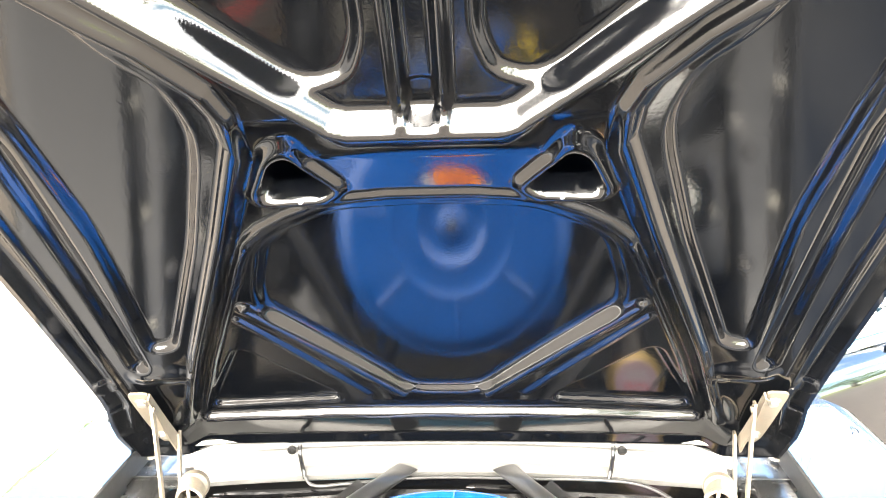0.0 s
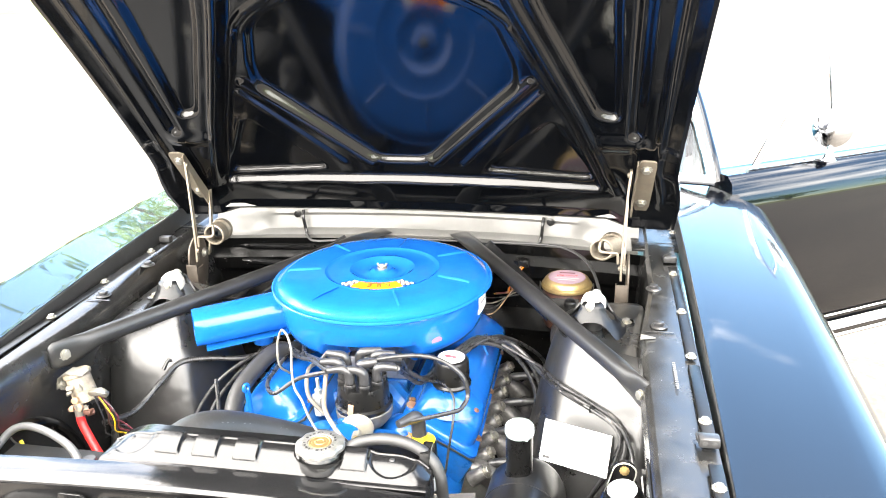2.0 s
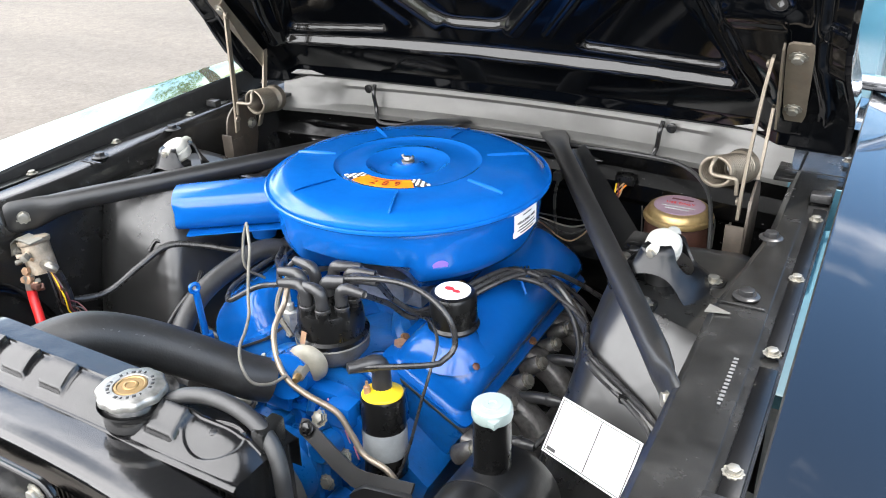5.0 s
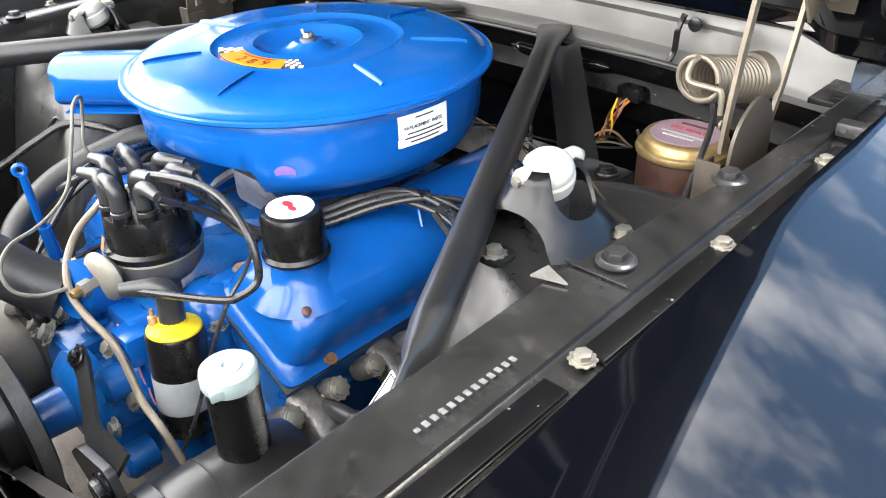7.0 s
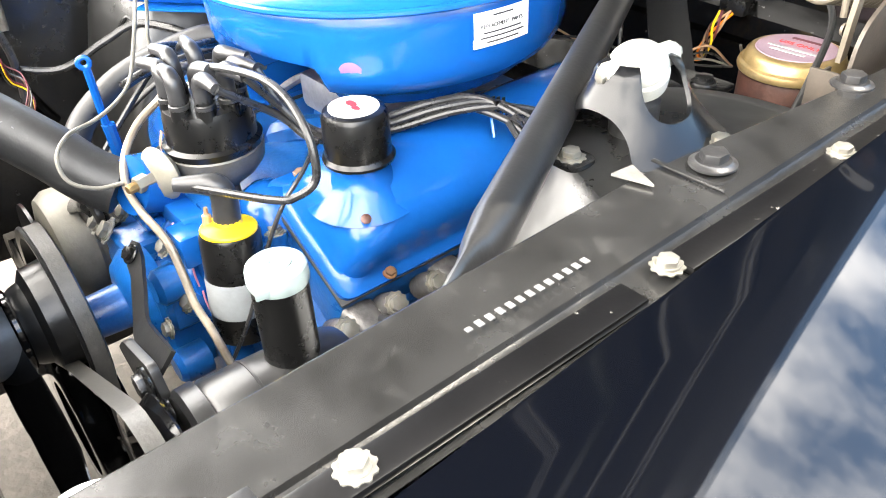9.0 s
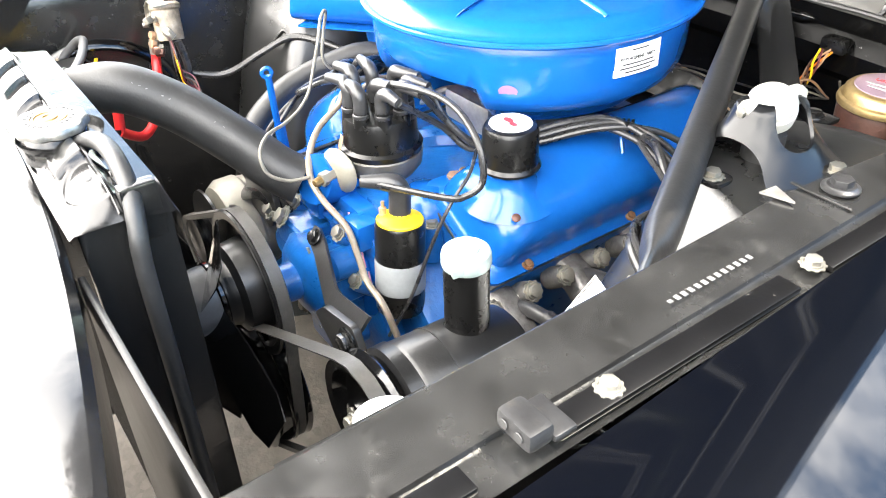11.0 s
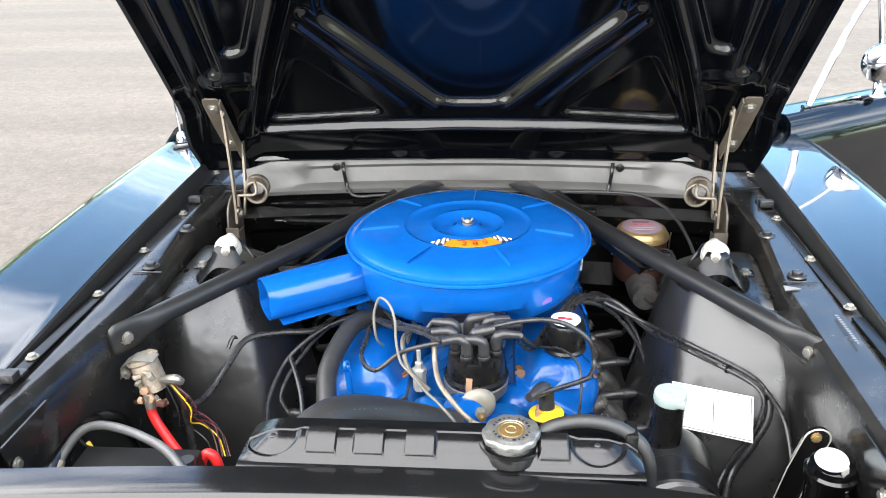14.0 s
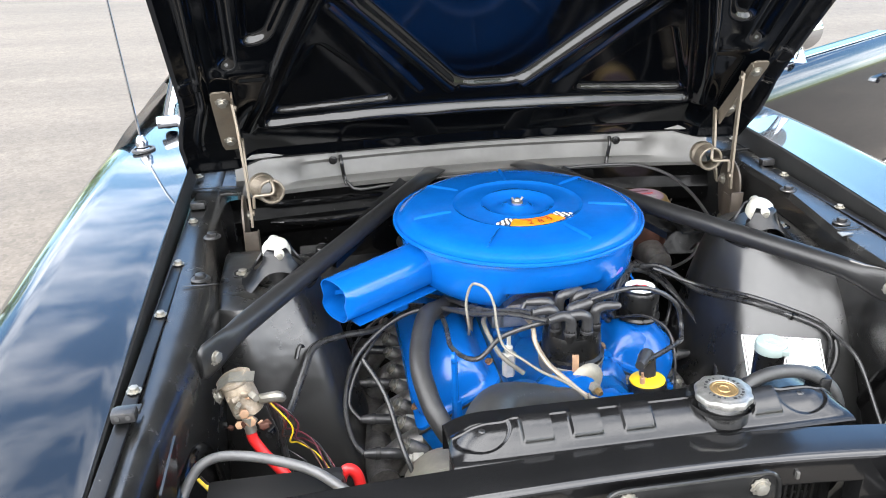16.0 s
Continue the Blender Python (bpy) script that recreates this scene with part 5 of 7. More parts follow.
for (x, y, z), h in (((-0.069, 0.810, 0.760), 0.045), ((-0.045, 0.720, 0.715), 0.040)):
    part("sender", lathe([(0.011, -0.03), (0.011, 0), (0.0125, 0.001), (0.0125, 0.010), (0.007, 0.012), (0.007, 0.022), (0.0035, 0.024), (0.0035, h), (0, h)], 6, Matrix.Translation((x, y, z))), "pale_zinc", engine, "pale plated sender")
part("thermostat_housing", lathe([(0.044, 0.66), (0.044, 0.700), (0.040, 0.712), (0.030, 0.728), (0.018, 0.738), (0, 0.742)], 24, Matrix.Translation((0.088, 0.806, 0))), "engine_blue", engine, "rounded blue housing")
part("thermostat_housing", lathe([(0.040, 0.66), (0.040, 0.705), (0.036, 0.716), (0.020, 0.728), (0, 0.730)], 24, Matrix.Translation((-0.050, 0.775, 0))), "engine_blue_worn", engine, "rounded blue housing")
for (x, y, z), w in (((0.060, 0.770, 0.705), 0.012), ((0.125, 0.790, 0.700), 0.012), ((-0.085, 0.755, 0.700), 0.012), ((-0.020, 0.745, 0.705), 0.012), ((-0.095, 0.83, 0.72), 0.011)):
    part("bolt_boss", lathe([(w * 1.3, -0.04), (w, 0.0), (w, 0.006), (0, 0.006)], 12, Matrix.Translation((x, y, z))), "engine_blue_worn", engine)
    bolt(engine, (x, y, z + 0.006), (0, 0, 1), 900 * x, 0.9)
part("brass_fitting", lathe([(0.008, 0.70), (0.008, 0.775), (0.010, 0.776), (0.010, 0.79), (0, 0.79)], 6, Matrix.Translation((0.098, 0.845, -0.045))), "copper", engine, "tarnished brass fitting")
part("vacuum_tube", tube([(-0.09, 0.90, 0.79), (-0.10, 0.85, 0.80), (-0.085, 0.80, 0.775), (-0.05, 0.785, 0.745)], 0.004, 8), "cast_zinc", engine)
part("intake_front", prism(outline([(-0.125, 0.75), (0.125, 0.75), (0.14, 0.84), (0.10, 0.90), (-0.10, 0.90), (-0.14, 0.84)], 0.02), 0.64, 0.698, 0.008), "engine_blue_worn", engine, "blue manifold front")

# faceted pump casting, its flange bolts, paint marks
face_at = Matrix.Rotation(radians(90), 4, "X")
house = outline([(-0.075, 0.655), (-0.040, 0.700), (0.012, 0.732), (0.085, 0.732), (0.118, 0.700), (0.135, 0.640), (0.10, 0.585), (0.04, 0.552), (-0.06, 0.550), (-0.10, 0.60)], 0.010)
part("pump_housing", prism(house, -0.755, -0.714, 0.004, face_at), "engine_blue", engine, "blue faceted pump housing", 30)
part("pump_flange", prism([(0.02 + (x - 0.02) * 1.07, 0.645 + (z - 0.645) * 1.07) for x, z in house], -0.765, -0.738, 0.003, face_at), "engine_blue_worn", engine, "blue casting flange", 30)
for pts, r in (([(-0.06, 0.693, 0.66), (0.0, 0.690, 0.695), (0.05, 0.690, 0.70)], 0.008), ([(0.05, 0.690, 0.70), (0.085, 0.690, 0.68), (0.105, 0.691, 0.63)], 0.008), ([(0.02, 0.691, 0.71), (0.03, 0.689, 0.66), (0.025, 0.690, 0.60)], 0.007), ([(-0.03, 0.692, 0.675), (-0.02, 0.689, 0.63), (-0.03, 0.690, 0.58)], 0.007), ([(0.065, 0.691, 0.715), (0.078, 0.690, 0.66), (0.07, 0.690, 0.60)], 0.006)):
    part("casting_rib", tube([(x, y + 0.020, z) for x, y, z in pts], r, 8, 5), "engine_blue", engine)
for c, q in (((-0.015, 0.690, 0.705), (0.05, 0.03, 0.03)), ((0.092, 0.690, 0.712), (0.038, 0.03, 0.035)), ((0.055, 0.688, 0.635), (0.05, 0.026, 0.045))):
    part("casting_pad", box((c[0], c[1] + 0.022, c[2]), q, 0.005, None, 2), "engine_blue", engine)
for k in range(4):
    part("paint_streak", tube([(0.070 + 0.012 * k, 0.7085, 0.728 - 0.022 * k), (0.074 + 0.012 * k, 0.7075, 0.718 - 0.022 * k), (0.076 + 0.012 * k, 0.7085, 0.708 - 0.022 * k)], 0.0012, 5, 4), "pink", engine, "streak of pink paint")
for x, z in ((-0.080, 0.660), (-0.045, 0.665)):
    bolt(engine, (x, 0.672, z + 0.014), (-0.2, -0.7, 0.6), 20, 1.25)
part("mounting_plate", prism(outline([(-0.165, 0.655), (-0.145, 0.715), (-0.085, 0.730), (-0.055, 0.690), (-0.085, 0.640)], 0.012), -0.676, -0.668, 0.002, face_at), "brace_black", engine, "black steel mounting plate", 30)
for (x, y, z), w in (((-0.060, 0.708, 0.675), 0.013), ((0.062, 0.708, 0.690), 0.013), ((0.098, 0.706, 0.640), 0.013), ((-0.06, 0.708, 0.60), 0.012), ((0.045, 0.708, 0.590), 0.013)):
    part("bolt_boss", lathe([(w, -0.02), (w, 0.012), (w * 0.9, 0.015), (0, 0.015)], 14, aim((x, y, z), (0, -0.75, 0.65))), "engine_blue_worn", engine)
    bolt(engine, Vector((x, y, z)) + Vector((0, -0.75, 0.65)) * 0.015, (0, -0.75, 0.65), 30 * w, 0.95)
for k in range(3):
    part("casting_rib", tube([(0.02 + 0.022 * k, 0.775, 0.700), (0.03 + 0.022 * k, 0.735, 0.712), (0.045 + 0.020 * k, 0.700, 0.700)], 0.007, 8, 5), "engine_blue_worn", engine)
part("adjusting_arm", loft([[Vector(p) + Vector((0, 0.68, 0.73)) * s * w + Vector((0, -0.73, 0.68)) * 0.0022 * q for s, q in ((-1, -1), (1, -1), (1, 1), (-1, 1))] for p, w in (((0.058, 0.666, 0.714), 0.006), ((0.066, 0.664, 0.711), 0.011), ((0.084, 0.660, 0.705), 0.011), ((0.128, 0.643, 0.699), 0.011), ((0.165, 0.629, 0.699), 0.011), ((0.182, 0.625, 0.702), 0.0115), ((0.215, 0.622, 0.710), 0.012), ((0.252, 0.620, 0.718), 0.012))]), "brace_black", engine, "black cranked adjusting arm")
bolt(engine, (0.070, 0.6615, 0.712), (0, -0.73, 0.68), 12, 0.9, BOLT_DARK)
for x, y, z in ((0.222, 0.84, 0.745),):
    part("paint_mark", lathe([(0.0055, 0), (0.004, 0.0012), (0, 0.0016)], 10, aim((x, y, z), (0.5, -0.3, 0.8))), "rust_brown", engine, "rust spot")

# breather cap on the driver's valve cover
breather = thing("oil_filler_cap", (0.171, 0.872, 0.765), "black oil filler breather cap on the valve cover", "oil cap")
part("neck", lathe([(0.058, 0.734), (0.046, 0.747), (0.036, 0.757), (0.0305, 0.768), (0.0290, 0.778), (0.0290, 0.790)], 36, Matrix.Translation((0.171, 0.872, 0))), "engine_blue", breather, "flared blue filler neck")
part("cap", lathe([(0.022, 0.780), (0.036, 0.780), (0.0365, 0.783), (0.0335, 0.787), (0.0325, 0.826), (0.030, 0.831), (0.026, 0.833), (0, 0.833)], 36, Matrix.Translation((0.171, 0.872, 0))), "plastic_black", breather)
part("cap_label", lathe([(0.0250, 0.8332), (0.0245, 0.8342), (0, 0.8343)], 32, Matrix.Translation((0.171, 0.872, 0))), "paper", breather, "white round cap label")
for q, r in ((-0.006, 0.0075), (0.006, 0.0060)):
    part("cap_badge", lathe([(r, 0.8343), (r * 0.96, 0.8350), (0, 0.8350)], 20, Matrix.Translation((0.171 + q, 0.872 - 0.25 * q, 0)) @ Matrix.Diagonal((1, 0.6, 1, 1))), "red", breather, "red printed mark")

# dipstick
dip = thing("dipstick", (-0.168, 0.735, 0.66), "bright blue oil dipstick with a loop handle", "dipstick")
part("rod", tube([(-0.165, 0.74, 0.62), (-0.168, 0.735, 0.72), (-0.170, 0.732, 0.816)], 0.0050, 8), "engine_blue", dip)
part("sleeve", tube([(-0.166, 0.738, 0.70), (-0.167, 0.736, 0.745)], 0.008, 10, smooth=False), "engine_blue", dip)
part("handle", ring_wire(0.0062, 0.0032, m=aim((-0.171, 0.731, 0.822), (0.9, -0.3, 0.1))), "engine_blue", dip)

# ---- distributor ----
DX, DY = 0.026, 0.786
dist = thing("distributor", (DX, DY, 0.67), "black capped ignition distributor with a vacuum canister", "distributor")
at_d = Matrix.Translation((DX, DY, 0))
part("shaft", lathe([(0.024, 0.66), (0.024, 0.675), (0.018, 0.68), (0.017, 0.725), (0.024, 0.735)], 20, at_d), "cast_iron", dist)
part("bowl", lathe([(0.022, 0.728), (0.040, 0.742), (0.050, 0.755), (0.052, 0.772), (0.049, 0.776), (0, 0.776)], 36, at_d), "grey_cast", dist, "dull cast metal bowl")
cap = part("cap", lathe([(0.051, 0.774), (0.052, 0.781), (0.047, 0.784), (0.0455, 0.812), (0.043, 0.820), (0.020, 0.824), (0, 0.824)], 36, at_d), "plastic_black", dist)
for k in range(8):
    a = radians(22.5 + 45 * k)
    part("tower", lathe([(0.0125, 0.79), (0.0105, 0.822), (0.0085, 0.838), (0, 0.838)], 12, Matrix.Translation((DX + 0.034 * math.cos(a), DY + 0.034 * math.sin(a), 0))), "plastic_black", cap)
part("tower", lathe([(0.0115, 0.82), (0.009, 0.842), (0, 0.842)], 12, at_d), "plastic_black", cap)
for a in (-100, 100):
    part("spring_clip", loft([[(DX + r * math.cos(radians(a)) + s * 0.005 * -math.sin(radians(a)), DY + r * math.sin(radians(a)) + s * 0.005 * math.cos(radians(a)), z) for s in (-1, 1)] for r, z in ((0.053, 0.758), (0.054, 0.785), (0.049, 0.80), (0.046, 0.795))], False, False), "copper", dist)
vac_at = aim((0.031, 0.722, 0.763), (0.25, -1, 0.0))
vac = part("vacuum_canister", lathe([(0, 0.012), (0.012, 0.012), (0.022, 0.009), (0.028, 0.002), (0.029, -0.001), (0.027, -0.003), (0.018, -0.010), (0.008, -0.013), (0.006, -0.045), (0, -0.045)], 30, vac_at), "canister", dist, "pale tan-grey vacuum canister")
hexa = [(0.009 * math.cos(math.pi / 3 * i), 0.009 * math.sin(math.pi / 3 * i)) for i in range(6)]
part("fitting", prism(hexa, 0.008, 0.030, 0.001, vac_at), "cast_zinc", vac, "dull hexagon boss")
part("fitting_tip", lathe([(0.0055, 0.030), (0.0055, 0.037), (0.004, 0.040), (0, 0.040)], 8, vac_at), "brass", vac, "small brass tip")

# ignition wires and their boots
RIGHT = ([(0.098, 0.836, 0.812), (0.122, 0.866, 0.782), (0.146, 0.915, 0.786), (0.178, 0.965, 0.800), (0.206, 1.010, 0.800)],
         [(0.240, 1.022, 0.784), (0.285, 1.020, 0.752), (0.318, 0.975, 0.715), (0.330, 0.890, 0.672)], [(0.250, 1.030, 0.786), (0.300, 1.035, 0.745), (0.326, 1.005, 0.695)],
         [(0.255, 1.045, 0.782), (0.300, 1.060, 0.740), (0.324, 1.065, 0.690)], [(0.250, 1.070, 0.780), (0.300, 1.110, 0.735), (0.326, 1.145, 0.685)])
LEFT = ([(-0.070, 0.800, 0.846), (-0.120, 0.852, 0.824), (-0.180, 0.930, 0.800), (-0.248, 0.935, 0.775), (-0.312, 0.895, 0.735), (-0.334, 0.830, 0.695), (-0.328, 0.780, 0.662)],
        [(-0.065, 0.800, 0.852), (-0.120, 0.870, 0.820), (-0.190, 0.950, 0.790), (-0.252, 0.955, 0.762), (-0.306, 0.910, 0.712), (-0.328, 0.868, 0.670)],
        [(-0.085, 0.772, 0.826), (-0.131, 0.755, 0.800), (-0.162, 0.800, 0.796), (-0.162, 0.870, 0.800), (-0.172, 0.950, 0.790), (-0.240, 1.000, 0.765), (-0.312, 0.985, 0.705)],
        [(-0.060, 0.805, 0.846), (-0.110, 0.862, 0.828), (-0.152, 0.960, 0.800), (-0.225, 1.060, 0.765), (-0.312, 1.085, 0.700)])
SLOTS = {(1, 0): 7, (1, 1): 0, (1, 2): 1, (1, 3): 2, (-1, 0): 5, (-1, 1): 4, (-1, 2): 6, (-1, 3): 3}
for (side, k), slot in SLOTS.items():
    a = radians(22.5 + 45 * slot)
    tx, ty = DX + 0.034 * math.cos(a), DY + 0.034 * math.sin(a)
    lift = 0.858 + 0.0035 * (k % 2)
    boot_end = Vector((tx + side * 0.038, ty + 0.004 * (k - 1.5) + 0.006 * (side > 0), lift))
    plug_end = Vector((side * 0.312, PLUG_Y[side][k], 0.645))
    if side > 0:
        fan_out = [Vector(p) + Vector(((0.003 + 0.0022 * j) * (k - 1.5), (0.003 + 0.002 * j) * (k - 1.5), 0.0045 * ((k * 2) % 3))) for j, p in enumerate(RIGHT[0])]
        path = [boot_end] + fan_out + RIGHT[k + 1] + [plug_end]
    else:
        path = [boot_end] + LEFT[k] + [plug_end]
    wire = thing("spark_plug_wire", (tx, ty, 0.84), "black ignition wire from distributor to spark plug", "ignition wire", "ignition wires")
    part("wire", tube(path, 0.0040, 10), "wire_black", wire)
    boot = part("boot", tube([(tx, ty, 0.826), (tx, ty, 0.848), (tx + side * 0.004, ty, lift - 0.002), (tx + side * 0.014, ty + 0.001, lift + 0.001), boot_end], [0.0090, 0.0088, 0.0084, 0.0078, 0.0058], 14, 5), "boot_grey", wire, "grey-black rubber boot")
    part("boot_lip", lathe([(0.0090, -0.003), (0.0104, -0.002), (0.0104, 0.002), (0.0090, 0.003)], 16, Matrix.Translation((tx, ty, 0.829))), "boot_grey", boot)
# comb that spreads the wires over the cover
comb = thing("wire_separator", (0.206, 1.012, 0.79), "black plastic comb holding the ignition wires apart", "wire separator")
part("comb", box((0.207, 1.014, 0.806), (0.024, 0.005, 0.006), 0.0015), "plastic_black", comb)
for i in range(5):
    part("tooth", box((0.198 + 0.0045 * i, 1.0125 + 0.003 * i, 0.800), (0.0018, 0.004, 0.018), 0.0005), "plastic_black", comb)
part("clip_leg", tube([(0.207, 1.014, 0.804), (0.212, 1.012, 0.785), (0.220, 1.008, 0.770)], 0.0022, 6), "engine_blue", comb, "blue wire clip")

# coil and its lead
coil = thing("ignition_coil", (0.146, 0.722, 0.60), "black ignition coil with a yellow top", "coil")
coil_at = aim((0.143, 0.728, 0.622), (-0.05, 0.09, 1))
part("can", lathe([(0, 0), (0.0285, 0), (0.0295, 0.003), (0.0295, 0.114), (0.0280, 0.117)], 32, coil_at), "plastic_black", coil)
part("clamp_band", lathe([(0.0298, 0.030), (0.0304, 0.032), (0.0304, 0.068), (0.0298, 0.070)], 32, coil_at), "band_grey", coil, "light grey clamp band")
part("top", lathe([(0.0275, 0.1172), (0.0278, 0.1190), (0.0268, 0.1208), (0.0210, 0.1230), (0.0140, 0.1250), (0.0100, 0.140), (0, 0.140)], 32, coil_at), "yellow", coil, "yellow insulator top")
for s in (1,):
    part("terminal", lathe([(0.0045, 0.128), (0.0045, 0.138), (0.0022, 0.139), (0.0022, 0.146), (0, 0.146)], 10, coil_at @ Matrix.Translation((0.019 * s, 0.006, -0.006))), "copper", coil)
lead = thing("coil_lead", (0.14, 0.73, 0.77), "black high tension lead from coil to distributor", "ignition wire", "ignition wires")
part("boot", tube([coil_at @ Vector((0, 0, 0.127)), coil_at @ Vector((0, 0, 0.152)), coil_at @ Vector((0.004, 0.002, 0.162)), coil_at @ Vector((0.013, 0.006, 0.165)), coil_at @ Vector((0.040, 0.018, 0.165))], [0.0132, 0.0128, 0.0122, 0.0108, 0.0070], 16, 5), "boot_grey", lead, "grey-black rubber boot")
part("wire", tube([coil_at @ Vector((0.036, 0.016, 0.165)), (0.192, 0.762, 0.786), (0.207, 0.780, 0.788), (0.213, 0.798, 0.800), (0.207, 0.803, 0.828), (0.188, 0.806, 0.848), (0.160, 0.808, 0.862), (0.128, 0.806, 0.868), (0.09, 0.798, 0.868), (0.055, 0.790, 0.864), (DX + 0.02, DY, 0.862)], 0.0040, 10), "wire_black", lead)
part("boot_cap", tube([(DX, DY, 0.835), (DX, DY, 0.852), (DX + 0.03, DY + 0.002, 0.860)], [0.011, 0.0105, 0.008], 12, 5), "boot_grey", lead)

# thin metal lines
vline = thing("vacuum_line", (-0.10, 0.82, 0.84), "thin silver steel vacuum line with a tall loop", "pipe")
part("line", tube([(-0.130, 0.83, 0.80), (-0.135, 0.80, 0.832), (-0.138, 0.806, 0.87), (-0.130, 0.808, 0.897), (-0.120, 0.80, 0.903), (-0.108, 0.788, 0.897), (-0.100, 0.778, 0.876), (-0.098, 0.767, 0.846), (-0.090, 0.752, 0.818), (-0.068, 0.727, 0.809), (-0.047, 0.695, 0.805), (-0.024, 0.660, 0.808), (-0.004, 0.640, 0.798), (0.010, 0.640, 0.778), (0.020, 0.660, 0.766), (0.023, 0.686, 0.763)], 0.0022, 8), "cast_zinc", vline)
fline = thing("fuel_line", (0.05, 0.74, 0.70), "tan coated fuel line across the engine front", "pipe")
part("line", tube([(-0.06, 0.90, 0.80), (-0.050, 0.84, 0.825), (-0.04, 0.785, 0.835), (-0.038, 0.765, 0.812), (-0.028, 0.73, 0.795), (-0.004, 0.702, 0.778), (0.022, 0.688, 0.758), (0.055, 0.686, 0.744), (0.098, 0.690, 0.728), (0.120, 0.690, 0.698), (0.138, 0.688, 0.675), (0.175, 0.686, 0.665), (0.195, 0.69, 0.63)], 0.0042, 10), "line_tan", fline)
wline = thing("coil_wire", (0.17, 0.76, 0.70), "thin black primary wire beside the coil", "wire")
part("wire", tube([(0.158, 0.70, 0.60), (0.178, 0.722, 0.66), (0.188, 0.748, 0.730), (0.192, 0.772, 0.775), (0.186, 0.800, 0.796), (0.160, 0.830, 0.802), (0.120, 0.862, 0.785)], 0.0022, 8), "wire_black", wline)

# heater hose
heater = thing("heater_hose", (-0.17, 0.80, 0.70), "black rubber heater hose curving under the air cleaner", "hose")
part("hose", tube([(-0.06, 0.700, 0.655), (-0.10, 0.69, 0.67), (-0.17, 0.685, 0.70), (-0.20, 0.71, 0.735), (-0.212, 0.75, 0.762), (-0.215, 0.79, 0.780), (-0.206, 0.84, 0.795), (-0.187, 0.895, 0.806), (-0.15, 0.95, 0.79), (-0.10, 1.05, 0.78), (-0.12, 1.20, 0.76), (-0.18, 1.36, 0.74)], 0.0162, 16), "rubber", heater)

# ---- fan, pulleys, belts ----
fan = thing("cooling_fan", (0.02, 0.53, 0.45), "black engine fan and hub behind the radiator", "fan")
hub_at = aim((0.014, 0.60, 0.645), (0, -1, 0))
part("hub", lathe([(0.060, -0.008), (0.092, -0.006), (0.096, -0.004), (0.088, 0.004), (0.096, 0.012), (0.094, 0.015), (0.084, 0.014), (0.078, 0.002), (0.060, 0.000), (0.056, 0.030), (0.045, 0.036), (0.042, 0.045), (0.040, 0.048), (0.040, 0.104), (0.036, 0.108), (0.012, 0.108), (0.010, 0.114), (0, 0.114)], 32, hub_at), "pump_black", fan)
part("hub_sleeve", lathe([(0.0405, 0.056), (0.0412, 0.058), (0.0405, 0.106), (0.037, 0.1095), (0.030, 0.1095)], 36, hub_at), "hub_grey", fan, "dull grey hub sleeve")
part("hub_ring", lathe([(0.0425, 0.050), (0.0440, 0.052), (0.0440, 0.056), (0.0425, 0.058)], 36, hub_at), "gloss_black", fan)
for k in range(5):
    a = radians(50 + 72 * k)
    blade = []
    for j in range(5):
        r = (0.035, 0.08, 0.125, 0.165, 0.195)[j]
        w = (0.024, 0.030, 0.034, 0.036, 0.026)[j]
        tw = radians(32 - 3 * j)
        for_side = [(-w, -1), (w, -1), (w, 1), (-w, 1)]
        blade.append([(0.014 + math.cos(a) * r - math.sin(a) * s * math.cos(tw), 0.530 + s * math.sin(tw) + 0.0008 * q, 0.645 + math.sin(a) * r + math.cos(a) * s * math.cos(tw)) for s, q in for_side])
    part("blade", loft(blade), "gloss_black", fan)


def pulley(name, c, r, label, tilt=(0, -1, 0), group="pulleys"):
    p = thing(name, c, label, "pulley", group)
    at = aim(c, tilt)
    part("wheel", lathe([(0, -0.012), (r * 0.98, -0.014), (r, -0.012), (r * 0.90, -0.002), (r, 0.008), (r * 0.985, 0.011), (r * 0.82, 0.010), (r * 0.76, -0.004), (r * 0.40, -0.006), (r * 0.32, 0.012), (r * 0.16, 0.014), (0, 0.014)], 40, at), "gloss_black", p)
    bolt(p, at @ Vector((0, 0, 0.013)), tilt, 10, 1.3)
    return p


crank = pulley("crank_pulley", (0.0, 0.600, 0.480), 0.096, "black crankshaft pulley with two grooves below the fan")
part("front_groove", lathe([(0.060, -0.012), (0.092, -0.012), (0.095, -0.010), (0.086, 0.0), (0.095, 0.010), (0.092, 0.012), (0.060, 0.012)], 40, aim((0.0, 0.574, 0.480), (0, -1, 0))), "gloss_black", crank)
pulley("steering_pump_pulley", (0.317, 0.582, 0.670), 0.066, "black power steering pump pulley")
alt = thing("alternator", (-0.19, 0.66, 0.52), "dull cast metal alternator beside the engine front", "alternator")
alt_at = aim((-0.19, 0.626, 0.60), (0, -1, 0))
part("case", lathe([(0, -0.12), (0.055, -0.115), (0.066, -0.10), (0.068, -0.05), (0.072, -0.045), (0.072, -0.02), (0.064, -0.008), (0.03, 0.0), (0, 0.0)], 32, alt_at), "cast_zinc", alt)
part("pulley", lathe([(0, 0.005), (0.066, 0.006), (0.066, 0.010), (0.030, 0.012), (0.034, 0.020), (0.028, 0.026), (0.036, 0.034), (0.012, 0.036), (0, 0.04)], 28, alt_at), "pump_black", alt)
part("bracket", tube([(-0.16, 0.665, 0.665), (-0.10, 0.672, 0.690), (-0.05, 0.68, 0.675)], 0.012, 8, flat=0.35), "satin_black", alt)


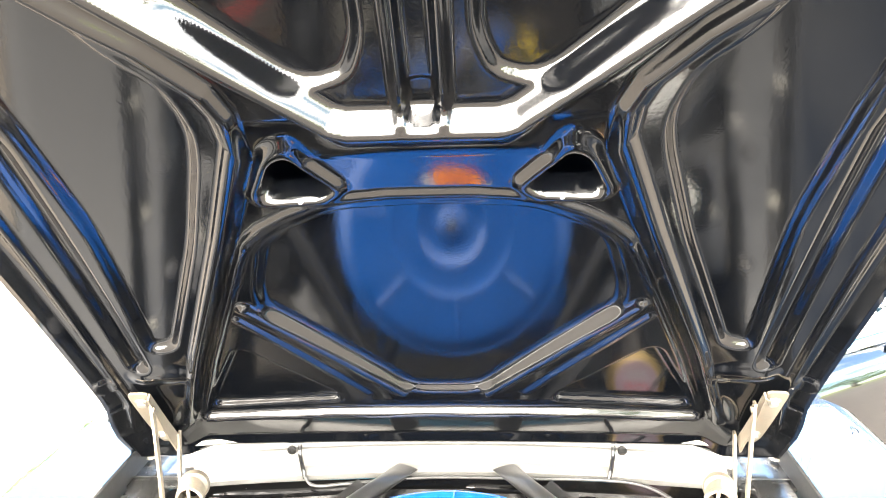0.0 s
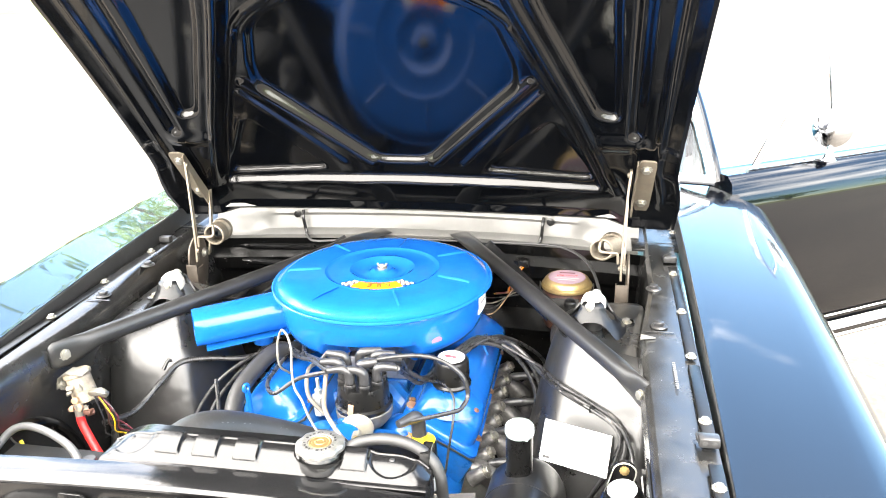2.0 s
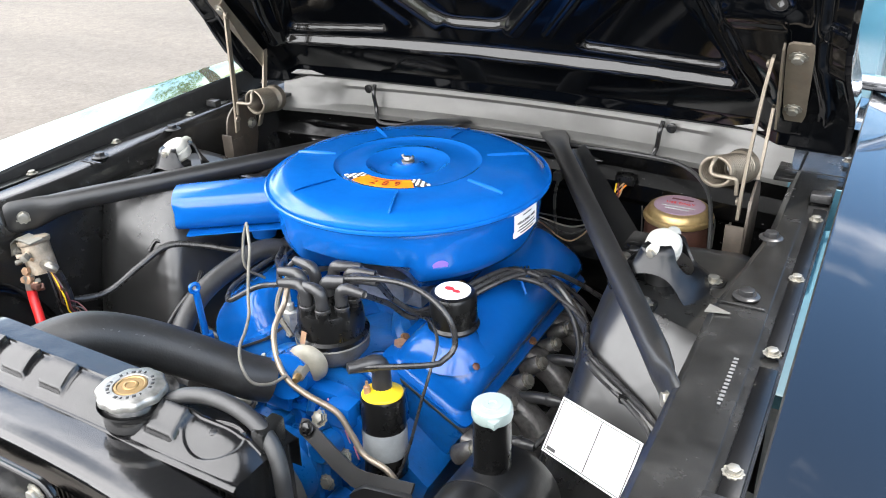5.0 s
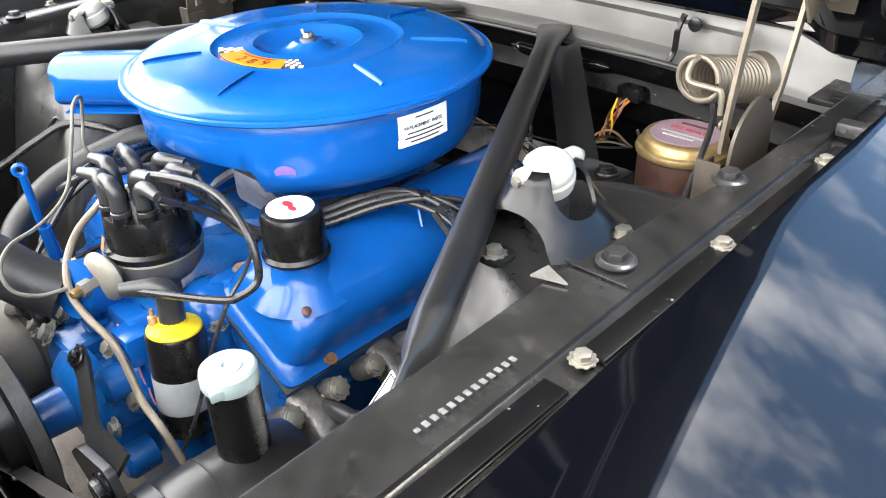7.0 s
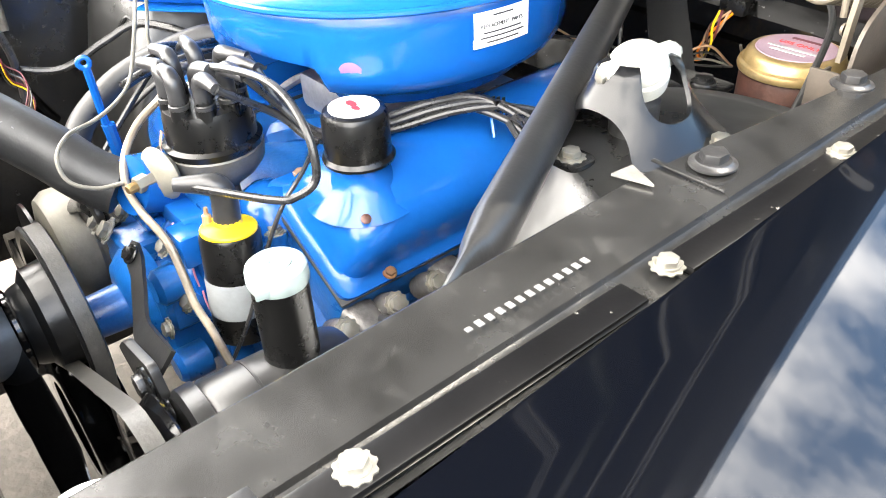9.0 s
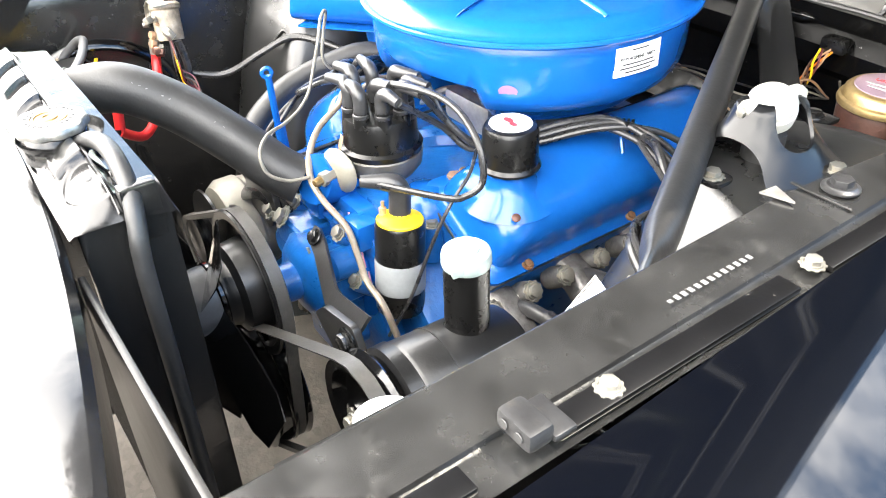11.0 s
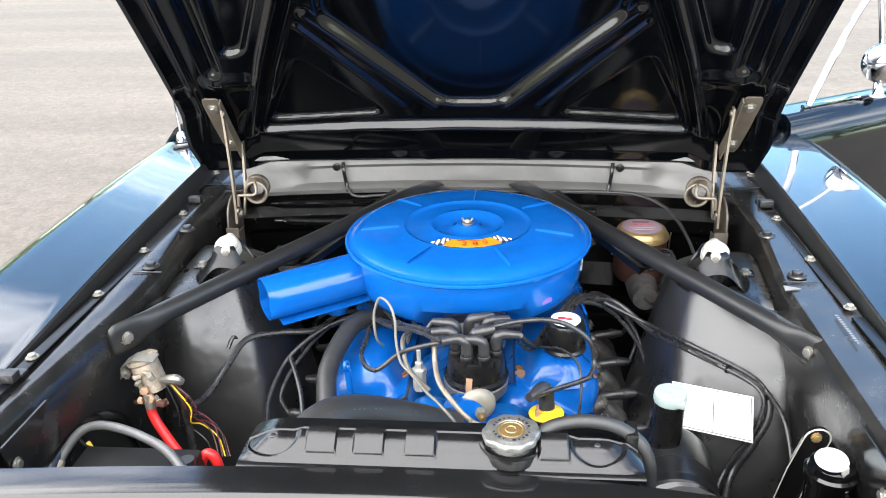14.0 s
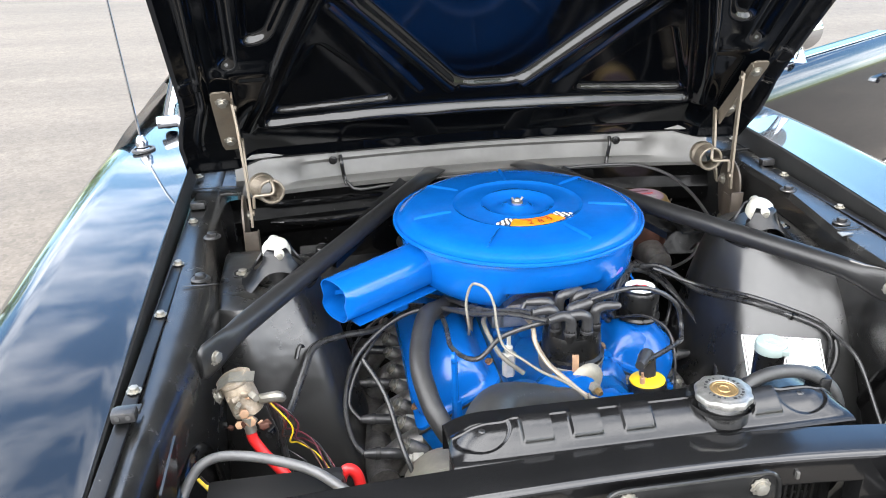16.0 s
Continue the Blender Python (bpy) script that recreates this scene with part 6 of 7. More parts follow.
def belt(name, circles, y, label):
    pts = []
    n = len(circles)
    for i in range(n):
        (x, z, r) = circles[i]
        (x0, z0, _), (x1, z1, _) = circles[i - 1], circles[(i + 1) % n]
        a0, a1 = math.atan2(z - z0, x - x0) - math.pi / 2, math.atan2(z1 - z, x1 - x) - math.pi / 2
        while a1 < a0:
            a1 += 2 * math.pi
        for k in range(9):
            a = a0 + (a1 - a0) * k / 8
            pts.append((x + r * math.cos(a), z + r * math.sin(a)))
    rings = []
    for x, z in pts + pts[:1]:
        rings.append((x, z))
    cx, cz = sum(p[0] for p in pts) / len(pts), sum(p[1] for p in pts) / len(pts)
    prof = []
    for x, z in rings:
        d = Vector((x - cx, z - cz)).normalized() * 0.005
        prof.append([(x + d.x, y - 0.0075, z + d.y), (x + d.x, y + 0.0075, z + d.y), (x - d.x, y + 0.005, z - d.y), (x - d.x, y - 0.005, z - d.y)])
    return solid(name, loft(prof, True, False), "belt_rubber_sunlit", label, "belt", group="fan belts")


belt("fan_belt", [(0.0, 0.480, 0.090), (0.014, 0.645, 0.093), (-0.19, 0.60, 0.034)], 0.596, "dusty black rubber fan belt round three pulleys, coloured as sunlit")
belt("steering_belt", [(0.0, 0.480, 0.092), (0.317, 0.670, 0.065)], 0.575, "dusty black rubber steering pump belt, coloured as sunlit")

# power steering pump
pump = thing("power_steering_pump", (0.318, 0.69, 0.55), "black power steering pump with a tall filler neck", "steering pump")
pump_at = aim((0.318, 0.606, 0.660), (0.06, 1, 0))
part("body", lathe([(0, 0), (0.062, 0.0), (0.067, 0.004), (0.068, 0.018), (0.064, 0.020), (0.066, 0.024), (0.066, 0.125), (0.060, 0.140), (0.045, 0.146), (0, 0.146)], 44, pump_at), "pump_black", pump)
part("band", lathe([(0.0655, 0.056), (0.0670, 0.0565), (0.0670, 0.0585), (0.0655, 0.059)], 44, pump_at), "grey_steel", pump, "thin clamp band")
neck_at = Matrix.Translation((0.314, 0.701, 0))
part("neck", lathe([(0.026, 0.712), (0.0235, 0.722), (0.0222, 0.726), (0.0222, 0.797), (0.020, 0.80)], 32, neck_at), "plastic_black", pump)
cap_part = part("cap", lathe([(0.0205, 0.794), (0.0232, 0.795), (0.0240, 0.798), (0.0238, 0.806), (0.0230, 0.8095), (0.021, 0.8112), (0.012, 0.8115), (0.012, 0.8125), (0.005, 0.8125), (0.004, 0.8105), (0, 0.8105)], 36, neck_at), "mint_cap", pump, "pale mint green filler cap")
part("cap_tab", prism([(0.015, -0.014), (0.031, 0.0), (0.015, 0.014)], 0.797, 0.806, 0.0015, neck_at @ Matrix.Rotation(radians(-60), 4, "Z")), "mint_cap", cap_part)
for k in range(4):
    a = radians(45 + 90 * k)
    bolt(pump, pump_at @ Vector((0.05 * math.cos(a), 0.05 * math.sin(a), -0.002)), (-0.06, -1, 0), 0, 1.2, BOLT_DARK)
part("bracket", prism(outline([(0.172, 0.694), (0.196, 0.716), (0.258, 0.728), (0.272, 0.700), (0.256, 0.668), (0.246, 0.615), (0.218, 0.612), (0.208, 0.668)], 0.008), -0.612, -0.604, 0.0015, Matrix.Rotation(radians(90), 4, "X")), "brace_black", pump, "black steel pump bracket")
for p in ((0.232, 0.603, 0.630), (0.238, 0.603, 0.662), (0.250, 0.603, 0.708)):
    bolt(pump, p, (0, -1, 0), 9, 1.3, BOLT_DARK)
part("pressure_hose", tube([(0.32, 0.75, 0.64), (0.36, 0.78, 0.60), (0.36, 0.86, 0.52), (0.30, 0.95, 0.45)], 0.010, 10), "rubber", pump)


# ---- label on the driver's tower ----
from mathutils.bvhtree import BVHTree

tower_tree = BVHTree.FromPolygons([Vector(p) for p in tower_geo.v], tower_geo.f)


def on_face(p, lift):
    """The place on the driver's tower under p, a little in front of its face."""
    hit, normal, _, _ = tower_tree.ray_cast(Vector(p) + LAB_N * 0.2, -LAB_N)
    return (hit if hit else Vector(p)) + LAB_N * lift


L_TL, L_TR, L_BL, L_BR = Vector((0.351, 0.847, 0.731)), Vector((0.468, 0.800, 0.736)), Vector((0.343, 0.796, 0.680)), Vector((0.460, 0.749, 0.685))
LAB_N = (L_BL - L_TL).cross(L_TR - L_TL).normalized()


CLEAR = max((on_face(L_TL.lerp(L_TR, a / 4).lerp(L_BL.lerp(L_BR, a / 4), b / 4), 0.0) - L_TL.lerp(L_TR, a / 4).lerp(L_BL.lerp(L_BR, a / 4), b / 4)).dot(LAB_N) for a in range(5) for b in range(5))


def label_patch(u0, u1, v0, v1, lift, nu=12, nv=10):
    """A flat piece of the paper, u along its top, v down, lifted off it."""
    at = lambda a, b: (L_TL.lerp(L_TR, a)).lerp(L_BL.lerp(L_BR, a), b) + LAB_N * CLEAR
    return loft([[at(a, b) + LAB_N * h for a, b in ((u0, v0), (u1, v0), (u1, v1), (u0, v1))] for h in (lift - 0.0006, lift)])


paper_label = thing("paper_label", (0.386, 0.818, 0.68), "white printed paper service label on the shock tower", "label")
sheet = part("sheet", label_patch(0, 1, 0, 1, 0.0025), "paper", paper_label)
for u0, u1, v0, v1 in ((0.02, 0.98, 0.03, 0.045), (0.02, 0.98, 0.955, 0.97), (0.02, 0.03, 0.03, 0.97), (0.97, 0.98, 0.03, 0.97), (0.52, 0.53, 0.05, 0.95)):
    part("border_line", label_patch(u0, u1, v0, v1, 0.0032, 8, 8), "ink", sheet)
for i in range(15):
    part("print_line", label_patch(0.06, 0.34 + 0.16 * ((i * 7) % 5) / 5, 0.09 + 0.05 * i, 0.105 + 0.05 * i, 0.0032, 6, 1), "grey_band", sheet)
    if i < 13:
        part("print_line", label_patch(0.57, 0.80 + 0.14 * ((i * 3) % 5) / 5, 0.10 + 0.055 * i, 0.113 + 0.055 * i, 0.0032, 6, 1), "grey_band", sheet)
part("oval_mark", label_patch(0.05, 0.16, 0.87, 0.93, 0.0034, 3, 1), "ink", sheet)

# ---- braces from the towers to the cowl ----
for side in (1, -1):
    brace = thing("brace", (side * 0.515, 0.695, 0.86), "black tubular brace from apron to cowl", "brace", "engine bay braces")
    A, B = Vector((side * 0.508, 0.712, 0.884)), Vector((side * 0.135, 1.345, 0.884))
    rings = []
    way = (B - A).normalized()
    across = way.cross(Vector((0, 0, 1))).normalized()
    upw = across.cross(way)
    for t, w, h in ((-0.032, 0.005, 0.017), (-0.029, 0.006, 0.022), (-0.018, 0.0065, 0.0265), (0.02, 0.0065, 0.0265), (0.038, 0.008, 0.0245), (0.060, 0.0125, 0.0205), (0.10, 0.0150, 0.0175), (0.5, 0.0158, 0.0165), (0.96, 0.0158, 0.0165), (1.02, 0.019, 0.013), (1.07, 0.024, 0.005), (1.11, 0.025, 0.003)):
        c = A.lerp(B, t) - Vector((0, 0, 0.008 * min(1, max(0, (0.10 - t) / 0.08))))
        rings.append([c + across * (w * math.cos(2 * math.pi * k / 20)) + upw * (h * math.sin(2 * math.pi * k / 20)) for k in range(20)])
    part("tube", loft(rings), "brace_black", brace, "", 50)
    inward = Vector((-side * 0.86, -0.50, 0.05)).normalized()
    bolt(brace, A + Vector((0, 0.002, -0.008)) + inward * 0.006, inward, 20, 0.95)
    stay = thing("cowl_stay", (side * 0.16, 1.35, 0.72), "black folded steel stay below the cowl", "stay", "cowl stays")
    q0, q1 = Vector((side * 0.165, 1.335, 0.878)), Vector((side * 0.345, 1.135, 0.80))
    aw = (q1 - q0).cross(Vector((0, 0, 1))).normalized()
    part("bar", loft([[c + aw * s + Vector((0, 0, h)) for s, h in ((-0.022, 0.014), (-0.020, -0.002), (-0.006, 0.003), (0.006, 0.003), (0.020, -0.002), (0.022, 0.014), (0.019, 0.014), (0.006, 0.008), (-0.006, 0.008), (-0.019, 0.014))] for c in (q0, q0.lerp(q1, 0.5), q1)]), "satin_black", stay)
    part("foot", box((side * 0.365, 1.110, 0.835), (0.06, 0.09, 0.006), 0.002, None), "satin_black", stay)
    for dx, dy in ((-0.012, -0.02), (0.012, 0.02)):
        bolt(stay, (side * 0.365 + dx, 1.110 + dy, 0.839), (0, 0, 1), 12, 1.1, BOLT_DARK)

# ---- shock absorber mounts ----
def mount_shell(c):
    """A stamped saddle: a dome with an arch cut at its foot and a deep notch across its top."""
    g = Geo()
    na, nh = 128, 20

    def place(a, t, inner):
        r = 0.029 + 0.014 * t + 0.024 * t ** 2.6 - inner
        if t < 0.12:
            r -= 0.007 * (1 - t / 0.12) ** 2
        q = 1 + 0.07 * math.cos(2 * (a - radians(78)))
        return (c.x + q * r * math.cos(a), c.y + 1.05 * q * r * math.sin(a), c.z + 0.060 * (1 - t) - inner * 0.3)

    for i in range(na):
        a = 2 * math.pi * i / na
        deg = math.degrees(a)
        notch = min(abs((deg - b + 180) % 360 - 180) for b in (-2, 178)) / 46.0
        arch = min(abs((deg - b + 180) % 360 - 180) for b in (-92, 88)) / 42.0
        t0 = 0.64 * math.sqrt(max(0.0, 1 - notch ** 2.4))
        t1 = 1 - 0.50 * math.sqrt(max(0.0, 1 - arch ** 2.2))
        t1 = max(t1, t0 + 0.14)
        g.v += [place(a, t0 + (t1 - t0) * k / nh, 0.0) for k in range(nh + 1)]
        g.v += [place(a, t1 + (t0 - t1) * k / nh, 0.003) for k in range(nh + 1)]
    w = 2 * (nh + 1)
    for i in range(na):
        for k in range(w):
            p, q = i * w + k, i * w + (k + 1) % w
            p2, q2 = (i + 1) % na * w + k, (i + 1) % na * w + (k + 1) % w
            g.f.append((p, p2, q2, q))
    return g


for side in (1, -1):
    mount = thing("shock_mount", (side * 0.435, 0.968, 0.866), "dark stamped shock absorber mount with a white bushing", "shock mount", "shock mounts")
    C = Vector((side * 0.424, 0.965, 0.866))
    shell_geo = mount_shell(Vector((0.424, 0.965, 0.866)))
    part("bracket", shell_geo if side > 0 else shell_geo.mirrored(), "mount_black", mount, "", 50)
    for a in (20, 150, 270):
        q = C + Vector((side * 0.066 * math.cos(radians(a)), 0.070 * math.sin(radians(a)), -0.001))
        part("foot", prism(outline([(-0.016, -0.014), (0.016, -0.014), (0.016, 0.014), (-0.016, 0.014)], 0.010), 0, 0.004, 0.001, Matrix.Translation(q)), "satin_black", mount)
        bolt(mount, q + Vector((0, 0, 0.003)), (0, 0, 1), 22, 0.9)
    b_way = Vector((side * 0.16, -0.30, 0.92)).normalized()
    b_at = aim(C + Vector((0, 0, 0.046)), b_way)
    part("bushing", lathe([(0, -0.014), (0.016, -0.014), (0.0215, -0.009), (0.0228, -0.002), (0.0232, 0.003), (0.0216, 0.0055), (0.0224, 0.009), (0.0210, 0.0145), (0.0175, 0.0185), (0.0120, 0.0200), (0, 0.0205)], 30, b_at), "bushing_white", mount, "white rubber bushing")
    bar_way = Vector((side * 0.18, 0.97, 0.06)).normalized()
    bar_c = C + Vector((0, 0, 0.054))
    part("cross_bar", tube([bar_c - bar_way * 0.034, bar_c - bar_way * 0.030, bar_c + bar_way * 0.030, bar_c + bar_way * 0.034], [0.007, 0.0095, 0.0095, 0.007], 12, smooth=False), "bushing_white", mount, "pale cross bar")
    for q in (-1, 1):
        bolt(mount, bar_c + bar_way * (0.033 * q), bar_way * q, 15, 0.6)
    part("damper_rod", lathe([(0.017, -0.02), (0.019, 0.0), (0.019, 0.026), (0.010, 0.030), (0.010, 0.040)], 18, Matrix.Translation(C)), "rubber", mount)

# ---- hood hinges ----
for side in (1, -1):
    base = outline([(1.140, 0.79), (1.222, 0.79), (1.245, 0.86), (1.238, 0.912), (1.200, 0.935), (1.160, 0.91)], 0.02)
    hinge = part("hood_hinge", prism(base, -0.002, 0.002, 0.0008, Matrix.Translation((side * 0.494, 0, 0)) @ Matrix(((0, 0, 1, 0), (1, 0, 0, 0), (0, 1, 0, 0), (0, 0, 0, 1)))), "hinge_dark", car, "bare tan metal hood hinge")
    plate = []
    for v, w in ((0.030, 0.011), (0.026, 0.016), (0.015, 0.0175), (-0.06, 0.017), (-0.13, 0.016), (-0.15, 0.012)):
        plate.append([hood_at(side * (0.516 + s * w) + 0.006, v, 0.012 + q, True) for s, q in ((-1, 0), (1, 0), (1, 0.004), (-1, 0.004))])
    part("hood_plate", loft(plate), "hinge_metal", hinge)
    part("plate_edge", loft([[hood_at(side * 0.494 + 0.006, v, 0.014 + q, True) + Vector((side * s, 0, 0)) for s, q in ((0, 0), (0.003, 0), (0.003, k), (0, k))] for v, k in ((0.028, 0.012), (-0.06, 0.022), (-0.14, 0.026))]), "hinge_metal", hinge)
    for v in (0.004, -0.115):
        bolt(hinge, hood_at(side * 0.514 + 0.006, v, 0.016, True), HN, 10, 1.0)

    part("base_channel", box((side * 0.481, 1.142, 0.832), (0.026, 0.004, 0.095), 0.0015), "hinge_dark", hinge)
    part("base_channel", box((side * 0.470, 1.158, 0.828), (0.003, 0.034, 0.085), 0.0012), "hinge_dark", hinge)

    def bar(pts, w, name, th=0.0022):
        rings = []
        for p in pts:
            p = Vector(p)
            rings.append([p + Vector((side * q, 0, 0)) + Vector((0, s, s * 0.25)) for q, s in ((-th, -w), (th, -w), (th, w), (-th, w))])
        return part(name, loft(rings), "hinge_metal", hinge)

    bar([(side * 0.490, 1.196, 1.110), (side * 0.486, 1.190, 1.07), (side * 0.481, 1.180, 0.98), (side * 0.479, 1.174, 0.915), (side * 0.479, 1.170, 0.880)], 0.0052, "front_link")
    bar([(side * 0.490, 1.290, 1.015), (side * 0.489, 1.280, 0.97), (side * 0.488, 1.268, 0.92), (side * 0.488, 1.245, 0.87)], 0.0055, "rear_link")
    for y, z in ((1.16, 0.83), (1.21, 0.80), (1.225, 0.88)):
        bolt(hinge, (side * 0.4915, y, z), (-side, 0, 0), 12, 0.9)
    for y, z in ((1.193, 1.10), (1.172, 0.905)):
        part("rivet", lathe([(0.006, 0), (0.005, 0.003), (0, 0.004)], 12, aim((side * (0.476 if z < 1 else 0.486), y, z), (-side, 0, 0))), "hinge_metal", hinge)
    spring = []
    for k in range(13 * 20 + 1):
        a = 2 * math.pi * k / 20
        t = k / 260
        spring.append((side * (0.437 + 0.022 * t) + 0.0222 * math.cos(a), 1.184 + 0.066 * t, 0.940 - 0.014 * t + 0.0222 * math.sin(a)))
    part("spring", tube(spring, 0.0028, 8, smooth=False), "hinge_metal", hinge, "tan coil spring")
    part("spring_hook", tube([(side * 0.437, 1.184, 0.962), (side * 0.434, 1.176, 0.957), (side * 0.433, 1.172, 0.945), (side * 0.440, 1.171, 0.940), (side * 0.462, 1.171, 0.939), (side * 0.470, 1.171, 0.936), (side * 0.472, 1.171, 0.915)], 0.0030, 8), "hinge_metal", hinge)
    part("spring_seat", lathe([(0.014, 0), (0.018, 0.004), (0.025, 0.010), (0.027, 0.020), (0.027, 0.024)], 28, aim((side * 0.456, 1.246, 0.928), (side * 0.24, 1, -0.18))), "hinge_metal", hinge)

# cowl details: clips, wire and weld marks
for side in (1, -1):
    clip = Geo()
    y = 1.345 + 0.075 * (1 - (0.30 / 0.6) ** 2)
    clip.join(tube([(side * 0.302, y + 0.002, 0.935), (side * 0.300, y - 0.008, 0.918), (side * 0.297, y - 0.006, 0.890), (side * 0.292, y - 0.014, 0.872)], 0.0042, 8))
    clip.join(lathe([(0.009, 0), (0.009, 0.003), (0.004, 0.004), (0, 0.004)], 14, aim((side * 0.318, y + 0.002, 0.925), (0, -1, 0))))
    part("wire_clip", clip, "satin_black", car, "black wire clip on the cowl")
cable = thing("cowl_cable", (0.2, 1.40, 0.87), "thin grey cable running along the cowl", "cable")
part("cable", tube([(-0.292, 1.385, 0.880), (-0.27, 1.372, 0.866), (-0.20, 1.378, 0.868), (-0.05, 1.395, 0.872), (0.15, 1.392, 0.872), (0.29, 1.375, 0.878), (0.36, 1.345, 0.880), (0.41, 1.29, 0.868), (0.435, 1.22, 0.84), (0.45, 1.15, 0.80)], 0.0035, 8), "rubber", cable)

loose = thing("loose_wires", (0.18, 1.25, 0.78), "thin loose wires hanging behind the engine", "wiring", "wiring harnesses")
for k in range(4):
    part("wire", tube([(0.05, 1.22 + 0.02 * k, 0.775), (0.12, 1.245 + 0.015 * k, 0.790 - 0.012 * k), (0.19, 1.28, 0.775 - 0.014 * k), (0.245, 1.325, 0.765 + 0.008 * k), (0.27, 1.36, 0.76)], 0.0016, 6), ("wire_black", "cast_zinc", "wire_black", "copper")[k], loose)
part("plug", box((0.152, 1.30, 0.845), (0.016, 0.018, 0.016), 0.003), "rubber", loose)
part("wire", tube([(0.152, 1.30, 0.84), (0.150, 1.29, 0.80), (0.16, 1.28, 0.74)], 0.003, 7), "wire_black", loose)

# ---- brake master cylinder ----
jar = thing("brake_master_cylinder", (0.363, 1.335, 0.70), "brown brake fluid jar with a gold lid", "brake cylinder")
at_j = Matrix.Translation((0.363, 1.325, 0))
part("jar", lathe([(0.050, 0.70), (0.0555, 0.712), (0.0560, 0.740), (0.0555, 0.786), (0.050, 0.797)], 40, at_j), "rust_brown", jar)
part("lid", lathe([(0.050, 0.793), (0.0585, 0.795), (0.0595, 0.799), (0.058, 0.803), (0.0545, 0.805), (0.0520, 0.8125), (0.049, 0.8160), (0.044, 0.8175), (0, 0.8175)], 44, at_j), "gold_cad", jar, "gold plated lid")
lid_label = part("lid_label", lathe([(0.043, 0.8176), (0.042, 0.8184), (0, 0.8185)], 36, at_j), "jar_label", jar, "worn silver and red lid label")
part("print", lettering("USE ONLY", 0.0105, Matrix.Translation((0.363, 1.331, 0.8187))), "red", lid_label, "red print")
part("print_line", box((0.363, 1.348, 0.8187), (0.036, 0.005, 0.0006), 0.0), "maroon", lid_label)
for i, w in enumerate((0.028, 0.020)):
    part("print_line", box((0.363, 1.316 - 0.010 * i, 0.8187), (2 * w, 0.004, 0.0006), 0.0), "grey_band", lid_label)
part("bail", tube([(0.363 - 0.0605, 1.325, 0.75), (0.363 - 0.0615, 1.323, 0.79), (0.363 - 0.061, 1.315, 0.808)], 0.0016, 6), "steel", jar)
part("bail", tube([(0.363 + 0.0605, 1.325, 0.75), (0.363 + 0.0615, 1.323, 0.79), (0.363 + 0.061, 1.315, 0.808)], 0.0016, 6), "steel", jar)
part("cylinder", tube([(0.363, 1.40, 0.70), (0.363, 1.25, 0.70), (0.363, 1.21, 0.70)], [0.034, 0.032, 0.026], 20), "cast_iron", jar)
part("brake_line", tube([(0.36, 1.215, 0.70), (0.37, 1.17, 0.71), (0.40, 1.15, 0.74), (0.425, 1.17, 0.76), (0.43, 1.21, 0.73)], 0.0032, 8), "steel", jar)

# wiring plug on the firewall
plug = thing("wiring_plug", (0.24, 1.375, 0.80), "black firewall plug with orange and brown wires", "wiring")
part("plug", box((0.252, 1.378, 0.828), (0.036, 0.024, 0.020), 0.005), "plastic_black", plug)
trunk_line = [Vector(p) for p in ((0.248, 1.364, 0.822), (0.243, 1.352, 0.806), (0.238, 1.350, 0.788), (0.230, 1.352, 0.770), (0.222, 1.358, 0.757), (0.190, 1.362, 0.750))]
for k in range(6):
    spread = (0.009, 0.007, 0.006, 0.007, 0.004, 0.003)
    part("wire", tube([p + Vector((r * math.cos(k * 1.05 + 1.3 * j), 0.4 * r * math.sin(k * 1.05 + 1.3 * j), 0.2 * r * math.sin(2.0 * k))) for j, (p, r) in enumerate(zip(trunk_line, spread))], 0.0016, 6), ("orange", "copper", "rust_brown", "yellow", "maroon", "copper")[k], plug)

# ---- left side: starter relay, battery, cables ----
relay = thing("starter_relay", (-0.487, 0.705, 0.78), "corroded starter relay with cable terminals on the apron", "relay")
r_at = aim((-0.472, 0.700, 0.812), (-0.30, 0.12, 1))
part("can", lathe([(0, -0.020), (0.0215, -0.020), (0.022, -0.016), (0.0212, 0.026), (0.024, 0.029), (0.0245, 0.035), (0.019, 0.039), (0, 0.039)], 28, r_at), "corroded", relay, "corroded tan can")
part("bracket", loft([[(px, 0.690 + s * 0.012, pz + h) for s, h in ((-1, 0), (1, 0), (1, 0.002), (-1, 0.002))] for px, pz in ((-0.452, 0.8515), (-0.485, 0.8535), (-0.502, 0.842), (-0.508, 0.820))]), "zinc", relay)
bolt(relay, (-0.505, 0.690, 0.826), (0.9, 0, 0.4), 0, 0.9)
for x, y, z, r in ((-0.470, 0.672, 0.806, 0.007), (-0.462, 0.668, 0.795, 0.0075), (-0.478, 0.670, 0.790, 0.006)):
    part("terminal", prism([(r * math.cos(math.pi / 3 * i), r * math.sin(math.pi / 3 * i)) for i in range(6)], -0.5 * r, 0.5 * r, 0.001, aim((x, y, z), (0.2, -1, 0.3), 900 * x)), "copper", relay, "corroded copper nut")
crust = random.Random(11)
for k in range(16):
    p = Vector((-0.470, 0.688, 0.806)) + Vector((crust.uniform(-0.022, 0.034), crust.uniform(-0.022, 0.004), crust.uniform(-0.030, 0.030)))
    q = crust.uniform(0.004, 0.009)
    part("terminal", box((0, 0, 0), (q * 1.6, q, q * 1.2), q * 0.25, aim(p, (crust.uniform(-1, 1), crust.uniform(-1, 1), crust.uniform(-1, 1)))), ("corroded", "copper", "cast_zinc", "rust_brown")[k % 4], relay)
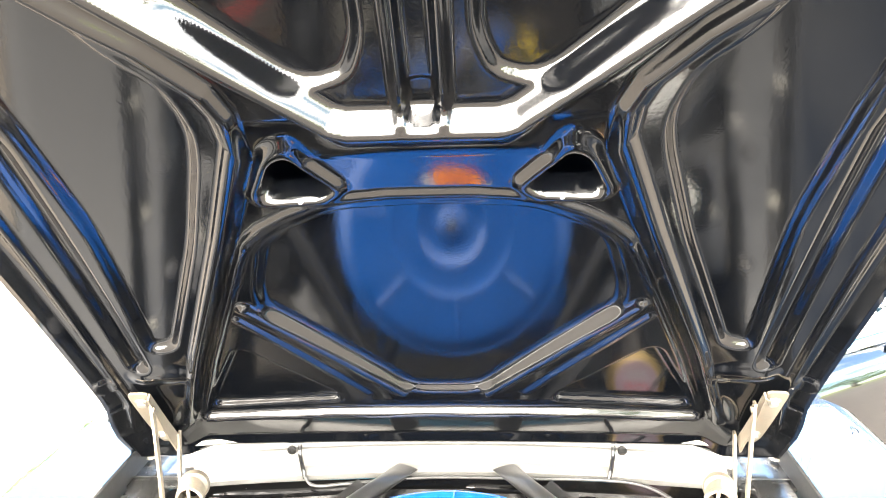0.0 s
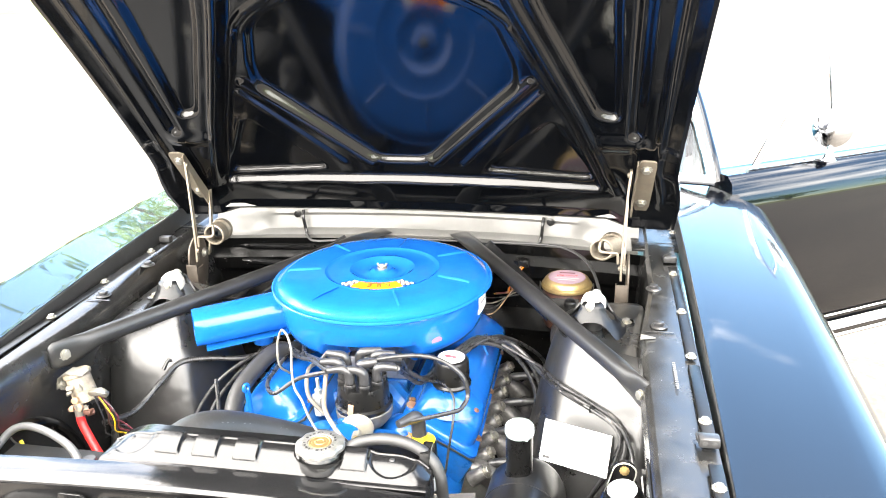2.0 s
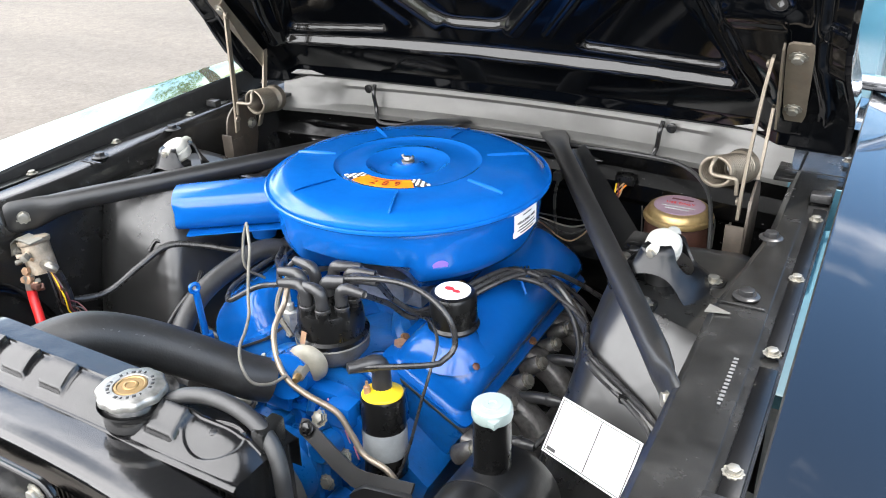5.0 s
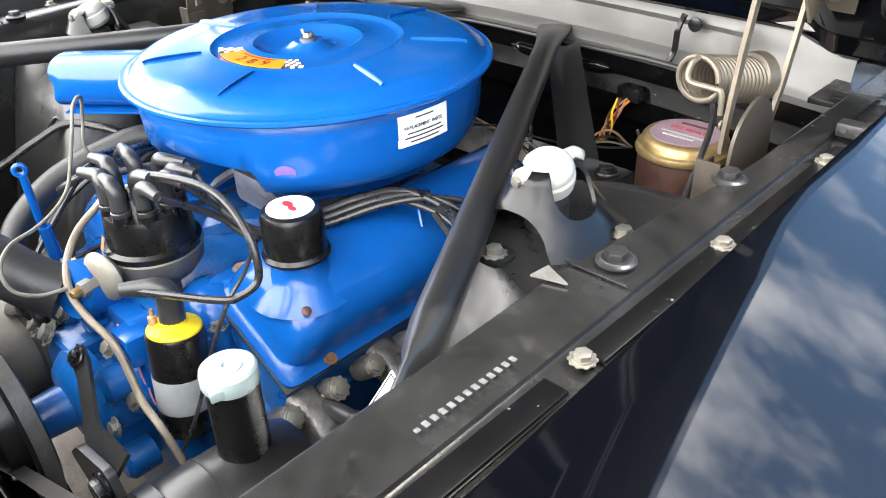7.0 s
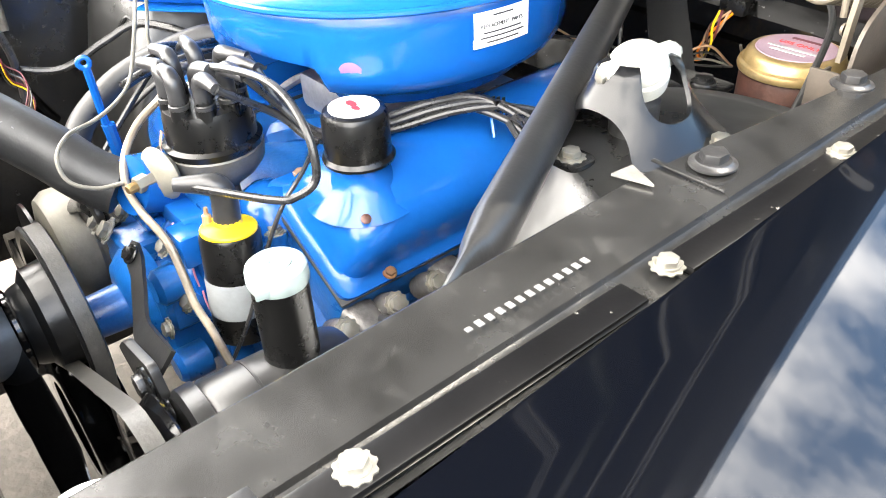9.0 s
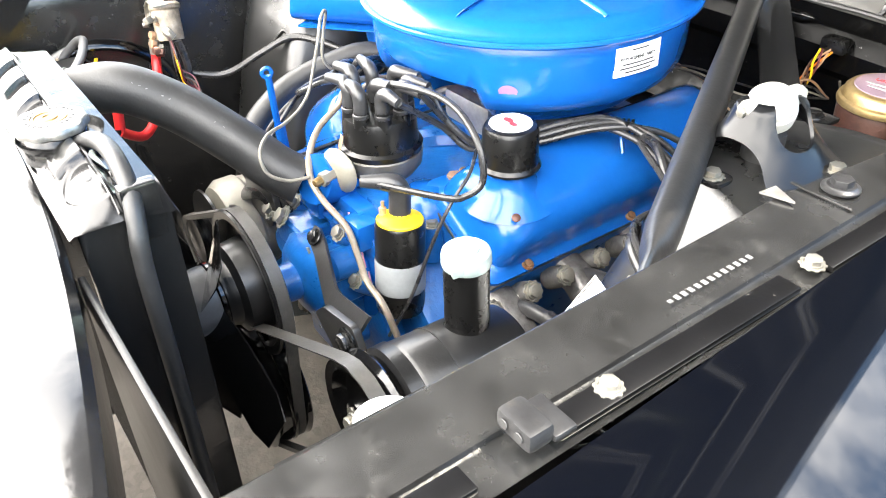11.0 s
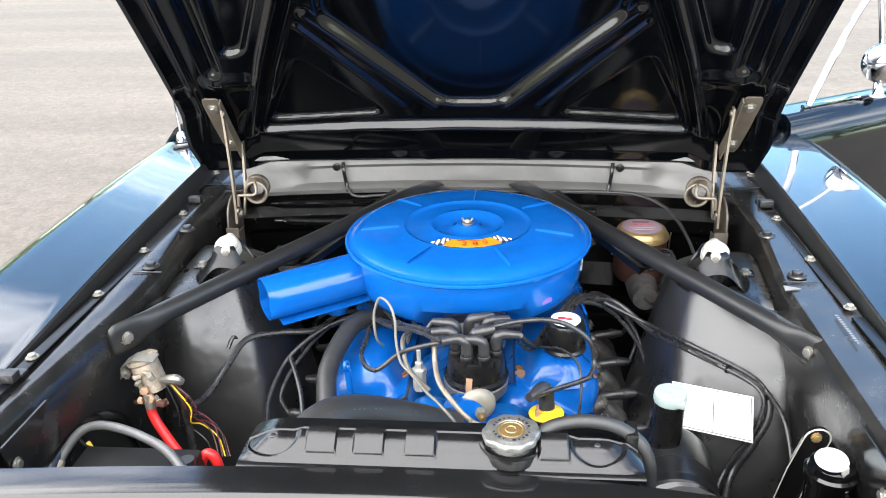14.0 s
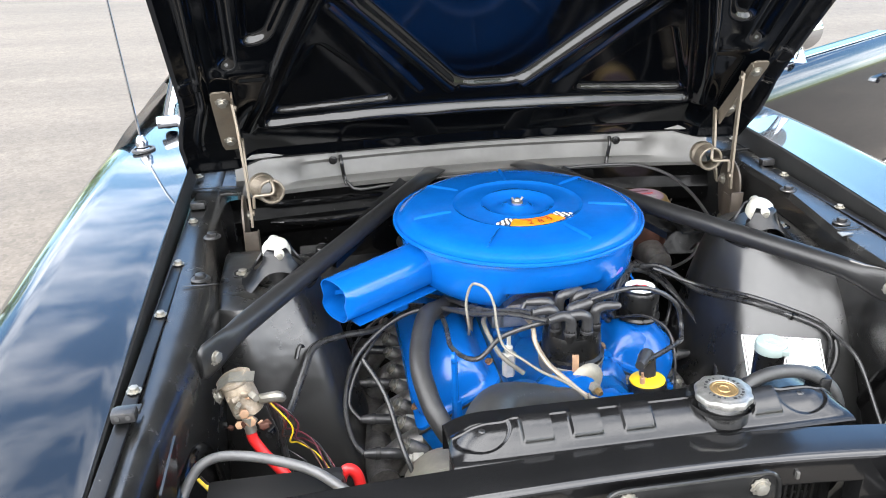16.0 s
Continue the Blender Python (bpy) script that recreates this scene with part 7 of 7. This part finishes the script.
part("terminal", tube([(-0.448, 0.690, 0.815), (-0.425, 0.684, 0.820), (-0.418, 0.690, 0.812)], [0.007, 0.008, 0.006], 10), "zinc", relay)
red_cable = thing("battery_cable", (-0.41, 0.62, 0.70), "thick red battery cable from the starter relay", "cable", "battery cables")
part("cable", tube([(-0.464, 0.670, 0.788), (-0.461, 0.666, 0.765), (-0.440, 0.655, 0.735), (-0.408, 0.635, 0.705), (-0.375, 0.60, 0.690), (-0.345, 0.56, 0.72)], 0.0075, 12), "red", red_cable)
part("ferrule", tube([(-0.466, 0.672, 0.800), (-0.463, 0.668, 0.778)], 0.008, 12, smooth=False), "zinc", red_cable)
part("cable", tube([(-0.352, 0.556, 0.735), (-0.346, 0.562, 0.768), (-0.336, 0.565, 0.779), (-0.325, 0.563, 0.768), (-0.320, 0.558, 0.735)], 0.0075, 12), "red", red_cable)
battery = thing("battery", (-0.425, 0.495, 0.62), "black car battery with yellow caution print", "battery")
part("case", box((-0.425, 0.492, 0.693), (0.17, 0.145, 0.17), 0.008), "battery_black", battery)
top = part("top", box((-0.425, 0.492, 0.780), (0.165, 0.140, 0.018), 0.005), "battery_black", battery)
print_at = Matrix.Translation((-0.424, 0.504, 0.7894)) @ Matrix.Rotation(radians(4), 4, "Z")
part("caution_print", lettering("CAUTION", 0.015, print_at), "yellow", top, "yellow warning word")
for k in range(3):
    part("print_line", box((0.002 * k, -0.0135 - 0.0085 * k, 0.0004), (0.074 - 0.004 * k, 0.0034, 0.0005), 0.0, print_at), "yellow", top, "yellow line of print")
part("post", lathe([(0.011, 0.784), (0.010, 0.795), (0, 0.795)], 14, Matrix.Translation((-0.352, 0.532, 0))), "grey_steel", battery)
black_cable = thing("battery_cable", (-0.47, 0.56, 0.78), "grey battery ground cable with a yellow tag", "cable", "battery cables")
part("cable", tube([(-0.541, 0.535, 0.772), (-0.534, 0.552, 0.787), (-0.518, 0.568, 0.806), (-0.495, 0.574, 0.814), (-0.460, 0.566, 0.817), (-0.420, 0.552, 0.815), (-0.375, 0.528, 0.811), (-0.330, 0.490, 0.798)], 0.0064, 12), "hub_grey", black_cable)
part("ferrule", tube([(-0.543, 0.512, 0.752), (-0.541, 0.526, 0.766), (-0.538, 0.541, 0.778)], [0.0095, 0.0088, 0.0072], 12), "corroded", black_cable, "corroded cable end")
part("lug", box((0, 0, 0), (0.020, 0.014, 0.034), 0.006, aim((-0.543, 0.503, 0.742), (0.1, 0.6, 0.75))), "corroded", black_cable, "corroded clamp")
part("tag", box((0, 0, 0), (0.006, 0.024, 0.003), 0.001, aim((-0.518, 0.586, 0.764), (0.3, -0.5, 0.7), 20)), "yellow", black_cable, "yellow tag")
part("tag_wire", tube([(-0.512, 0.578, 0.772), (-0.512, 0.565, 0.786), (-0.516, 0.562, 0.797)], 0.0016, 6), "rubber", black_cable)

harness = thing("wiring_harness", (-0.40, 0.80, 0.72), "black taped wiring harness with loose coloured wires", "wiring", "wiring harnesses")
part("loom", tube([(-0.445, 0.700, 0.745), (-0.42, 0.760, 0.735), (-0.395, 0.82, 0.765), (-0.375, 0.865, 0.785), (-0.33, 0.90, 0.780), (-0.27, 0.93, 0.770), (-0.20, 0.98, 0.775)], 0.0055, 10), "wire_black", harness)
for col, dz, dx in (("rust_brown", 0.0, 0.0), ("maroon", 0.012, 0.006), ("yellow", -0.012, 0.01), ("wire_black", -0.02, -0.01), ("wire_black", 0.004, 0.014), ("maroon", -0.006, 0.018)):
    part("wire", tube([(-0.440 + dx * 0.4, 0.690, 0.810 + dz * 0.2), (-0.420 + dx, 0.685, 0.780 + dz), (-0.425 + dx, 0.690, 0.750 + dz), (-0.415 + dx, 0.705, 0.735 + dz), (-0.390 + dx, 0.70, 0.715 + dz), (-0.37 + dx, 0.67, 0.69)], 0.0012, 7), col, harness)
part("wire", tube([(-0.435, 0.700, 0.80), (-0.43, 0.705, 0.76), (-0.425, 0.700, 0.70), (-0.415, 0.68, 0.64)], 0.006, 9), "wire_black", harness)
part("wire", tube([(-0.30, 0.86, 0.755), (-0.27, 0.80, 0.72), (-0.25, 0.73, 0.66), (-0.22, 0.68, 0.60), (-0.17, 0.62, 0.56)], 0.0042, 8), "wire_black", harness)
part("clip", tube([(-0.405, 0.850, 0.775), (-0.398, 0.862, 0.790), (-0.388, 0.868, 0.782)], 0.0035, 7), "satin_black", harness)
harness2 = thing("wiring_harness", (0.40, 0.85, 0.74), "black taped wiring harness across the shock tower", "wiring", "wiring harnesses")
over = [on_face(p, 0.007) for p in ((0.332, 0.969, 0.758), (0.387, 0.895, 0.751), (0.437, 0.842, 0.756), (0.469, 0.806, 0.758), (0.483, 0.782, 0.753))]
down = [on_face(p, 0.010) for p in ((0.478, 0.758, 0.729), (0.451, 0.740, 0.688), (0.422, 0.723, 0.646))]
part("loom", tube([(0.22, 1.03, 0.79), (0.27, 1.01, 0.795)] + over + down + [(0.40, 0.66, 0.58)], 0.0055, 10), "wire_black", harness2)
part("wire", tube([(0.25, 1.0, 0.80)] + [p + Vector((-0.004, 0.006, 0.010)) for p in over] + [(0.498, 0.74, 0.735), (0.500, 0.68, 0.68), (0.49, 0.60, 0.62)], 0.0036, 8), "wire_black", harness2)
part("wire", tube([over[1] + Vector((0, -0.006, 0.002)), over[3] + Vector((0, -0.008, 0.0)), down[0] + Vector((-0.012, 0, 0)), down[1] + Vector((-0.014, 0, 0)), down[2] + Vector((-0.014, 0, 0)), (0.38, 0.67, 0.59)], 0.0034, 8), "wire_black", harness2)
for p in (over[2], over[4]):
    part("clip", box(p, (0.012, 0.012, 0.012), 0.003), "plastic_black", harness2)

# ---- washer filler and bracket by the driver's apron ----
washer = thing("washer_filler", (0.467, 0.515, 0.74), "black washer filler neck with a pale flip cap", "washer filler")
part("neck", lathe([(0.026, 0.74), (0.026, 0.805), (0.031, 0.815), (0.0315, 0.821), (0.028, 0.824), (0.026, 0.832), (0.020, 0.836), (0, 0.836)], 30, Matrix.Translation((0.474, 0.522, 0))), "gloss_black", washer)
flap = part("cap", lathe([(0.016, 0.837), (0.0195, 0.8375), (0.0205, 0.8395), (0.0195, 0.8415), (0.014, 0.8430), (0, 0.8435)], 32, Matrix.Translation((0.471, 0.519, 0.840)) @ Matrix.Rotation(radians(60), 4, "Z") @ Matrix.Diagonal((1.15, 0.95, 1, 1)) @ Matrix.Translation((0, 0, -0.840))), "washer_white", washer, "pale blue-grey flip cap")
part("catch", loft([[Vector(p) + Vector((0.85, 0.5, 0)) * s * w + Vector((0.5, -0.85, 0)) * q * 0.0008 for s, q in ((-1, -1), (1, -1), (1, 1), (-1, 1))] for p, w in (((0.480, 0.502, 0.840), 0.007), ((0.481, 0.499, 0.832), 0.005), ((0.481, 0.499, 0.820), 0.003), ((0.484, 0.494, 0.812), 0.002))]), "pale_zinc", flap, "bright spring catch")
bracket_thing = thing("hood_prop_bracket", (0.455, 0.560, 0.76), "polished steel bracket with a brass bolt", "bracket")


def channel(points, w, name):
    """A folded strip with bright rolled edges."""
    pts = [Vector(p) for p in points]
    side_way = (pts[-1] - pts[0]).cross(Vector((0, 1, 0))).normalized()
    ob = part(name, loft([[p + side_way * s * w + Vector((0, h, 0)) for s, h in ((-1, -0.008), (-0.9, 0.0), (0.9, 0.0), (1, -0.008), (0.94, -0.008), (0.84, -0.003), (-0.84, -0.003), (-0.94, -0.008))] for p in pts]), "satin_black", bracket_thing)
    # thin pale tubes follow both edges and the round tip
    for s in (-1, 1):
        part("edge", tube([p + side_way * s * w + Vector((0, -0.008, 0)) for p in pts], 0.0009, 6, smooth=False), "pale_zinc", ob, "bright pale edge")
    top = pts[-1]
    up = (pts[-1] - pts[0]).normalized()
    arc = [top + side_way * w * math.cos(a) + up * w * math.sin(a) + Vector((0, -0.008, 0)) for a in [math.pi * k / 10 for k in range(11)]]
    part("edge", tube(arc, 0.0012, 6, smooth=False), "pale_zinc", ob, "bright pale edge")
    part("tip", lathe([(w, -0.001), (w, 0.001), (0, 0.001)], 20, aim(top + Vector((0, -0.002, 0)), (0, -1, 0))), "satin_black", ob)
    bolt(ob, top + Vector((0, -0.004, 0)), (0, -1, 0.2), 0, 0.55, BOLT_GOLD)


channel([(0.455, 0.595, 0.715), (0.463, 0.590, 0.770), (0.476, 0.585, 0.826)], 0.0165, "arm")
channel([(0.520, 0.520, 0.700), (0.528, 0.515, 0.750), (0.530, 0.510, 0.775)], 0.0140, "arm")


# ---- antenna on the passenger fender ----
antenna = thing("antenna", (-0.737, 1.555, 0.925), "chrome radio antenna on the fender", "antenna")
ant_at = Matrix.Translation((-0.737, 1.555, 0.921)) @ Matrix.Rotation(radians(-3), 4, "Y")
part("base", lathe([(0.020, 0), (0.022, 0.004), (0.021, 0.010), (0.012, 0.016), (0.014, 0.026), (0.010, 0.040), (0.006, 0.044), (0, 0.044)], 24, ant_at), "chrome", antenna)
part("ring", lathe([(0.021, 0.008), (0.026, 0.010), (0.026, 0.014), (0.019, 0.016)], 24, ant_at), "rubber", antenna)
part("mast", tube([ant_at @ Vector((0, 0, 0.04)), ant_at @ Vector((0, 0, 0.40)), ant_at @ Vector((0, 0, 0.75))], [0.0030, 0.0026, 0.0018], 8), "chrome", antenna)

# ---- the rest of the car: cabin, doors, wheels ----
shell = Geo()
side_prof = [(0.855, 0.30), (0.868, 0.45), (0.868, 0.62), (0.850, 0.76), (0.835, 0.90), (0.80, 0.945)]
for s in (1, -1):
    y0 = 1.66 if s < 0 else 2.74
    rings = []
    for y in [y0 + (4.45 - y0) * i / 10 for i in range(11)]:
        k = 1 - 0.06 * max(0, (y - 3.6) / 0.85) ** 2
        rings.append([(s * x * k, y, z) for x, z in side_prof])
    shell.join(loft(rings, False, False))
shell.join(loft([[(x, y, 0.945 + 0.02 * (1 - (x / 0.8) ** 2)) for x in (-0.80, -0.4, 0, 0.4, 0.80)] for y in (3.55, 4.0, 4.45)], False, False))
shell.join(loft([[(x, 4.45 + 0.0001 * z, z) for x in (-0.80, 0.80)] for z in (0.35, 0.95)], False, False))
part("body_side", shell, "body_blue", car, "dark blue body sides and trunk", 40)
roof = loft([[(x, y, z + 0.03 * (1 - (x / 0.58) ** 2)) for x in (-0.58, -0.3, 0, 0.3, 0.58)] for y, z in ((2.20, 1.285), (2.5, 1.305), (2.9, 1.30), (3.2, 1.26), (3.6, 0.97))], False, False)
part("roof", roof, "body_blue", car, "dark blue roof")
part("cowl_top", loft([[(x, y, 0.931 + 0.016 * (1 - (x / 0.607) ** 2)) for x in (-0.607, -0.45, -0.3, 0, 0.3, 0.45, 0.607)] for y in (1.50, 1.60, 1.70, 1.80)], False, False), "body_blue", car, "dark blue cowl top")
for s in (1, -1):
    px = 0.0 if s > 0 else 0.030
    pillar = [(s * (x - px), y, z) for x, y, z in ((0.735, 1.726, 0.945), (0.733, 1.730, 0.955), (0.715, 1.80, 1.03), (0.675, 1.98, 1.17), (0.60, 2.20, 1.29))]
    part("windscreen_pillar", tube(pillar, 0.018, 12, flat=0.7), "body_blue", car, "dark blue windscreen pillar")
    part("windscreen_trim", tube([(p[0] - s * 0.014, p[1] - 0.016, p[2] + 0.006) for p in pillar[1:]], 0.020, 14, flat=0.6), "chrome", car, "bright windscreen trim")
    part("rear_pillar", loft([[(s * 0.60, 3.05, 1.26), (s * 0.60, 3.30, 1.20)], [(s * 0.79, 2.85, 0.94), (s * 0.79, 3.60, 0.94)]], False, False), "body_blue", car)
part("windscreen_trim", tube([(-0.725, 1.690, 0.958), (-0.4, 1.715, 0.968), (0, 1.73, 0.970), (0.4, 1.715, 0.968), (0.725, 1.690, 0.958)], 0.015, 12), "chrome", car, "bright windscreen trim")
glass = part("windscreen", loft([[(x * k, y - 0.06 * (x / 0.7) ** 2 + 0.04, z) for x in (-0.70, -0.45, -0.2, 0, 0.2, 0.45, 0.70)] for y, z, k in ((1.70, 0.965, 1), (1.93, 1.13, 0.94), (2.19, 1.285, 0.84))], False, False), "glass", car, "tinted windscreen glass")
glass.visible_shadow = False
seats = Geo()
for s in (-0.36, 0.36):
    seats.join(box((s, 2.65, 0.78), (0.50, 0.14, 0.56), 0.05))
    seats.join(box((s, 2.38, 0.52), (0.50, 0.50, 0.14), 0.05))
part("seats", seats, "interior", car, "blue vinyl seats")
part("dashboard", box((0, 1.80, 0.86), (1.30, 0.20, 0.16), 0.04), "interior", car, "blue dashboard")
part("steering_wheel", ring_wire(0.19, 0.011, steps=40, m=aim((0.36, 2.02, 0.93), (0, 0.9, 0.45))), "interior", car, "blue steering wheel")
part("steering_horn_ring", ring_wire(0.10, 0.005, steps=32, m=aim((0.36, 2.01, 0.935), (0, 0.9, 0.45))), "chrome", car)
part("cabin_floor", box((0, 2.7, 0.28), (1.60, 2.2, 0.04), 0.01), "interior", car)
for s in (1, -1):
    quarter = part("quarter_trim", loft([[(s * 0.765, y, z) for z in (0.40, 0.70, 0.96)] for y in (2.78, 3.2, 3.65)], False, False), "interior", car, "pale teal vinyl side trim")
    part("window_crank", tube([(s * 0.745, 2.98, 0.80), (s * 0.738, 2.93, 0.76), (s * 0.738, 2.90, 0.75), (s * 0.715, 2.90, 0.75)], 0.008, 10), "chrome", quarter, "chrome window crank")
part("rear_seat", box((0, 3.50, 0.70), (1.36, 0.16, 0.56), 0.06), "interior", car, "pale teal vinyl rear seat")
part("door_jamb", tube([(0.80, 2.745, 0.35), (0.80, 2.75, 0.90), (0.72, 2.78, 1.12), (0.62, 2.80, 1.26)], 0.018, 10), "rubber", car, "black rubber door jamb seal")

# open driver's door
d_way, d_out = Vector((0.842, 0.540, 0)), Vector((0.540, -0.842, 0))


def door_at(s, z, q=0.0):
    """s from the hinge to the door's free end, q out from its skin."""
    return Vector((0.790, 1.655, 0)) + d_way * s + d_out * q + Vector((0, 0, z))


skin_prof = [(0.425, -0.02), (0.45, 0.0), (0.62, 0.004), (0.76, -0.012), (0.88, -0.026), (0.950, -0.040), (0.968, -0.060), (0.968, -0.12)]
skin = loft([[door_at(s, z, q) for z, q in skin_prof] + [door_at(s, 0.425, -0.12)] for s in (0.0, 0.02, 0.25, 0.5, 0.75, 1.0, 1.08)], True, True)
door = part("door", skin, "body_blue", car, "open dark blue driver door with white stripe", 40)
part("inner_trim", loft([[door_at(s, z, -0.125) for z in (0.425, 0.97)] for s in (0.0, 1.08)], False, False), "interior", door)
for z0, z1 in ((0.447, 0.455), (0.470, 0.501), (0.520, 0.526)):
    part("stripe", loft([[door_at(s, z0, 0.006), door_at(s, z1, 0.006)] for s in (0.0, 0.5, 1.08)], False, False), "stripe_white", door, "white rocker stripe")
part("window_frame", tube([door_at(0.10, 0.972, -0.075), door_at(0.24, 1.15, -0.10), door_at(0.40, 1.275, -0.14)], 0.009, 10), "chrome", door, "bright window frame")
part("window_frame", tube([door_at(0.36, 0.972, -0.075), door_at(0.37, 1.10, -0.09), door_at(0.375, 1.25, -0.13)], 0.006, 10), "chrome", door, "bright window frame")
part("window_frame", tube([door_at(0.08, 0.973, -0.075), door_at(0.4, 0.973, -0.075), door_at(1.06, 0.973, -0.075)], 0.006, 10), "chrome", door, "bright window frame")
mirror_at = Matrix.Translation(door_at(0.33, 0.975, -0.045))
part("mirror", lathe([(0.020, 0), (0.014, 0.008), (0.008, 0.03), (0.008, 0.045)], 16, mirror_at), "chrome", door, "round chrome door mirror")
part("mirror_head", lathe([(0, -0.02), (0.03, -0.016), (0.05, -0.002), (0.053, 0.012), (0.050, 0.016), (0.046, 0.012), (0, 0.012)], 32, aim(door_at(0.33, 1.060, -0.045), (0.25, 0.95, 0))), "chrome", door)
part("door_handle", tube([door_at(0.93, 0.83, 0.0), door_at(0.95, 0.835, 0.03), door_at(1.03, 0.835, 0.03), door_at(1.05, 0.83, 0.0)], 0.009, 10), "chrome", door, "chrome door handle")
for z in (0.45, 0.70):
    part("door_hinge", box((0.785, 1.665, z), (0.06, 0.10, 0.05), 0.006), "body_blue", door)

# wheels
wheel = thing("wheel", Matrix.Translation((0.70, 1.0, 0.315)), "black tyre on a steel wheel", "wheel", "car wheels")
at_w = aim((0.70, 1.0, 0.315), (1, 0, 0))
part("tyre", lathe([(0.20, -0.085), (0.26, -0.098), (0.30, -0.092), (0.315, -0.07), (0.315, 0.07), (0.30, 0.092), (0.26, 0.098), (0.20, 0.085)], 48, at_w), "tyre", wheel)
part("rim", lathe([(0.205, -0.08), (0.19, -0.06), (0.19, 0.05), (0.205, 0.08), (0.18, 0.07), (0.10, 0.06), (0.06, 0.075), (0, 0.075)], 40, at_w), "chrome", wheel)
for x, y in ((-0.70, 1.0), (0.70, 3.74), (-0.70, 3.74)):
    copy_thing(wheel, Matrix.Translation((x, y, 0.315)) @ Matrix.Rotation(math.pi if x < 0 else 0, 4, "Z"))
under = Geo()
under.join(box((0, 1.06, 0.27), (1.30, 0.10, 0.07), 0.02))
under.join(box((0.38, 0.75, 0.36), (0.09, 1.0, 0.10), 0.015))
under.join(box((-0.38, 0.75, 0.36), (0.09, 1.0, 0.10), 0.015))
under.join(tube([(-0.70, 1.0, 0.315), (0, 1.04, 0.28), (0.70, 1.0, 0.315)], 0.03, 10))
part("frame_rail", under, "satin_black", car, "black front frame rails")

# ---- grass and trees round the car park ----
edge_way, edge_out = Vector((0.575, 0.818, 0)), Vector((-0.818, 0.575, 0))


def lawn(side, start, name):
    g = Geo()
    rnd = random.Random(4)
    base = Vector((-14.5, 13.7, 0.0)) if side > 0 else Vector((24.0, -14.0, 0.0))
    k = []
    for i in range(41):
        t = -60 + 3.6 * i
        w = 0.3 * math.sin(i * 1.7) + rnd.uniform(-0.2, 0.2)
        a = base + edge_way * t + edge_out * side * w
        k.append([a + Vector((0, 0, 0.004)), a + edge_out * side * 0.3 + Vector((0, 0, 0.05)), a + edge_out * side * 6 + Vector((0, 0, 0.15)), a + edge_out * side * 60 + Vector((0, 0, 1.5))])
    g.join(loft(k, False, False))
    return solid(name, g, "grass", "rough sunlit grass beside the car park", "grass", "stuff")


lawn(1, 0, "grass")
lawn(-1, 0, "grass")


def tree_thing(p, h, seed):
    rnd = random.Random(seed)
    t = thing("tree", p, "leafy green tree beyond the car park", "tree", "trees")
    x, y, _ = p
    trunk = tube([(x, y, -0.2), (x + 0.1, y, h * 0.3), (x - 0.1, y + 0.1, h * 0.6), (x, y, h * 0.85)], [0.22, 0.17, 0.10, 0.03], 8)
    limbs = Geo().join(trunk)
    tips = []
    for k in range(9):
        a, z = rnd.uniform(0, 6.28), h * rnd.uniform(0.3, 0.75)
        r = h * rnd.uniform(0.16, 0.30)
        tip = Vector((x + r * math.cos(a), y + r * math.sin(a), z + r * 0.6))
        limbs.join(tube([(x, y, z), (x + 0.5 * r * math.cos(a), y + 0.5 * r * math.sin(a), z + r * 0.4), tip], [0.06, 0.04, 0.015], 5, 4))
        tips.append((tip, h * 0.13))
    part("trunk", limbs, "bark", t)
    tips += [(Vector((x + rnd.uniform(-1, 1) * h * 0.2, y + rnd.uniform(-1, 1) * h * 0.2, h * rnd.uniform(0.35, 0.95))), h * 0.12) for _ in range(16)]
    leaves = Geo()
    for c, r in tips:
        for _ in range(70):
            d = Vector((rnd.gauss(0, 1), rnd.gauss(0, 1), rnd.gauss(0, 0.8))).normalized() * r * rnd.uniform(0.4, 1.1)
            n = Vector((rnd.uniform(-1, 1), rnd.uniform(-1, 1), rnd.uniform(-0.2, 1))).normalized()
            u = n.orthogonal().normalized() * rnd.uniform(0.10, 0.2) * h / 8
            w = n.cross(u)
            q = c + d
            k = len(leaves.v)
            leaves.v += [tuple(q - u), tuple(q + w * 0.6), tuple(q + u), tuple(q - w * 0.6)]
            leaves.f.append((k, k + 1, k + 2, k + 3))
    me = bpy.data.meshes.new("crown")
    inv = ROOT[t.name].inverted()
    me.from_pydata([tuple(inv @ Vector(q)) for q in leaves.v], [], leaves.f)
    me.materials.append(M["leaf"])
    crown = new("crown", me)
    crown.parent = t
    return t


rnd = random.Random(7)
kinds = []
for i in range(3):
    b = Vector((-11.0, 11.2, 0)) + edge_way * (3 + 9 * i) + edge_out * 9
    kinds.append(tree_thing((b.x, b.y, 0.2), 5.0 + 0.8 * i, 20 + i))
for side, base, n in ((1, Vector((-11.0, 11.2, 0)), 26), (-1, Vector((24.0, -14.0, 0)), 18)):
    for i in range(n):
        q = base + edge_way * ((-3 + 2.6 * i if side > 0 else -58 + 5.0 * i) + rnd.uniform(-1.5, 1.5)) + edge_out * side * (8 + rnd.uniform(0, 7))
        copy_thing(kinds[i % 3], Matrix.Translation((q.x, q.y, 0.25)) @ Matrix.Rotation(rnd.uniform(0, 6.28), 4, "Z") @ Matrix.Scale(rnd.uniform(0.9, 1.2) * (1.0 if side < 0 else 1.32 if 1 < i < 5 else 0.5), 4))
